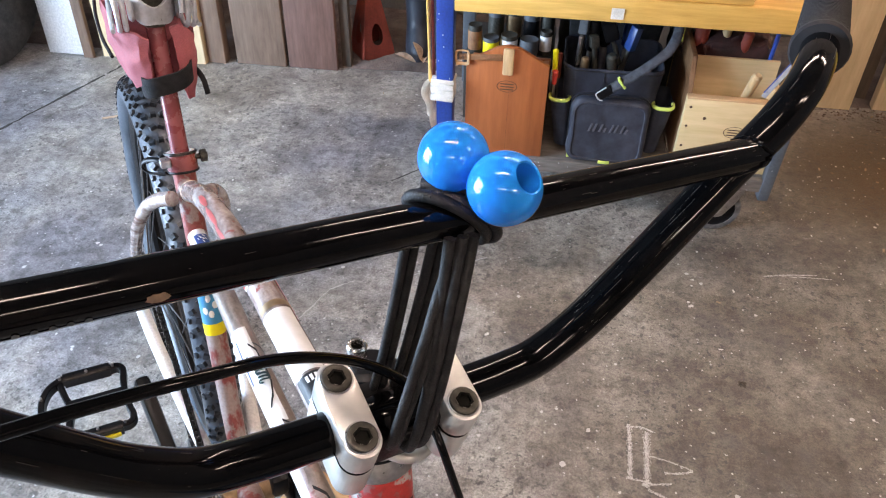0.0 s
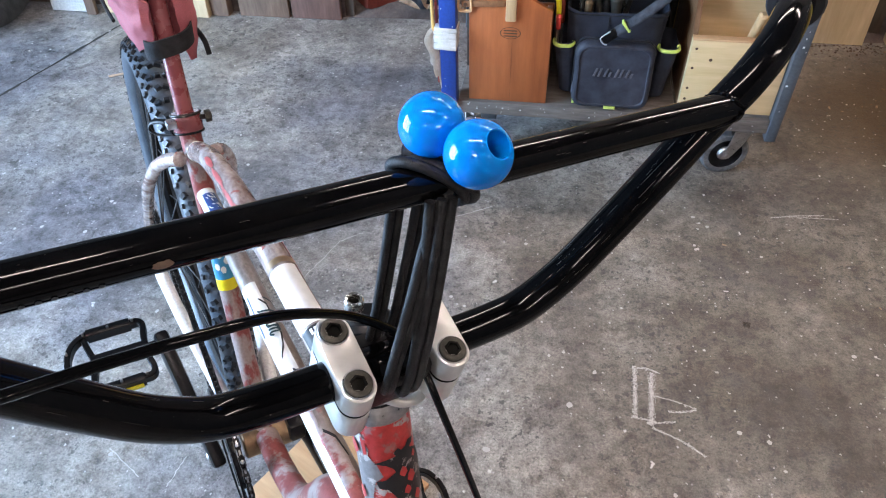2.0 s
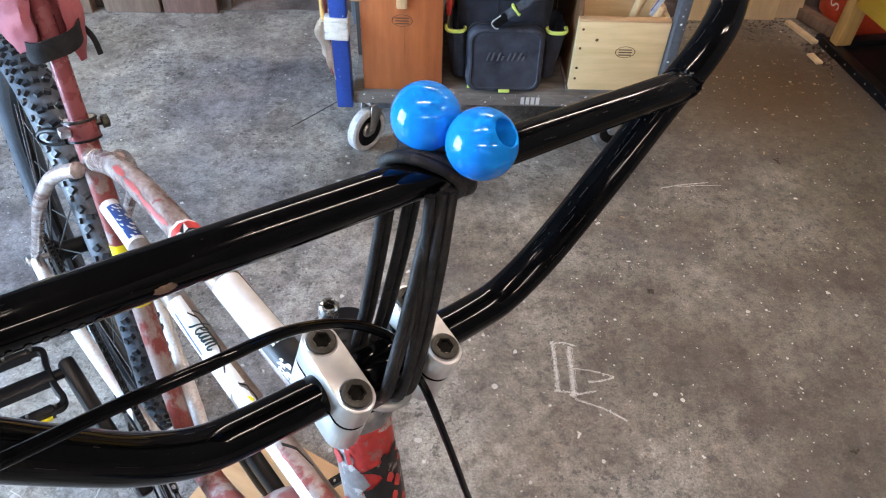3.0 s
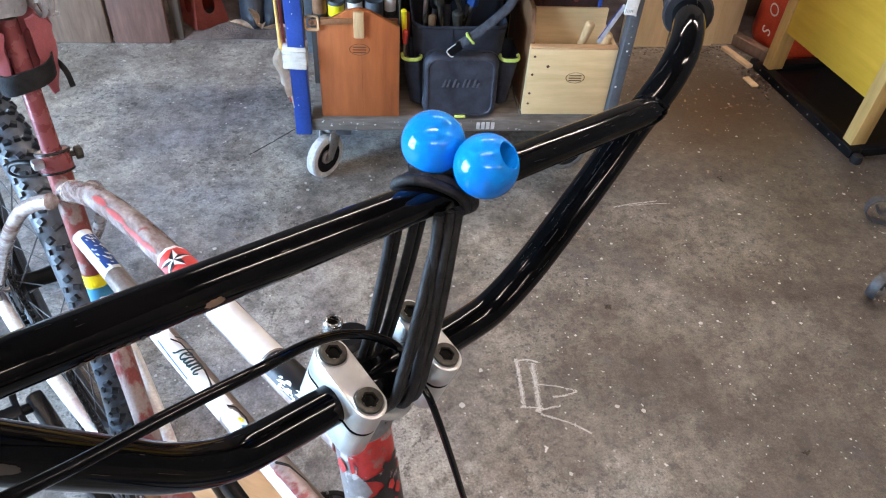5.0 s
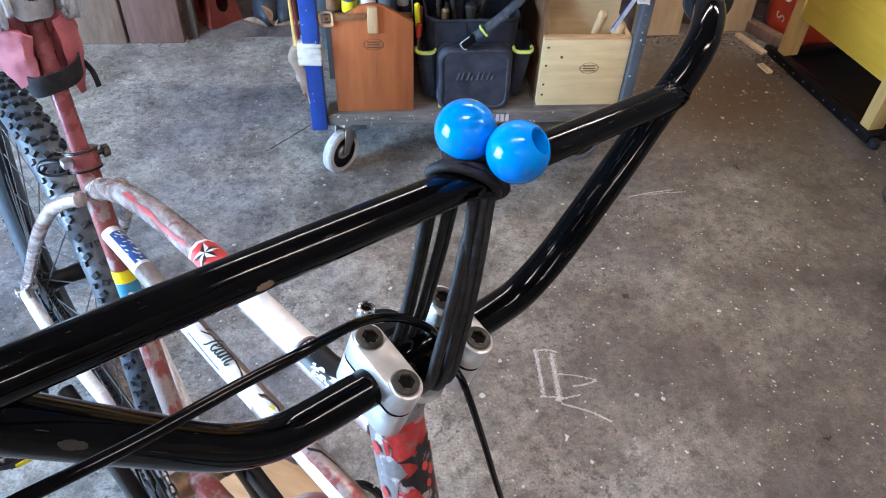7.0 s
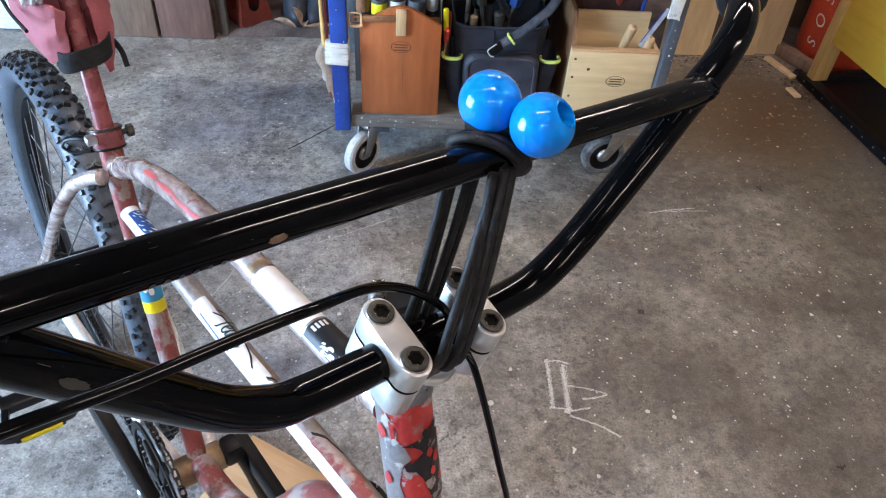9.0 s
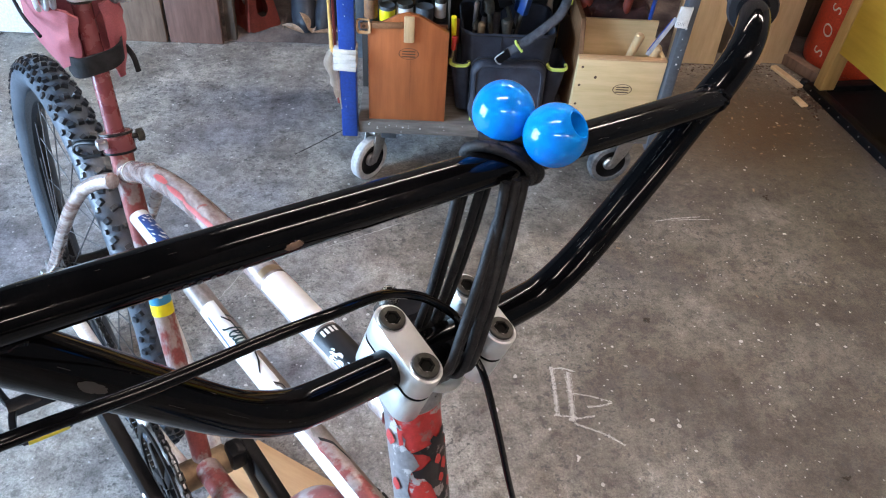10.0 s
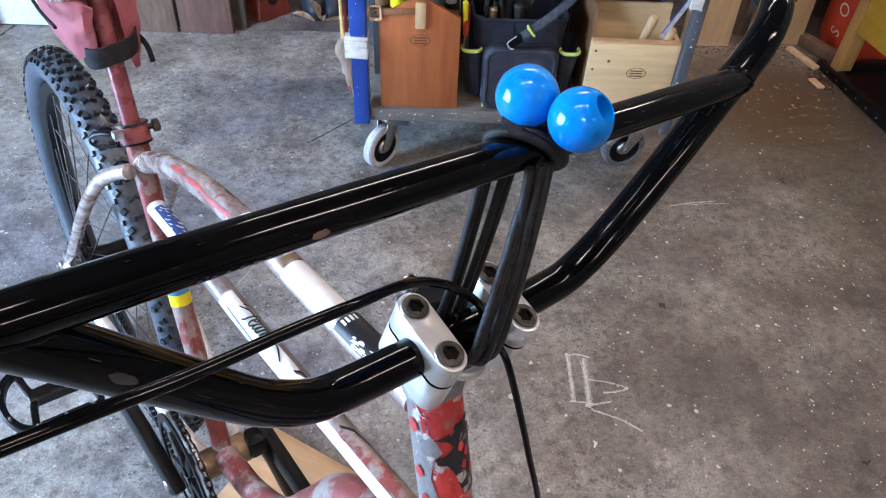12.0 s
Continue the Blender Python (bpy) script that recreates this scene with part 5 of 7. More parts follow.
for u, a, w in ((0.16, -88, 1.5), (0.45, -86, 1.3), (0.62, -78, 1.1), (0.31, 8, 1.0), (0.36, 24, 1.2), (0.25, 38, 0.7), (0.43, 12, 0.9), (0.5, 35, 1.1)):
    decal("red_flake", head_path, 0.0184, "frame_red", head_tube, [(u - 0.03 * w, a), (u - 0.012 * w, a + 7 * w), (u + 0.014 * w, a + 9 * w), (u + 0.035 * w, a + 1), (u + 0.012 * w, a - 8 * w), (u - 0.014 * w, a - 5 * w)], (1, 0, 0.3), 0.0015)

# cables
cable = bp("brake_cable", tube(curve_points([(0.8886, -0.3414, 1.0293), (0.8898, -0.282, 1.0277), (0.8893, -0.2325, 1.0263), (0.8894, -0.1927, 1.025), (0.8865, -0.158, 1.0194), (0.8823, -0.1223, 1.0151), (0.879, -0.091, 1.0105), (0.8696, -0.06, 0.9981), (0.8603, -0.0338, 0.9789), (0.854, -0.0117, 0.9581), (0.8536, 0.0070, 0.9375), (0.852, 0.0130, 0.922), (0.8494, 0.0161, 0.905)], 6), 0.0024, 12), "black_gloss", "black brake cable curving over the stem")
bp("brake_cable", tube(curve_points([(0.8494, 0.0161, 0.916), (0.8625, 0.0205, 0.905), (0.8735, 0.0238, 0.8890), (0.8892, 0.0455, 0.8093), (0.9017, 0.0645, 0.7319), (0.9086, 0.0718, 0.6232), (0.905, 0.07, 0.50)], 6), 0.0022, 12), "black_gloss", "black brake cable hanging beside the head tube")

# ---- cord and balls tied to the crossbar ----
tie = thing("bungee_tie", BIKE, "black elastic cord looped round the crossbar and stem with two balls", "bungee cord")


def tp(name, bm, mat, label="", parent=None):
    return part(name, bm, M[mat], parent or tie, label)


def ball(centre, hole_dir, name="ball"):
    r, rh = 0.0149, 0.0066
    a0 = math.asin(rh / r)
    prof = [(0, -r)]
    n = 30
    for k in range(1, n + 1):
        a = math.pi - (math.pi - a0) * k / n
        prof.append((r * math.sin(a), r * math.cos(a)))
    prof += [(rh - 0.0006, r * math.cos(a0) - 0.0004), (rh - 0.0008, r * math.cos(a0) - 0.002), (rh - 0.0008, -0.004), (0, -0.004)]
    way = Vector(hole_dir).normalized()
    # black plug added deep in the hole so that its inside looks shaded
    tp("hole_plug", rod(Vector(centre) - way * 0.0038, Vector(centre) + way * 0.0015, 0.0042, seg=16, bevel=0.001), "cord")
    return tp(name, lathe(prof, 48, aim(centre, Vector(centre) + Vector(hole_dir))), "ball", "glossy blue plastic ball with a round hole")


B1, B2 = Vector((0.8372, 0.0269, 1.0496)), Vector((0.8642, 0.0349, 1.0496))
ball(B1, (-0.4, 0.35, -0.85))
ball(B2, (0.64, 0.27, 0.71))
# turns round the crossbar, slanting from its back to its front
for s0, rr in ((0.0185, 0.0118), (0.0237, 0.0121)):
    loop = []
    for j in range(49):
        a = 6.2832 * j / 48
        loop.append(bar_point(s0 + 0.0140 * math.cos(a - 2.25), CROSS_H + rr * math.cos(a), 0.0007 + rr * math.sin(a)))
    tp("cord_loop", tube(loop, 0.0027, 12, False), "cord")
tp("cord_knot", tube(curve_points([bar_point(0.010, CROSS_H + 0.0125, -0.008), bar_point(0.019, CROSS_H + 0.0155, 0.000), bar_point(0.028, CROSS_H + 0.0135, 0.006), bar_point(0.033, CROSS_H + 0.004, 0.012)], 6), 0.0033, 12), "cord")


def strand(points, r=0.0023):
    """One length of cord, drawn tight between bar and stem."""
    tp("cord_strand", tube(curve_points(points, 6), r, 12), "cord")


for dy in (-0.0023, 0.0024):
    strand([(0.838, 0.0140 + dy, 1.027), (0.8346, 0.0133 + dy, 1.0196), (0.835, 0.009 + dy, 0.9817), (0.8351, 0.0045 + dy, 0.9439), (0.8346, 0.9 * dy - 0.0002, 0.906), (0.846, 0.004, 0.893)])
    strand([(0.842, 0.0250 + dy, 1.025), (0.8388, 0.0242 + dy, 1.0176), (0.8384, 0.0199 + dy, 0.9804), (0.837, 0.0153 + dy, 0.9432), (0.8351, 0.0106 + 0.9 * dy, 0.9061), (0.846, 0.010, 0.893)])
front_right = [(0.8592, 0.0275, 1.0256), (0.8637, 0.0230, 0.9967), (0.8670, 0.0187, 0.9678), (0.8686, 0.0146, 0.9388), (0.8681, 0.0094, 0.9101), (0.850, 0.008, 0.893)]
front_left = [(0.8566, 0.0177, 1.0245), (0.8606, 0.0148, 0.9951), (0.8644, 0.0121, 0.9660), (0.8673, 0.0087, 0.9373), (0.8682, 0.0037, 0.9089), (0.850, 0.006, 0.892)]
strand([(x, y, z) for x, y, z in front_right], 0.0026)
strand([(x - 0.0006, y - 0.0048, z) for x, y, z in front_right], 0.0024)
strand([(x, y, z) for x, y, z in front_left], 0.0025)
strand([(0.8570, 0.0225, 1.022), (0.8588, 0.0149, 1.0007), (0.8625, 0.0087, 0.9799), (0.8657, 0.0024, 0.9591), (0.8681, -0.0034, 0.9380), (0.8690, -0.0080, 0.9180), (0.852, 0.000, 0.897)], 0.0024)
strand([(0.8560, 0.0260, 1.020), (0.8585, 0.0190, 0.9990), (0.8620, 0.0128, 0.9780), (0.8655, 0.0065, 0.9570), (0.8672, 0.0005, 0.9360), (0.8675, -0.0040, 0.9150), (0.852, 0.002, 0.895)], 0.0023)
# turns under the stem
for k, h in enumerate((0.910, 0.905)):
    loop = [(0.846 + 0.0165 * math.cos(6.2832 * j / 28), 0.0125 + 0.0145 * math.sin(6.2832 * j / 28), h + 0.005 * math.sin(6.2832 * j / 28 + k)) for j in range(29)]
    tp("cord_loop", tube(loop, 0.003, 10), "cord")

# ---- saddle bag ----
bag = thing("saddle_bag", BIKE, "faded red nylon saddle bag strapped behind the seat post", "bag")
SB = ST_TOP + seat_dir * 0.13


def bag_ring(x, z, w, h, seed):
    r = []
    for k in range(36):
        a = 6.2832 * k / 36
        c, s = math.cos(a), math.sin(a)
        y = math.copysign(abs(c) ** 0.55, c) * w * (0.84 if s < -0.5 else 1)
        zz = math.copysign(abs(s) ** 0.6, s) * h
        d = 0.006 * noise.noise((x * 34 + seed, y * 55, zz * 50)) + 0.003 * noise.noise((x * 90, y * 120, zz * 110))
        r.append(Vector((x + d - 0.25 * zz, y + 1.4 * d * c, z + zz + d * s)))
    return r


bm = bmesh.new()
cs = [[bm.verts.new(v) for v in bag_ring(*q, 0)] for q in [(0.226, SB.z - 0.008, 0.012, 0.028), (0.222, SB.z - 0.006, 0.024, 0.040), (0.212, SB.z - 0.002, 0.034, 0.046), (0.19, SB.z + 0.004, 0.041, 0.048), (0.16, SB.z + 0.012, 0.045, 0.049), (0.13, SB.z + 0.018, 0.046, 0.047), (0.10, SB.z + 0.024, 0.044, 0.043), (0.075, SB.z + 0.03, 0.036, 0.036), (0.068, SB.z + 0.032, 0.015, 0.018)]]
for r0, r1 in zip(cs, cs[1:]):
    for k in range(36):
        bm.faces.new((r0[k], r0[(k + 1) % 36], r1[(k + 1) % 36], r1[k]))
bm.faces.new(cs[0][::-1]), bm.faces.new(cs[-1])
part("bag_body", bm, M["pink_fabric"], bag)


def flap(points, name):
    """A folded fabric flap with some thickness."""
    bm = bmesh.new()
    rows = []
    for a, b in points:
        a, b = Vector(a), Vector(b)
        row = []
        for k in range(7):
            p = a.lerp(b, k / 6)
            n = noise.noise_vector((p.x * 45, p.y * 45, p.z * 45)) * 0.004
            row.append(bm.verts.new(p + n))
        rows.append(row)
    for r0, r1 in zip(rows, rows[1:]):
        for k in range(6):
            bm.faces.new((r0[k], r0[k + 1], r1[k + 1], r1[k]))
    bmesh.ops.subdivide_edges(bm, edges=bm.edges[:], cuts=2, use_grid_fill=True, smooth=0.5)
    for v in bm.verts:
        v.co += noise.noise_vector(v.co * 90) * 0.0014
    bmesh.ops.recalc_face_normals(bm, faces=bm.faces)
    bmesh.ops.solidify(bm, geom=list(bm.faces), thickness=0.0035)
    part(name, bm, M["pink_fabric"], bag)


Z0 = SB.z
flap([((0.254, -0.013, Z0 + 0.026), (0.246, -0.016, Z0 - 0.020)), ((0.252, -0.024, Z0 + 0.030), (0.240, -0.024, Z0 - 0.032)), ((0.238, -0.036, Z0 + 0.032), (0.226, -0.031, Z0 - 0.040)), ((0.205, -0.045, Z0 + 0.036), (0.192, -0.038, Z0 - 0.030)), ((0.165, -0.050, Z0 + 0.046), (0.155, -0.045, Z0 - 0.014))], "side_flap")
flap([((0.246, 0.013, Z0 + 0.036), (0.246, 0.016, Z0 - 0.030)), ((0.248, 0.022, Z0 + 0.040), (0.244, 0.022, Z0 - 0.052)), ((0.244, 0.032, Z0 + 0.032), (0.238, 0.030, Z0 - 0.054)), ((0.232, 0.040, Z0 + 0.022), (0.226, 0.037, Z0 - 0.042)), ((0.20, 0.043, Z0 + 0.026), (0.195, 0.039, Z0 - 0.026))], "side_flap")
# the strap round the post
ps = ST_TOP + seat_dir * 0.103
loop = []
for k in range(41):
    a = 6.2832 * k / 40
    c, s = math.cos(a), math.sin(a)
    loop.append(ps + Vector((-0.006 + -0.004 + math.copysign(abs(c) ** 0.7, c) * 0.025, 0.003 + math.copysign(abs(s) ** 0.7, s) * 0.027, 0.30 * s * 0.028)))
bm = bmesh.new()
prev = None
for p in loop:
    o_ = (p - ps).normalized()
    q = [bm.verts.new(p + Vector((0, 0, z)) + o_ * t) for z, t in ((-0.0115, 0), (0.0115, 0), (0.0115, 0.0022), (-0.0115, 0.0022))]
    if prev:
        for k in range(4):
            bm.faces.new((prev[k], prev[(k + 1) % 4], q[(k + 1) % 4], q[k]))
    prev = q
part("strap", bm, M["black_strap"], bag, "black webbing strap round the seat post")
part("strap_tail", tube(curve_points([ps + Vector((-0.020, 0.032, 0.004)), ps + Vector((-0.014, 0.038, 0.000)), ps + Vector((-0.010, 0.044, -0.012)), ps + Vector((-0.008, 0.047, -0.030))], 6), 0.0032, 8, flat=0.35), M["black_strap"], bag)
part("zip", tube(curve_points([(0.250, -0.052, Z0 + 0.010), (0.20, -0.055, Z0 + 0.012), (0.15, -0.054, Z0 + 0.022), (0.09, -0.047, Z0 + 0.03)], 6), 0.002, 8), M["black_strap"], bag)

# plywood offcut under the bike
ux, uy = Vector((0.87, -0.49, 0)), Vector((-0.49, -0.87, 0))
o = Vector((-0.236, 0.858, 0))
board = part("plywood_offcut", box(0, 0.25, 0, 0.27, 0.001, 0.013, 0.0012), M["plywood"])
board.matrix_world = Matrix(((ux.x, -uy.x * -1, 0, o.x), (ux.y, uy.y, 0, o.y), (0, 0, 1, 0), (0, 0, 0, 1)))
tagged(board, "small orange plywood offcut lying on the concrete floor", "plywood board")

# ---- tool trolley ----
CX0, CX1, CY0, CY1 = -0.146, 0.689, 1.685, 2.165
cart = thing("tool_trolley", Matrix.Identity(4), "tool trolley with wooden deck, blue and grey posts and casters", "trolley")
deck = part("deck", box(CX0 + 0.042, CX1 - 0.005, CY0 + 0.004, CY1, 0.160, 0.196, 0.003), M["deck_wood"], cart, "worn grey wooden deck")
part("rear_rail", box(CX0, CX1, CY1, CY1 + 0.02, 0.12, 0.16, 0.003), M["grey_steel"], cart)
for x in (CX0 + 0.12, CX1 - 0.12):
    part("deck_rail", box(x - 0.02, x + 0.02, CY0 + 0.02, CY1, 0.135, 0.1595, 0.002), M["grey_steel"], cart)
post = part("front_post", box(CX0, CX0 + 0.040, CY0 - 0.004, CY0 + 0.036, 0.152, 1.05, 0.003), M["blue_steel"], cart, "blue painted steel post with paint chips")
grey_post = part("front_post", box(CX1 - 0.026, CX1, CY0 - 0.002, CY0 + 0.030, 0.140, 1.05, 0.003), M["grey_steel"], cart, "grey painted steel post")
for x in (CX0, CX1 - 0.036):
    part("rear_post", box(x, x + 0.036, CY1 - 0.03, CY1 - 0.001, 0.161, 1.05, 0.003), M["grey_steel"], cart)
part("top_shelf", box(CX0 + 0.042, CX1 - 0.04, CY0 - 0.012, CY1 - 0.035, 0.572, 0.625, 0.003), M["yellow_pine"], cart, "golden pine shelf plank")
part("shelf_batten", box(0.25, 0.52, CY0 - 0.006, CY0 + 0.08, 0.6255, 0.66, 0.003), M["yellow_pine"], cart)
label = part("shelf_label", box(0.235, 0.262, CY0 - 0.0135, CY0 - 0.0122, 0.580, 0.604), M["white_tape"], cart)
rn = random.Random(9)
for k in range(9):
    z, x = rn.uniform(0.2, 0.6), CX0 + rn.uniform(0.004, 0.034)
    part("paint_fleck", box(x - 0.0006, x + 0.0008, CY0 - 0.0050, CY0 - 0.0042, z, z + rn.uniform(0.001, 0.004)), M["white_decal"], post)

for k in range(46):
    x, z, w = rn.uniform(CX0 + 0.05, CX1 - 0.03), rn.uniform(0.164, 0.193), rn.choice((0.0008, 0.0012, 0.0012, 0.0025))
    part("paint_fleck", box(x - w, x + w * 0.8, CY0 + 0.0028, CY0 + 0.0036, z, z + w * 1.3), M["drip"], deck)
for k in range(9):
    x, z, w = CX1 - rn.uniform(0.003, 0.022), rn.uniform(0.22, 0.56), rn.choice((0.001, 0.0016, 0.0026))
    part("paint_fleck", box(x - w, x + w * 0.8, CY0 - 0.0030, CY0 - 0.0022, z, z + w * 1.5), M["white_decal"], grey_post)


def caster(x, y, turn, rubber="caster_grey"):
    m = pose(x, y, 0, 0, 0, turn)
    R = 0.062
    c = part("caster", box(-0.038, 0.038, -0.03, 0.03, 0.1525, 0.1592, 0.002, m), M["steel"], cart, "swivel caster with a scuffed tyre")
    part("swivel", lathe([(0, 0.133), (0.022, 0.133), (0.025, 0.139), (0.025, 0.149), (0.018, 0.152), (0, 0.152)], 24, m), M["steel"], c)
    for s in (-1, 1):
        part("fork_cheek", slab([(-0.022, 0.137), (0.024, 0.137), (0.030, 0.100), (0.040, 0.058), (0.022, 0.052), (-0.006, 0.095)], s * 0.0185 - 0.0015, s * 0.0185 + 0.0015, m @ Matrix(((1, 0, 0, 0), (0, 0, -1, 0), (0, 1, 0, 0), (0, 0, 0, 1))), 0.0006), M["steel"], c)
    w = m @ Matrix.Translation((0.030, 0, R)) @ Matrix.Rotation(radians(90), 4, "X")
    tyre = part("wheel", lathe([(0.044, -0.014), (R - 0.006, -0.014), (R - 0.001, -0.010), (R, 0.0), (R - 0.001, 0.010), (R - 0.006, 0.014), (0.044, 0.014)], 48, w, closed=True), M[rubber], c, "scuffed rubber tyre")
    part("hub", lathe([(0, -0.013), (0.012, -0.013), (0.014, -0.006), (0.036, -0.006), (0.0438, -0.012), (0.0438, 0.012), (0.036, 0.006), (0.014, 0.006), (0.012, 0.013), (0, 0.013)], 36, w), M["black_plastic"], c, "dark hub")
    part("hub_cap", lathe([(0, -0.0145), (0.016, -0.0145), (0.02, -0.0095), (0.02, 0.0095), (0.016, 0.0145), (0, 0.0145)], 28, w), M["steel"], c)
    part("axle", rod(w @ Vector((0, 0, -0.022)), w @ Vector((0, 0, 0.022)), 0.005, seg=10), M["steel"], c)


caster(CX0 + 0.086, CY0 + 0.052, -130)
caster(CX1 - 0.067, CY0 + 0.062, -168, "caster_dark")
caster(CX0 + 0.072, CY1 - 0.06, 30)
caster(CX1 - 0.07, CY1 - 0.06, 70)
for k in range(4):
    part("stencil_bar", box(0.322 + 0.013 * k, 0.331 + 0.013 * k, CY0 + 0.0025, CY0 + 0.0035, 0.167, 0.188), M["drip"], deck)

# cloth tape round the blue post and the sticks tied to it
tape = thing("tape_wrap", Matrix.Identity(4), "white cloth tape wound round the blue post", "tape")
rn = random.Random(14)
for k, z in enumerate((0.350, 0.358, 0.368, 0.377, 0.386, 0.394)):
    g, lean = rn.uniform(-0.002, 0.002), rn.uniform(-7, 7)
    part("tape_turn", box(CX0 - 0.013 + g, CX0 + 0.0435 + g, CY0 - 0.008 - abs(g), CY0 + 0.040, z - rn.uniform(0.004, 0.007), z + rn.uniform(0.004, 0.007), 0.003, pose(CX0, CY0, z, 0, lean, 0) @ Matrix.Translation((-CX0, -CY0, -z))), M["white_tape"], tape)
sticks = [("yellow_pine", -0.004, 0.34), ("jack_red", 0.004, 0.24), ("tan", -0.010, 0.33)]
for k, (mm, dx, z0) in enumerate(sticks):
    a = Vector((CX0 - 0.011 + dx, CY0 + 0.010 + 0.007 * k, z0))
    st = part("garden_stick", rod(a, a + Vector((-0.014 + 0.006 * k, 0.008, 0.46)), 0.0040, 0.0032, seg=8), M[mm])
    tagged(st, "thin wooden stick taped to the blue trolley post", "stick", "sticks by the post")
for k, (dx, z1, w) in enumerate([(-0.018, 0.27, 0.008), (-0.008, 0.235, 0.006), (-0.026, 0.30, 0.009), (-0.014, 0.255, 0.005), (-0.022, 0.33, 0.010)]):
    a = Vector((CX0 + dx + 0.004, CY0 - 0.006 + 0.005 * k, 0.388))
    part("tape_tail", tube(curve_points([a, a + Vector((-0.009, -0.004, -0.026)), a + Vector((0.003 * (-1) ** k, 0.0, -0.06)), Vector((a.x + 0.004, a.y, 0.5 * (z1 + 0.31))), Vector((a.x + 0.009, a.y, z1))], 6), w, 8, flat=0.18), M["white_tape"], tape)

# varnished toolbox
tb = thing("wooden_toolbox", Matrix.Identity(4), "varnished orange wooden toolbox with a gabled end and peg handle", "toolbox")
TX0, TX1, TY0, TY1, TZ = -0.077, 0.119, 1.700, 1.84, 0.197
part("end_panel", slab([(TX0, TZ), (TX1, TZ), (TX1 - 0.001, 0.443), (0.048, 0.482), (0.022, 0.487), (-0.004, 0.482), (TX0, 0.443)], 0, 0.014, Matrix(((1, 0, 0, 0), (0, 0, -1, TY0 + 0.014), (0, 1, 0, 0), (0, 0, 0, 1))), 0.0015), M["cedar"], tb, "varnished orange gabled end")
part("end_panel", box(TX0, TX1, TY1 - 0.014, TY1, TZ, 0.40, 0.0015), M["cedar"], tb)
for x0 in (TX0 + 0.004, TX1 - 0.016):
    part("side_panel", box(x0, x0 + 0.012, TY0 + 0.0145, TY1 - 0.0145, TZ, 0.40, 0.0015), M["cedar"], tb)
part("bottom_panel", box(TX0 + 0.017, TX1 - 0.017, TY0 + 0.0145, TY1 - 0.0145, TZ, TZ + 0.012), M["cedar"], tb)
part("handle_bar", rod((0.022, TY0 - 0.004, 0.466), (0.022, TY0 + 0.035, 0.466), 0.011, bevel=0.002), M["tan"], tb)
part("handle_peg", box(0.0095, 0.0345, TY0 - 0.009, TY0 - 0.0005, 0.418, 0.484, 0.003), M["tan"], tb, "pale wooden handle peg")
part("burnt_mark", torus_bm(0.014, 0.0006, 28, 6, pose(0.022, TY0 - 0.0006, 0.386, 90, 0, 0) @ Matrix.Diagonal((1.7, 1.05, 0.4, 1))), M["brand"], tb, "small burnt oval mark")
for k in range(3):
    part("mark_bar", box(0.006, 0.038, TY0 - 0.0010, TY0 - 0.0002, 0.377 + 0.007 * k, 0.3795 + 0.007 * k), M["brand"], tb)
part("strap_tab", box(-0.050, 0.052, -0.0055, 0, -0.0075, 0.0075, 0.002, pose(-0.044, TY0 - 0.0005, 0.4575, 0, -3, 0)), M["leather"], tb, "brown leather strap tab")
part("panel_seam", box(0.0265, 0.0269, TY0 - 0.0004, TY0 + 0.002, TZ + 0.002, 0.415), M["brand"], tb)
part("strap_rivet", rod((-0.085, TY0 - 0.0082, 0.4555), (-0.085, TY0 - 0.005, 0.4555), 0.004, seg=12), M["brand"], tb)
loop = [(-0.098, 0.439), (-0.074, 0.439), (-0.072, 0.447), (-0.073, 0.468), (-0.079, 0.471), (-0.098, 0.470), (-0.101, 0.462), (-0.101, 0.447), (-0.098, 0.439)]
part("strap_keeper", tube(curve_points([(x, TY0 - 0.005, z) for x, z in loop], 4), 0.0042, 10, flat=0.6), M["plywood"], tb, "pale leather keeper at the strap's end")

# canvas tool bag
tg = thing("tool_bag", Matrix.Identity(4), "black and grey canvas tool bag full of hand tools", "tool bag")


def soft_box(x0, x1, y0, y1, z0, z1, flare=0.0, n=5, puff=0.006, seed=0):
    """A stuffed fabric box: bevelled, bulged and crumpled."""
    bm = bmesh.new()
    add_box(bm, x0, x1, y0, y1, z0, z1, min(x1 - x0, y1 - y0, z1 - z0) * 0.18, seg=3)
    bmesh.ops.subdivide_edges(bm, edges=list(bm.edges), cuts=5, use_grid_fill=True)
    cx, cy = (x0 + x1) / 2, (y0 + y1) / 2
    for v in bm.verts:
        f = (v.co.z - z0) / (z1 - z0)
        v.co.x = cx + (v.co.x - cx) * (1 + flare * f)
        d = noise.noise_vector((v.co.x * 14 + seed, v.co.y * 14, v.co.z * 14)) * puff
        v.co += d + noise.noise_vector((v.co.x * 46 + seed, v.co.y * 46, v.co.z * 38)) * puff * 0.55
    return bm


def rounded(x0, x1, z0, z1, r, n=6):
    """Corner points of a rectangle with round corners."""
    out = []
    for cx, cz, a0 in ((x1 - r, z1 - r, 0), (x0 + r, z1 - r, 90), (x0 + r, z0 + r, 180), (x1 - r, z0 + r, 270)):
        out += [(cx + r * math.cos(radians(a0 + 90 * k / n)), cz + r * math.sin(radians(a0 + 90 * k / n))) for k in range(n + 1)]
    fine = []
    for p, q in zip(out, out[1:] + out[:1]):
        m = max(1, round(math.dist(p, q) / 0.012))
        fine += [(p[0] + (q[0] - p[0]) * k / m, p[1] + (q[1] - p[1]) * k / m) for k in range(m)]
    return fine


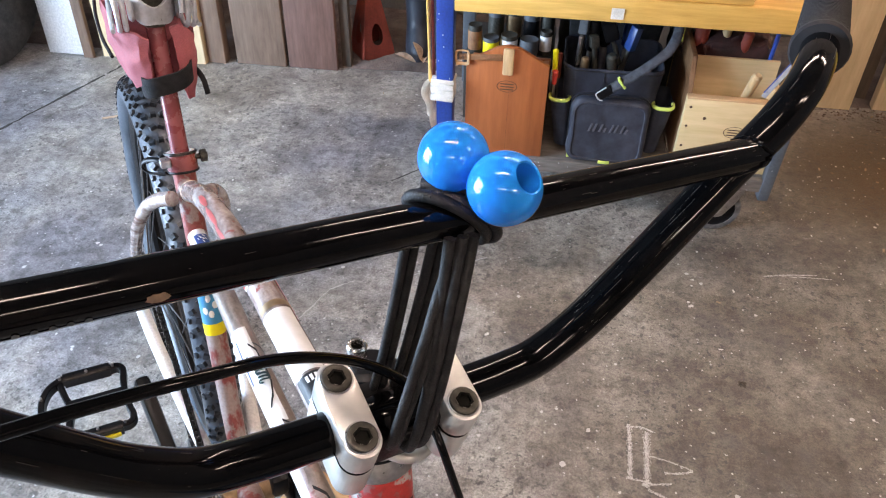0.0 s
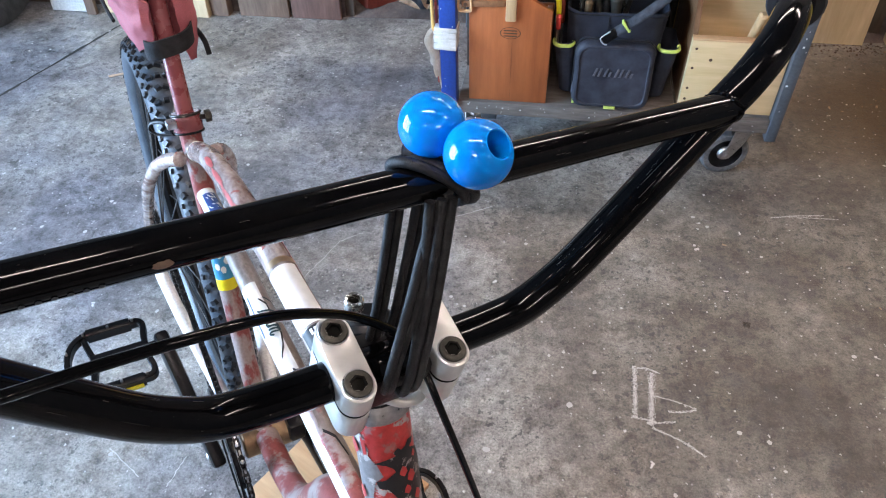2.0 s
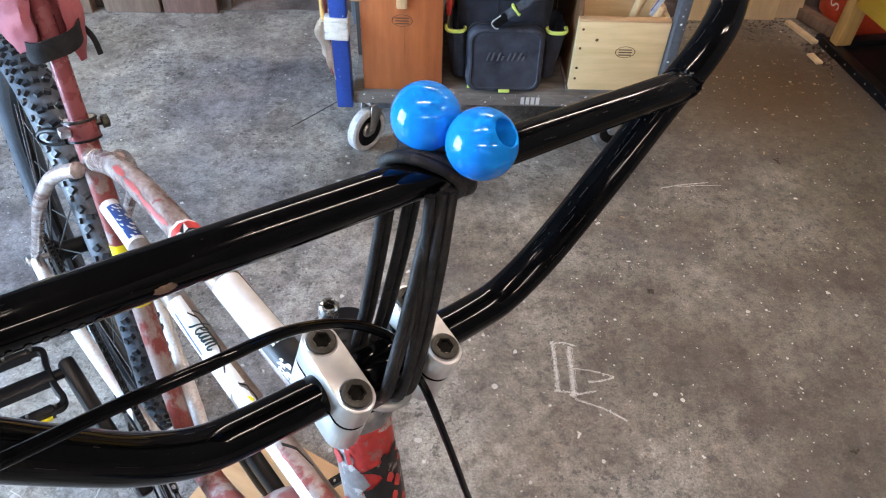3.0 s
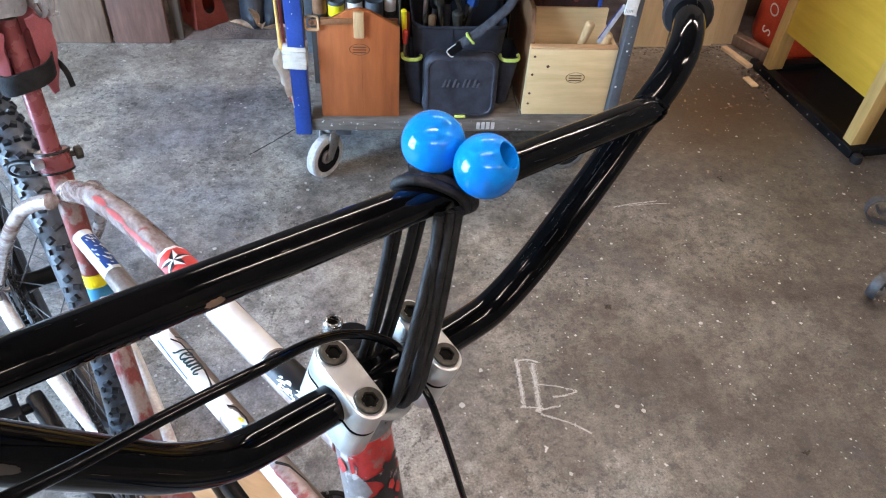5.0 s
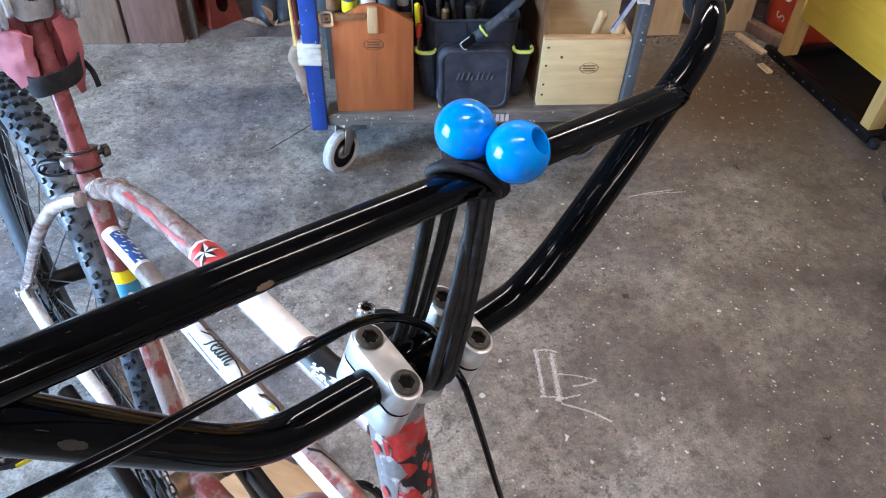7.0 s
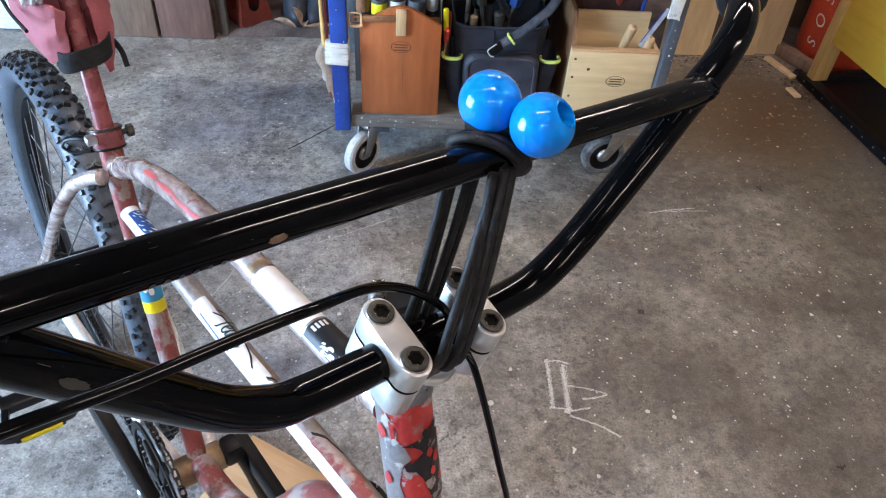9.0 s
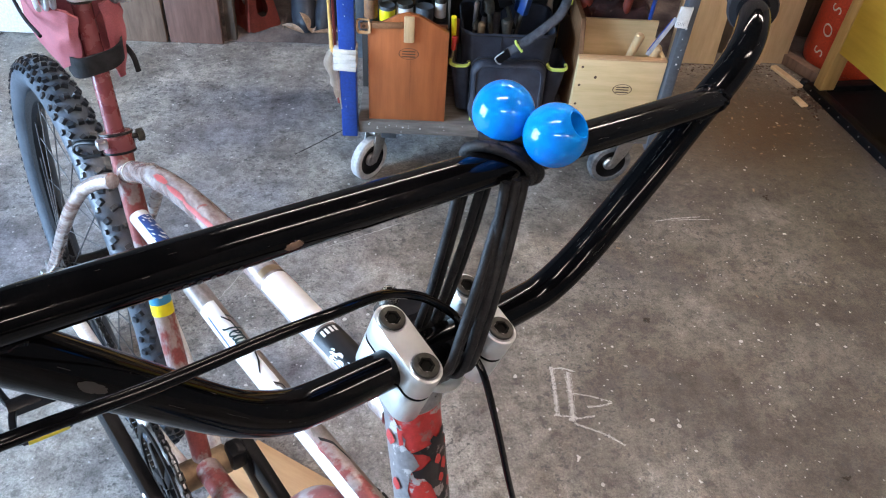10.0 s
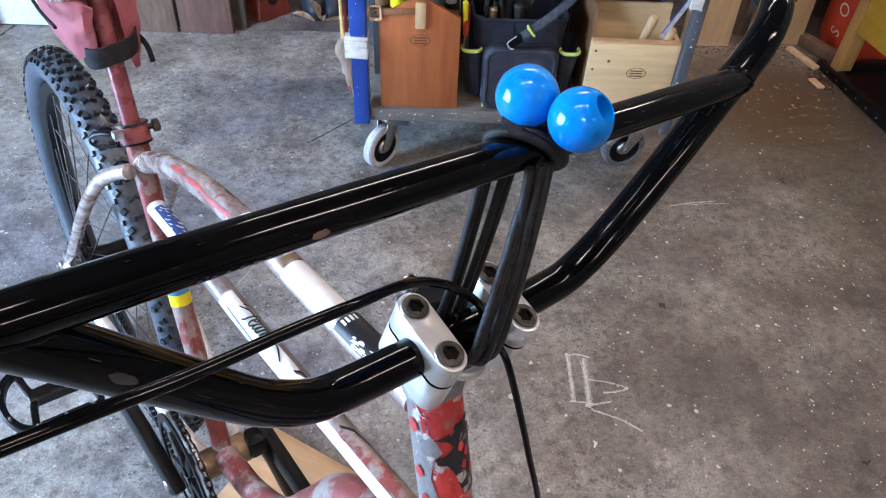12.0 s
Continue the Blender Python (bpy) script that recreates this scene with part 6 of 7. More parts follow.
def loft(rings, crumple=0.0, seed=0, caps=(True, True)):
    """A skin over rings of equal length, a little crumpled."""
    bm = bmesh.new()
    made = []
    for ring in rings:
        row = []
        for p in ring:
            p = Vector(p)
            d = noise.noise_vector((p.x * 18 + seed, p.y * 18, p.z * 18)) + 0.45 * noise.noise_vector((p.x * 60 + seed, p.y * 60, p.z * 50))
            row.append(bm.verts.new(p + d * crumple))
        made.append(row)
    for a, b in zip(made, made[1:]):
        for k in range(len(a)):
            bm.faces.new((a[k], a[(k + 1) % len(a)], b[(k + 1) % len(b)], b[k]))
    if caps[0]:
        bm.faces.new(made[0][::-1])
    if caps[1]:
        bm.faces.new(made[-1])
    bmesh.ops.recalc_face_normals(bm, faces=bm.faces)
    return bm


def scaled(ring, cx, cy, fx, fy):
    return [(cx + (x - cx) * fx, cy + (y - cy) * fy) for x, y in ring]


mouth = rounded(0.152, 0.386, 1.738, 1.925, 0.03)
levels = [(0.199, 0.80, 0.9), (0.206, 0.84, 0.94), (0.24, 0.87, 0.97), (0.28, 0.90, 0.985), (0.32, 0.93, 1.0), (0.36, 0.96, 1.0), (0.395, 0.985, 1.0), (0.42, 1.0, 1.0), (0.428, 1.004, 1.004), (0.431, 0.995, 0.995), (0.429, 0.965, 0.955), (0.39, 0.955, 0.94), (0.33, 0.93, 0.92)]
bag_body = part("bag_body", loft([[(x, y, z) for x, y in scaled(mouth, 0.269, 1.832, fx, fy)] for z, fx, fy in levels], 0.0042, 1), M["navy_fabric"], tg)
part("hem", tube([(x, y, 0.4235) for x, y in scaled(mouth, 0.269, 1.832, 1.008, 1.008)] + [(x, y, 0.4235) for x, y in scaled(mouth, 0.269, 1.832, 1.008, 1.008)[:1]], 0.0016, 6), M["black_strap"], bag_body, "stitched black hem")
part("seam", tube([(0.249, 1.735, 0.375), (0.248, 1.7355, 0.40), (0.249, 1.736, 0.424)], 0.0011, 6), M["black_strap"], bag_body)
part("back_flap", soft_box(0.158, 0.380, 1.926, 1.945, 0.30, 0.53, 0.05, puff=0.006, seed=8), M["black_strap"], tg)
edge = rounded(0.180, 0.368, 0.2015, 0.368, 0.028)
steps = [(1.742, 0.93), (1.736, 1.0), (1.718, 1.015), (1.7125, 1.0), (1.7105, 0.985), (1.7085, 1.0), (1.700, 1.0), (1.6945, 0.985), (1.6905, 0.955), (1.6890, 0.915), (1.6885, 0.88), (1.6915, 0.855), (1.6915, 0.83), (1.6905, 0.55), (1.690, 0.2)]
pocket = part("front_pocket", loft([[(x, y + 0.10 * (z - 0.2015) * (1 if f < 1.01 else 0.6), max(0.2, z)) for x, z in scaled(edge, 0.274, 0.285, f, f)] for y, f in steps], 0.0022, 2), M["grey_fabric"], tg, "grey moulded front pocket, dusty")
part("pocket_zip", tube([(x, 1.7095 + 0.10 * (z - 0.2015), z) for x, z in scaled(edge, 0.274, 0.285, 1.004, 1.004) if z > 0.23], 0.0021, 6), M["black_strap"], pocket, "black zip round the pocket")
part("zip_pull", tube([(0.183, 1.706, 0.262), (0.180, 1.702, 0.25), (0.182, 1.702, 0.236), (0.184, 1.703, 0.222)], 0.0026, 8), M["emblem"], pocket)
part("pull_tab", box(0.183, 0.190, 1.697, 1.701, 0.206, 0.221, 0.001), M["lime"], tg, "lime green tab")
part("pull_tab", box(0.262, 0.290, 1.683, 1.687, 0.204, 0.212, 0.001), M["lime"], tg, "lime green tab")
for k in range(4):
    x0 = 0.226 + 0.0255 * k
    for shift, tall in ((0.0, 0.021), (0.011, 0.012 if k % 2 else 0.021)):
        part("emblem_bar", slab([(shift, 0), (shift + 0.005, 0), (shift + 0.005 + tall * 0.31, tall), (shift + tall * 0.31, tall)], 0, 0.0016, Matrix(((1, 0, 0, x0), (0, 0.1, -1, 1.6985), (0, 1, 0, 0.286), (0, 0, 0, 1))), 0.0002), M["emblem"], pocket)
for s, x, lean in ((-1, 0.150, 0.016), (1, 0.397, -0.010)):
    ring = rounded(x - 0.022, x + 0.022, 1.722, 1.83, 0.016)
    part("side_pocket", loft([[(px + lean * (0.365 - z) / 0.15, py, z) for px, py in scaled(ring, x, 1.776, f, f)] for z, f in ((0.215, 0.7), (0.22, 0.8), (0.26, 0.9), (0.31, 0.98), (0.352, 1.03), (0.355, 0.98), (0.345, 0.9), (0.30, 0.85))], 0.003, 3 + s), M["navy_fabric"], tg)
    rim = scaled(ring, x, 1.776, 1.05, 1.04)
    half = sorted([q for q in rim if q[1] < 1.738 + 0.02], key=lambda q: q[0] + (q[1] - 1.72) * (3 if q[0] > x else -3))
    part("lime_trim", tube([(px, py, 0.350) for px, py in half], 0.0046, 8), M["lime"], tg, "lime green pocket trim")
strap_pts = [(0.262, 1.698, 0.402), (0.288, 1.694, 0.424), (0.318, 1.694, 0.449), (0.350, 1.700, 0.476), (0.378, 1.712, 0.502), (0.392, 1.732, 0.535), (0.388, 1.755, 0.57), (0.374, 1.775, 0.60)]
shoulder = part("shoulder_strap", tube(curve_points(strap_pts, 6), 0.0115, 14, flat=0.42), M["webbing"], tg, "dusty padded shoulder strap")
buckle = part("strap_buckle", box(-0.022, 0.014, -0.006, 0.006, -0.011, 0.011, 0.003, pose(0.255, 1.695, 0.397, 0, -40, 0)), M["black_plastic"], shoulder, "black plastic buckle")
part("buckle_rim", tube(curve_points([pose(0.255, 1.695, 0.397, 0, -40, 0) @ Vector(p) for p in ((0.006, -0.006, 0.0115), (-0.018, -0.0065, 0.0115), (-0.0235, -0.0065, 0.006), (-0.0235, -0.0065, -0.006), (-0.018, -0.0065, -0.0115))], 5), 0.0016, 8), M["pale_steel"], buckle, "scuffed pale rim")
part("strap_trim", box(-0.0028, 0.0028, -0.0085, 0.0085, -0.0145, 0.0145, 0.001, pose(0.286, 1.694, 0.4225, 0, -40, 0)), M["lime"], shoulder)
part("strap_trim", tube([(0.4005, 1.722, 0.52), (0.4025, 1.735, 0.54), (0.3995, 1.748, 0.565)], 0.0035, 8), M["lime"], shoulder)


def hand_tool(a, b, r, handle, shaft, label, category):
    """A tool that stands in a bag or box: a shaft with a thicker handle."""
    t = thing("hand_tool", Matrix.Identity(4), label, category, "hand tools")
    a, b = Vector(a), Vector(b)
    m = a.lerp(b, 0.5)
    part("shaft", rod(a, m, r * 0.45, seg=10), M[shaft], t)
    part("handle", rod(m, b, r * 0.8, r, seg=14, bevel=r * 0.4), M[handle], t)
    return t


for a, b, r, h, s, l, c in [
    ((0.137, 1.76, 0.30), (0.128, 1.74, 0.47), 0.007, "yellow_decal", "steel", "yellow-handled screwdriver in the bag's side pocket", "screwdriver"),
    ((0.143, 1.80, 0.30), (0.140, 1.79, 0.44), 0.006, "jack_red", "steel", "red-handled screwdriver in the bag's side pocket", "screwdriver"),
    ((0.180, 1.80, 0.35), (0.184, 1.78, 0.49), 0.006, "steel", "steel", "steel chisel standing in the tool bag", "chisel"),
    ((0.205, 1.83, 0.35), (0.215, 1.82, 0.52), 0.016, "black_plastic", "steel", "black-handled tool standing in the tool bag", "tool"),
    ((0.245, 1.84, 0.35), (0.240, 1.85, 0.53), 0.020, "black_plastic", "steel", "black-handled tool standing in the tool bag", "tool"),
    ((0.290, 1.83, 0.35), (0.300, 1.84, 0.54), 0.016, "blue_decal", "steel", "blue-handled tool standing in the tool bag", "tool"),
    ((0.270, 1.79, 0.35), (0.262, 1.78, 0.45), 0.014, "dark_steel", "dark_steel", "dark steel pliers standing in the tool bag", "pliers"),
    ((0.195, 1.77, 0.35), (0.200, 1.765, 0.445), 0.010, "brass", "brass", "brown tool handle in the tool bag", "tool")]:
    hand_tool(a, b, r, h, s, l, c)
for k, (x, y, z, w, h, mm) in enumerate([(0.25, 1.80, 0.50, 0.034, 0.05, "black_plastic"), (0.215, 1.79, 0.475, 0.022, 0.03, "dark_steel"), (0.305, 1.80, 0.485, 0.02, 0.06, "blue_decal"), (0.19, 1.82, 0.52, 0.016, 0.08, "grey_steel")]):
    hd_ = thing("hammer", pose(x, y, z, 8 * (-1) ** k, 14 * (k - 1.5), 20 * k), "square-headed hammer sticking out of the tool bag", "hammer", "hand tools")
    part("head_block", box(-w / 2, w / 2, -0.012, 0.012, -h / 2, h / 2, 0.004), M[mm], hd_)
    part("neck", rod((0, 0, -h / 2 - 0.07), (0, 0, -h / 2 + 0.002), 0.006, seg=10), M["dark_steel"], hd_)
hand_tool((0.132, 1.75, 0.34), (0.133, 1.735, 0.42), 0.007, "red_decal", "steel", "red tool handle in the bag's side pocket", "tool")

# pine tool tote
pb = thing("pine_tote", Matrix.Identity(4), "pale pine tool tote, open at the top, holding hand tools", "tool box")
PX0, PX1, PY0, PY1 = 0.441, 0.661, 1.702, 2.02
part("end_panel", box(PX0, PX1, PY0, PY0 + 0.02, 0.205, 0.3915, 0.001), M["pine"], pb)
part("top_edge", box(PX0, PX1, PY0, PY0 + 0.02, 0.392, 0.397, 0.001), M["plywood"], pb, "worn brown top edge")
part("end_panel", slab([(PX0, 0.205), (PX1, 0.205), (PX1, 0.40), (PX1 - 0.06, 0.47), (PX0 + 0.06, 0.47), (PX0, 0.40)], 0, 0.014, Matrix(((1, 0, 0, 0), (0, 0, -1, PY1), (0, 1, 0, 0), (0, 0, 0, 1))), 0.001), M["pine"], pb)
part("side_panel", slab([(PY0 + 0.0205, 0.205), (PY1 - 0.0145, 0.205), (PY1 - 0.0145, 0.47), (PY0 + 0.06, 0.47), (PY0 + 0.0205, 0.396)], 0, 0.012, Matrix(((0, 0, 1, PX0), (1, 0, 0, 0), (0, 1, 0, 0), (0, 0, 0, 1))), 0.001), M["brown_side"], pb, "darker wooden side panel")
part("side_panel", box(PX1 - 0.012, PX1, PY0 + 0.0205, PY1 - 0.0145, 0.205, 0.396, 0.001), M["pine"], pb)
part("bottom_panel", box(PX0 + 0.0125, PX1 - 0.0125, PY0 + 0.0205, PY1 - 0.0145, 0.205, 0.217), M["pine"], pb)
part("base_strip", box(PX0 - 0.004, PX1, PY0 + 0.002, PY1, 0.1962, 0.2046), M["deck_wood"], pb)
part("divider", box(PX0 + 0.0125, PX1 - 0.0125, PY0 + 0.10, PY0 + 0.11, 0.218, 0.452, 0.001), M["pine"], pb)
part("burnt_mark", torus_bm(0.014, 0.0006, 28, 6, pose(0.565, PY0 - 0.0006, 0.314, 90, 0, 0) @ Matrix.Diagonal((1.7, 1.05, 0.4, 1))), M["brand"], pb, "small burnt oval mark")
for k in range(3):
    part("mark_bar", box(0.549, 0.581, PY0 - 0.0010, PY0 - 0.0002, 0.305 + 0.007 * k, 0.3075 + 0.007 * k), M["brand"], pb)
for z in (0.238, 0.268, 0.322, 0.372):
    part("screw_hole", rod((PX0 + 0.012, PY0 - 0.0008, z), (PX0 + 0.012, PY0 + 0.002, z), 0.0032, seg=12), M["brand"], pb)
part("knot", rod((0.490, PY0 - 0.0006, 0.345), (0.490, PY0 + 0.002, 0.345), 0.004, seg=12), M["brand"], pb)
for a, b, r, h, s, l, c in [
    ((0.565, 1.80, 0.24), (0.588, 1.735, 0.448), 0.012, "tan", "tan", "turned wooden mallet handle in the pine tote", "handle"),
    ((0.615, 1.76, 0.24), (0.636, 1.728, 0.424), 0.012, "tan", "tan", "turned wooden chisel handle in the pine tote", "handle"),
    ((0.55, 1.86, 0.24), (0.575, 1.85, 0.50), 0.012, "jack_red", "steel", "red-handled tool in the pine tote", "tool"),
    ((0.48, 1.88, 0.24), (0.470, 1.87, 0.51), 0.018, "jack_red", "steel", "red-handled tool in the pine tote", "tool"),
    ((0.52, 1.87, 0.24), (0.53, 1.88, 0.52), 0.012, "tan", "steel", "wooden-handled tool in the pine tote", "tool"),
    ((0.50, 1.95, 0.24), (0.46, 1.94, 0.50), 0.016, "white_tape", "steel", "white plastic tool standing in the pine tote", "tool"),
    ((0.56, 1.96, 0.24), (0.60, 1.95, 0.52), 0.013, "dark_steel", "dark_steel", "dark steel tool standing in the pine tote", "tool"),
    ((0.54, 1.93, 0.24), (0.50, 1.92, 0.49), 0.010, "steel", "steel", "steel file standing in the pine tote", "file"),
    ((0.63, 1.84, 0.24), (0.625, 1.80, 0.60), 0.006, "blue_steel", "steel", "blue steel rod standing in the pine tote", "rod")]:
    hand_tool(a, b, r, h, s, l, c)
ruler = thing("combination_square", Matrix.Identity(4), "steel square leaning on the grey post", "square")
part("blade", box(-0.0055, 0.0055, -0.001, 0.001, 0, 0.105, 0.0004, pose(0.596, 1.678, 0.424, -3, 27, 0)), M["pale_steel"], ruler, "bright steel blade")
part("spine", box(-0.0068, -0.0057, -0.0018, 0.0018, 0.008, 0.10, 0.0004, pose(0.596, 1.678, 0.424, -3, 27, 0)), M["blue_steel"], ruler, "blue edge strip")
part("white_head", box(-0.017, 0.013, -0.005, 0.002, 0.0, 0.05, 0.002, pose(0.658, 1.677, 0.497, -3, 4, 0)), M["white_tape"], ruler, "white taped head")
for k in range(5):
    part("scale_mark", box(-0.015 + 0.004 * k, -0.0145 + 0.004 * k, -0.0056, -0.0051, 0.006, 0.014, 0.0, pose(0.658, 1.677, 0.497, -3, 4, 0)), M["dark_steel"], ruler)
# tins and jars behind the toolbox
rn = random.Random(21)
# crate added to lift the tins; its near black stands in for shade
crate = thing("added_crate", Matrix.Identity(4), "near-black crate added under the tins, dark for the shade", "crate")
part("crate_front", box(-0.104, 0.122, 1.860, 1.872, 0.1975, 0.36, 0.0015), M["crate_shade"], crate)
part("crate_back", box(-0.104, 0.122, 2.088, 2.100, 0.1975, 0.36, 0.0015), M["crate_shade"], crate)
for x in (-0.104, 0.110):
    part("crate_side", box(x, x + 0.012, 1.8725, 2.0875, 0.1975, 0.36, 0.0015), M["crate_shade"], crate)
part("crate_lid", box(-0.105, 0.124, 1.858, 2.102, 0.3605, 0.370, 0.0015), M["crate_shade"], crate)
for k, (x, y, r, h, mm) in enumerate([(-0.082, 1.90, 0.018, 0.075, "leather"), (-0.040, 1.90, 0.021, 0.045, "yellow_decal"), (0.006, 1.91, 0.022, 0.050, "white_decal"), (0.058, 1.91, 0.024, 0.042, "grey_steel"), (0.100, 1.925, 0.015, 0.060, "white_decal"), (-0.035, 1.98, 0.021, 0.085, "dark_steel"), (0.012, 1.985, 0.020, 0.09, "brass"), (0.058, 1.98, 0.021, 0.08, "black_plastic"), (0.10, 1.985, 0.018, 0.088, "dark_steel")]):
    t = thing("paint_tin", pose(x, y, 0.3702), "small labelled tin standing on the dark crate", "tin", "tins on the trolley")
    part("can", lathe([(0, 0), (r - 0.001, 0), (r, 0.002), (r, h), (r - 0.001, h + 0.003), (r - 0.004, h + 0.001), (0, h + 0.001)], 24), M["grey_steel" if k % 2 else "dark_steel"], t)
    part("paper_label", lathe([(r + 0.0003, h * 0.2), (r + 0.0005, h * 0.21), (r + 0.0005, h * 0.85), (r + 0.0003, h * 0.86)], 24), M[mm], t)
bundle = part("rag", soft_box(0.458, 0.644, 1.83, 1.99, 0.30, 0.475, 0.0, puff=0.03, seed=23), M["maroon_cloth"])
tagged(bundle, "dark maroon rag heaped in the pine tote", "rag")
# dark bundles added at the back for the shade and murky clutter there
bundle = part("rag", soft_box(0.43, 0.645, 2.03, 2.13, 0.1975, 0.55, 0.0, puff=0.02, seed=12), M["dark_cloth"])
tagged(bundle, "dark cloth bundle added as shade behind the pine tote", "rag")
bundle = part("rag", soft_box(0.14, 0.40, 2.03, 2.13, 0.1975, 0.55, 0.0, puff=0.02, seed=17), M["dark_cloth"])
tagged(bundle, "dark cloth bundle added as shade behind the tool bag", "rag")

# ---- along the back wall ----
def leaning_board(x0, x1, y, height, thick, lean, mat, label, turn=0.0, category="board"):
    """A board that stands on the floor and leans back; turn in degrees about its foot."""
    m = pose((x0 + x1) / 2, y, 0.002, -lean, 0, turn)
    w = (x1 - x0) / 2
    t = part("leaning_board", box(-w, w, 0, thick, 0.0, height, 0.0025, m=None), M[mat], None)
    t.matrix_world = m
    return tagged(t, label, category, "boards along the back wall")


leaning_board(-1.750, -1.600, 2.395, 0.95, 0.020, 6, "white_board", "white laminated board leaning on the back wall")
leaning_board(-1.598, -1.560, 2.375, 0.9, 0.018, 6, "board_grey", "narrow grey plank leaning on the back wall")
leaning_board(-1.530, -1.470, 2.40, 1.0, 0.030, 6, "board_pale", "pale timber plank leaning on the back wall", 8)
leaning_board(-1.465, -1.275, 2.455, 0.9, 0.020, 5, "white_board", "white laminated board leaning on the back wall", 0)
leaning_board(-1.250, -1.130, 2.40, 1.0, 0.035, 5, "board_pale", "pale timber plank leaning on the back wall")
leaning_board(-1.126, -1.060, 2.42, 1.0, 0.045, 5, "board_grey", "weathered plank leaning on the back wall")
leaning_board(-1.020, -0.832, 2.432, 0.75, 0.024, 4, "board_grey", "wide weathered board leaning on the back wall", 0)
leaning_board(-0.822, -0.640, 2.436, 0.75, 0.024, 4, "board_red", "wide red-brown board leaning on the back wall", 0)
leaning_board(-0.632, -0.598, 2.47, 0.8, 0.030, 3, "board_dark", "dark narrow batten leaning on the back wall")
leaning_board(0.955, 1.125, 2.46, 0.95, 0.030, 5, "board_pale", "pale plywood board leaning on the back wall")
# dark plank takes the place of the shaded gap between its neighbours
leaning_board(1.135, 1.19, 2.53, 0.95, 0.040, 5, "board_dark", "dark plank standing in the gap between pale boards")
leaning_board(1.200, 1.305, 2.475, 0.95, 0.035, 5, "board_pale", "pale timber plank leaning on the back wall")
leaning_board(1.312, 1.400, 2.490, 0.95, 0.035, 5, "board_pale", "pale timber plank leaning on the back wall")
# added board that keeps the shaded recess by the gas cylinder black
leaning_board(1.38, 1.60, 2.70, 0.95, 0.030, 4, "board_dark", "dark backing board before the back wall")
leaning_board(0.62, 0.80, 2.52, 0.95, 0.030, 5, "board_grey", "weathered board leaning on the back wall")
leaning_board(0.15, 0.55, 2.60, 0.85, 0.030, 4, "board_dark", "dark backing board before the back wall")

beam = part("floor_beam", box(-0.115, 0.115, -0.020, 0.020, 0, 0.040, 0.003), M["board_grey"])
beam.matrix_world = pose(1.436, 2.44, 0.001, 0, 0, -64)
tagged(beam, "weathered timber beam lying on the floor by the bench", "beam")
off = part("wood_offcut", box(-0.012, 0.012, -0.075, 0.075, 0, 0.012, 0.002), M["board_pale"])
off.matrix_world = pose(1.368, 2.385, 0.002, 0, 0, 18)
tagged(off, "thin pale timber offcut lying on the floor", "offcut")
off = part("wood_offcut", box(-0.012, 0.012, -0.03, 0.03, 0, 0.008, 0.002), M["board_pale"])
off.matrix_world = pose(1.353, 2.215, 0.002, 0, 0, 12)
tagged(off, "small pale timber offcut lying on the floor", "offcut")
stick = part("twig", rod((-0.03, 0, 0.004), (0.03, 0, 0.004), 0.004, 0.003, seg=8), M["leaf"])
stick.matrix_world = pose(-1.275, 1.99, 0.001, 0, 0, 28)
tagged(stick, "pale twig lying on the concrete floor", "twig")

# red axle stand
js = thing("axle_stand", pose(-0.545, 2.58, 0.02, 0, 0, 40) @ Matrix.Diagonal((0.66, 0.66, 0.86, 1)), "dull red cast axle stand with an oval opening", "axle stand")
def cast_panel(m):
    """One cast face of the stand, wider at the foot, with an oval opening."""
    bm = bmesh.new()
    n, outer, inner = 32, [], []
    for k in range(n):
        a = 6.2832 * k / n
        c, s_ = math.cos(a), math.sin(a)
        z = 0.135 + 0.135 * max(-1, min(1, 1.35 * s_))
        w = 0.098 - 0.058 * z / 0.27
        outer.append(bm.verts.new((w * max(-1, min(1, 1.35 * c)), 0, z)))
        inner.append(bm.verts.new((0.026 * c * (1.25 - 0.25 * s_), 0, 0.10 + 0.046 * s_)))
    for k in range(n):
        bm.faces.new((outer[k], outer[(k + 1) % n], inner[(k + 1) % n], inner[k]))
    bmesh.ops.solidify(bm, geom=list(bm.faces), thickness=0.009)
    bmesh.ops.transform(bm, matrix=m, verts=bm.verts)
    return bm


for k in range(4):
    part("cast_side", cast_panel(pose(0, 0, 0, 0, 0, 90 * k) @ pose(0, -0.096, 0, -12.3, 0, 0)), M["jack_red"], js, smooth=False)
part("collar", lathe([(0.03, 0.255), (0.046, 0.26), (0.048, 0.285), (0.03, 0.29)], 24, closed=True), M["jack_red"], js)
part("post", lathe([(0, 0.22), (0.028, 0.22), (0.026, 0.36), (0.036, 0.37), (0.038, 0.41), (0, 0.41)], 20), M["jack_red"], js)

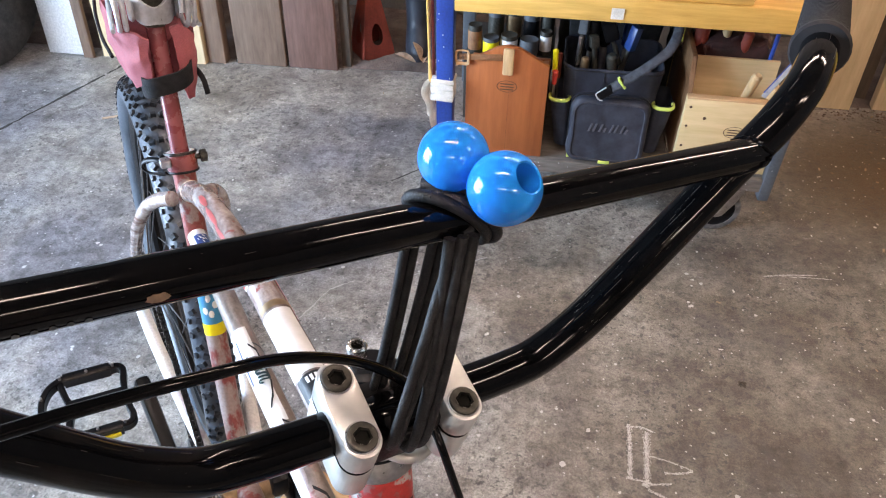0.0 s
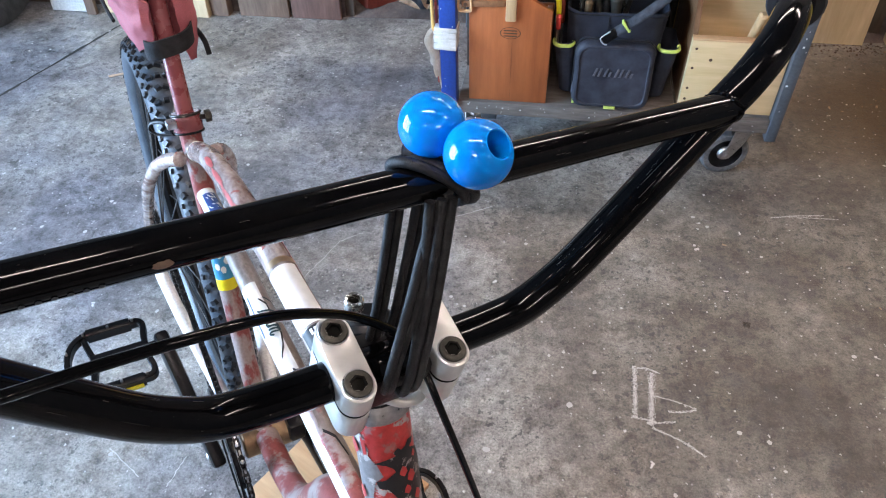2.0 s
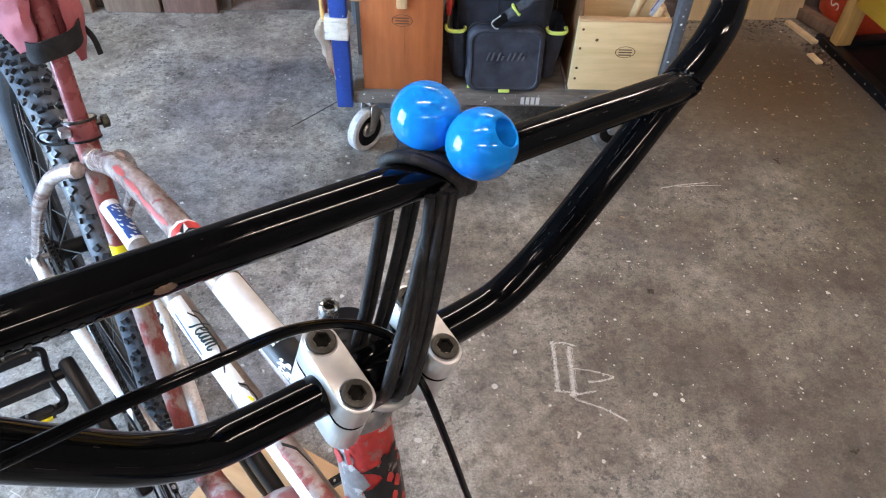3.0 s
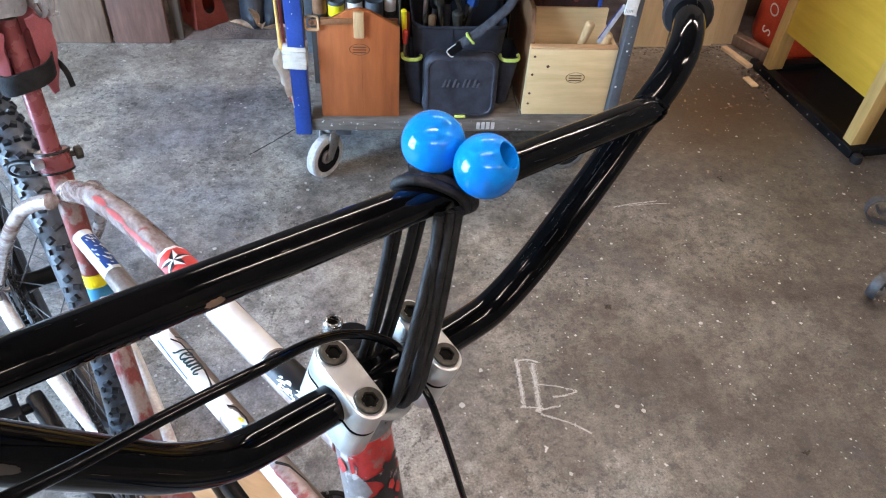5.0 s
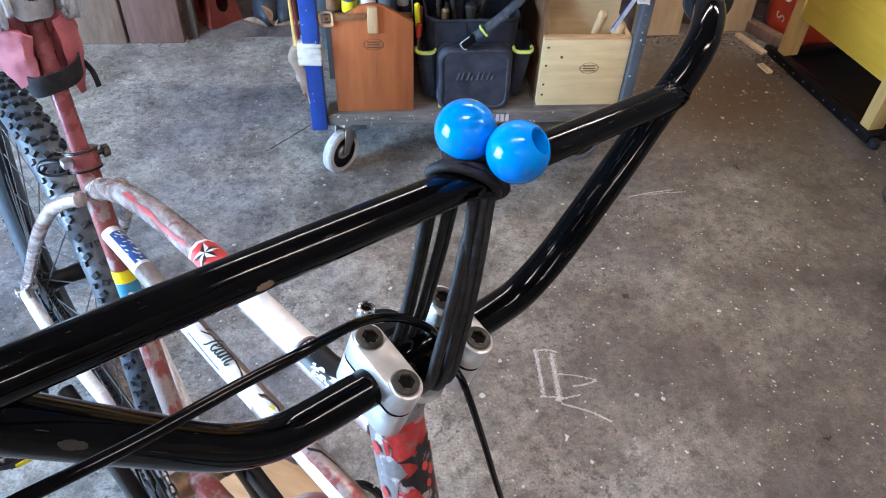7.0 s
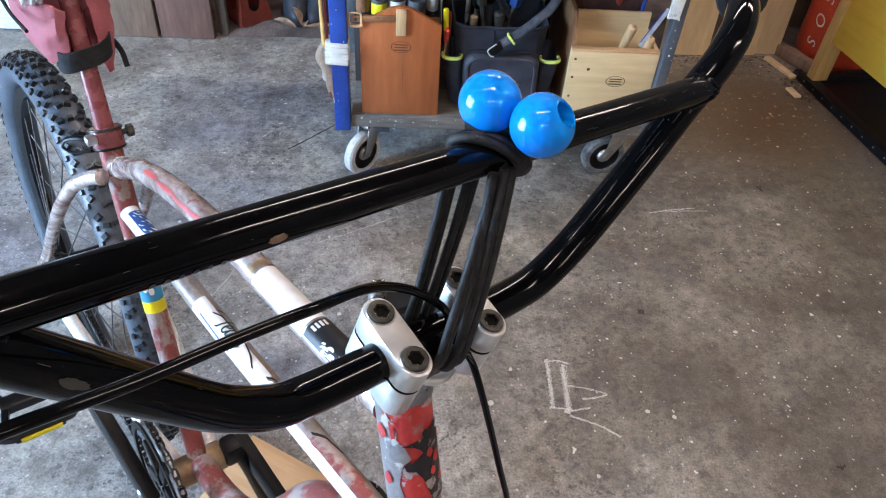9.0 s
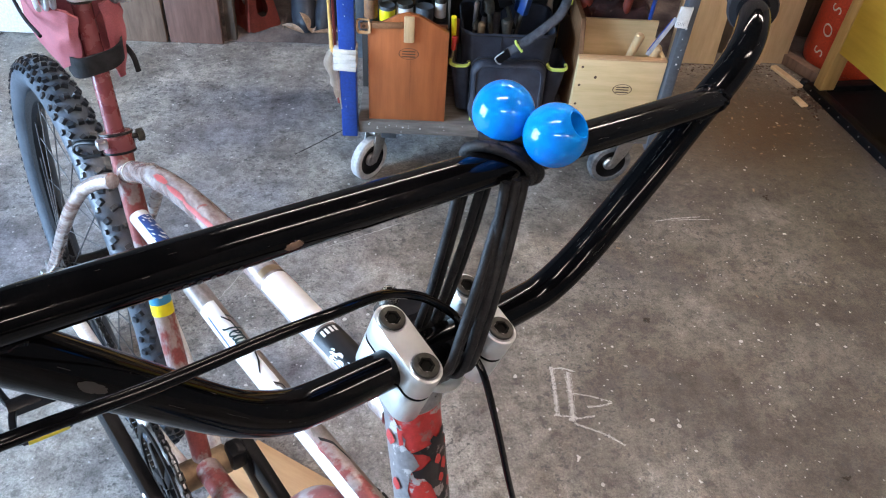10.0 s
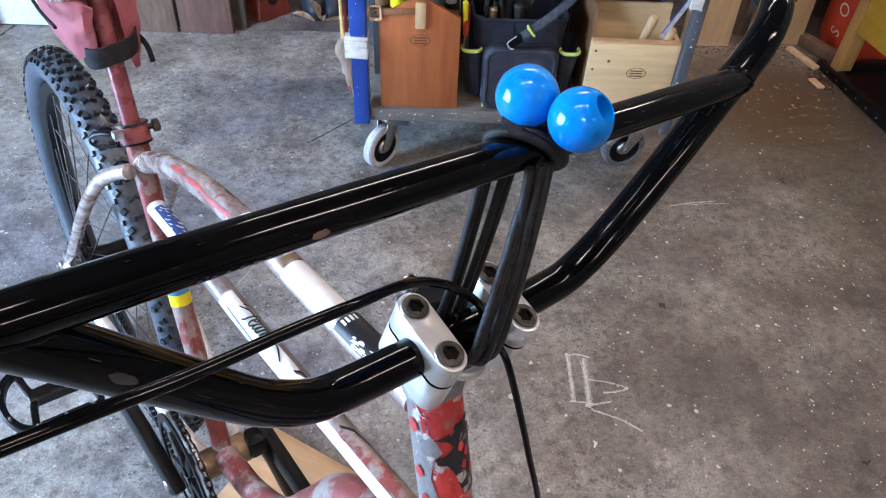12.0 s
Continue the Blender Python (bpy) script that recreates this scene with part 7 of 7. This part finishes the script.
# dark rubber boots / sacks
def boot(x, y, turn, h):
    t = thing("rubber_boot", pose(x, y, 0.02, 0, 0, turn), "dusty dark blue rubber boot standing by the wall", "boot", "boots by the wall")
    bm = bmesh.new()
    rings = []
    for z, w, d, off in [(0, 0.045, 0.10, -0.045), (0.015, 0.047, 0.105, -0.047), (0.05, 0.045, 0.095, -0.04), (0.085, 0.042, 0.06, -0.008), (0.12, 0.042, 0.05, 0), (0.2, 0.046, 0.052, 0), (h, 0.052, 0.058, 0)]:
        rings.append([bm.verts.new((w * math.cos(6.2832 * k / 20), off + d * math.sin(6.2832 * k / 20), z)) for k in range(20)])
    for r0, r1 in zip(rings, rings[1:]):
        for k in range(20):
            bm.faces.new((r0[k], r0[(k + 1) % 20], r1[(k + 1) % 20], r1[k]))
    bm.faces.new(rings[0][::-1])
    part("boot_shell", bm, M["boot"], t)


M["boot"] = mottled("dusty_blue_rubber", (0.008, 0.011, 0.018), (0.024, 0.031, 0.044), 12, 0.55)
boot(-0.385, 2.66, 10, 0.36)
boot(-0.285, 2.67, -8, 0.36)

# dry leaves
rn = random.Random(31)
for k, (x, y, t) in enumerate([(-0.36, 2.50, 60), (-0.33, 2.485, 10), (-0.28, 2.48, 100), (-0.225, 2.49, 30), (-0.19, 2.50, -40), (-0.40, 2.49, 70), (-0.17, 2.485, 80), (-0.13, 2.50, 20)]):
    bm = bmesh.new()
    L, W = rn.uniform(0.034, 0.055), rn.uniform(0.015, 0.023)
    mid, lf, rt = [], [], []
    for i in range(7):
        f = i / 6
        w = W * math.sin(math.pi * min(0.98, f * 0.96 + 0.03)) ** 0.8
        c = 0.008 * math.sin(3 * f + k)
        mid.append(bm.verts.new((0, L * (f - 0.5) * 2, c)))
        lf.append(bm.verts.new((-w, L * (f - 0.5) * 2, c + w * 0.6)))
        rt.append(bm.verts.new((w, L * (f - 0.5) * 2, c + w * 0.6)))
    for i in range(6):
        bm.faces.new((lf[i], mid[i], mid[i + 1], lf[i + 1]))
        bm.faces.new((mid[i], rt[i], rt[i + 1], mid[i + 1]))
    r = bmesh.ops.solidify(bm, geom=list(bm.faces), thickness=0.0008)
    lf_ob = part("dry_leaf", bm, M["leaf"])
    lf_ob.matrix_world = pose(x, y, 0.072 if k == 0 else 0.046, 62 if k == 0 else rn.uniform(-12, 18), rn.uniform(-15, 15), t)
    tagged(lf_ob, "curled brown dry leaf on the rough ledge", "leaf", "dry leaves")

# grey barrel far to the left
br = thing("steel_drum", pose(-2.25, 2.35, 0.0), "dark grey steel drum lying in the corner", "drum")
part("drum_body", lathe([(0, -0.42), (0.24, -0.42), (0.255, -0.41), (0.25, -0.4), (0.25, -0.14), (0.262, -0.13), (0.25, -0.12), (0.25, 0.12), (0.262, 0.13), (0.25, 0.14), (0.25, 0.4), (0.255, 0.41), (0.24, 0.42), (0, 0.42)], 40, pose(0, 0, 0.2625, 90, 0, 78)), M["iron"], br)

# red gas bottle behind the bench
gb_ = thing("gas_cylinder", pose(1.607, 2.492, 0.013), "red gas cylinder with white lettering standing behind the bench", "gas cylinder")
part("cylinder_body", lathe([(0, 0), (0.11, 0), (0.134, 0.012), (0.14, 0.04), (0.14, 0.72), (0.115, 0.79), (0.07, 0.84), (0.03, 0.86), (0.03, 0.9), (0, 0.9)], 48), M["red_metal"], gb_)
part("foot_ring", lathe([(0.112, -0.012), (0.118, -0.012), (0.118, 0.012), (0.112, 0.012)], 40, closed=True), M["red_metal"], gb_)


def round_cylinder(radius, z, ang0):
    def place(co):
        a = ang0 + (co.y) / radius
        r = radius + 0.001 + co.z
        return Vector((r * math.cos(a), r * math.sin(a), z - co.x))
    return place


for ch, z in (("S", 0.075), ("O", 0.155), ("S", 0.232)):
    w = word(ch, 0.058, "white_decal", round_cylinder(0.14, z, radians(-160)), gb_, "white_letter")

# ---- workbench on the east side ----
A, Bv = Vector((1.418, 2.295, 0)), Vector((1.497, 1.800, 0))
dirn = (Bv - A).normalized()
out = Vector((-dirn.y, dirn.x, 0))
BM = Matrix(((-dirn.x, out.x, 0, Bv.x), (-dirn.y, out.y, 0, Bv.y), (0, 0, 1, 0), (0, 0, 0, 1)))
bench = thing("workbench", BM, "yellow plywood workbench on a black steel base", "workbench")
LB = (Bv - A).length
part("base_rail", box(-0.02, LB + 0.02, -0.012, 0.028, 0.001, 0.030, 0.002), M["black_plastic"], bench, "black steel base rail, chipped")
part("base_rail", box(-0.02, 0.02, 0.03, 1.05, 0.001, 0.030, 0.002), M["black_plastic"], bench)
part("base_rail", box(LB - 0.02, LB + 0.02, 0.03, 1.05, 0.001, 0.030, 0.002), M["black_plastic"], bench)
part("base_pan", box(0.022, LB - 0.022, 0.03, 1.04, 0.004, 0.010), M["black_plastic"], bench)
for x in (0.004, LB - 0.044):
    for y in (0.0, 0.98):
        part("leg", box(x, x + 0.040, y, y + 0.055, 0.0305, 0.86, 0.003), M["bench_leg"], bench, "golden pine leg")
part("side_panel", box(0.0445, LB - 0.0445, 0.006, 0.018, 0.172, 0.86, 0.002), M["bench_ply"], bench, "yellow varnished plywood panel")
part("back_panel", box(LB - 0.0435, LB - 0.032, 0.056, 0.979, 0.178, 0.86, 0.002), M["bench_ply"], bench)
part("bench_top", box(-0.04, LB + 0.04, -0.05, 1.08, 0.861, 0.90, 0.004), M["bench_leg"], bench)
for k in range(9):
    s = 0.03 + (LB - 0.05) * k / 8
    part("rivet", rod((s, -0.0125, 0.018), (s, -0.0138, 0.018), 0.003, seg=10), M["steel"], bench)
part("foot_pad", lathe([(0, 0), (0.016, 0), (0.018, 0.006), (0.015, 0.024), (0.008, 0.026), (0, 0.026)], 18, pose(-0.038, 0.0, 0.001)), M["black_rubber"], bench)
part("foot_pad", lathe([(0, 0), (0.016, 0), (0.018, 0.006), (0.015, 0.024), (0.008, 0.026), (0, 0.026)], 18, pose(LB + 0.038, 0.0, 0.001)), M["black_rubber"], bench)

# ---- wrought-iron stand at the edge of view ----
ir = thing("iron_stand", Matrix.Identity(4), "grey wrought-iron plant stand with scrolled feet", "iron stand")
for cx, cy, dx, dy, leg in ((1.415, 1.492, -0.96, 0.28, [(-0.151, 0.5), (-0.16, 0.25), (-0.13, 0.07), (-0.07, 0.010)]), (1.262, 1.215, -0.866, -0.5, [(-0.369, 0.5), (-0.36, 0.25), (-0.26, 0.06), (-0.07, 0.010)])):
    pts = [(u, z, 0) for u, z in leg]
    for i in range(34):
        a, r = -math.pi / 2 + 0.24 * i, 0.044 - 0.0011 * i
        pts.append((r * math.cos(a), 0.052 + r * math.sin(a), 0))
    part("scroll_leg", strip(curve_points(pts, 3), 0.0045, 0.024, Matrix(((dx, 0, dy, cx), (dy, 0, -dx, cy), (0, 1, 0, 0), (0, 0, 0, 1)))), M["iron"], ir)
part("ring_top", torus_bm(0.16, 0.007, 40, 8, pose(1.72, 1.48, 0.5)), M["iron"], ir)
part("third_leg", rod((1.86, 1.52, 0.001), (1.80, 1.50, 0.5), 0.0065, seg=8), M["iron"], ir)
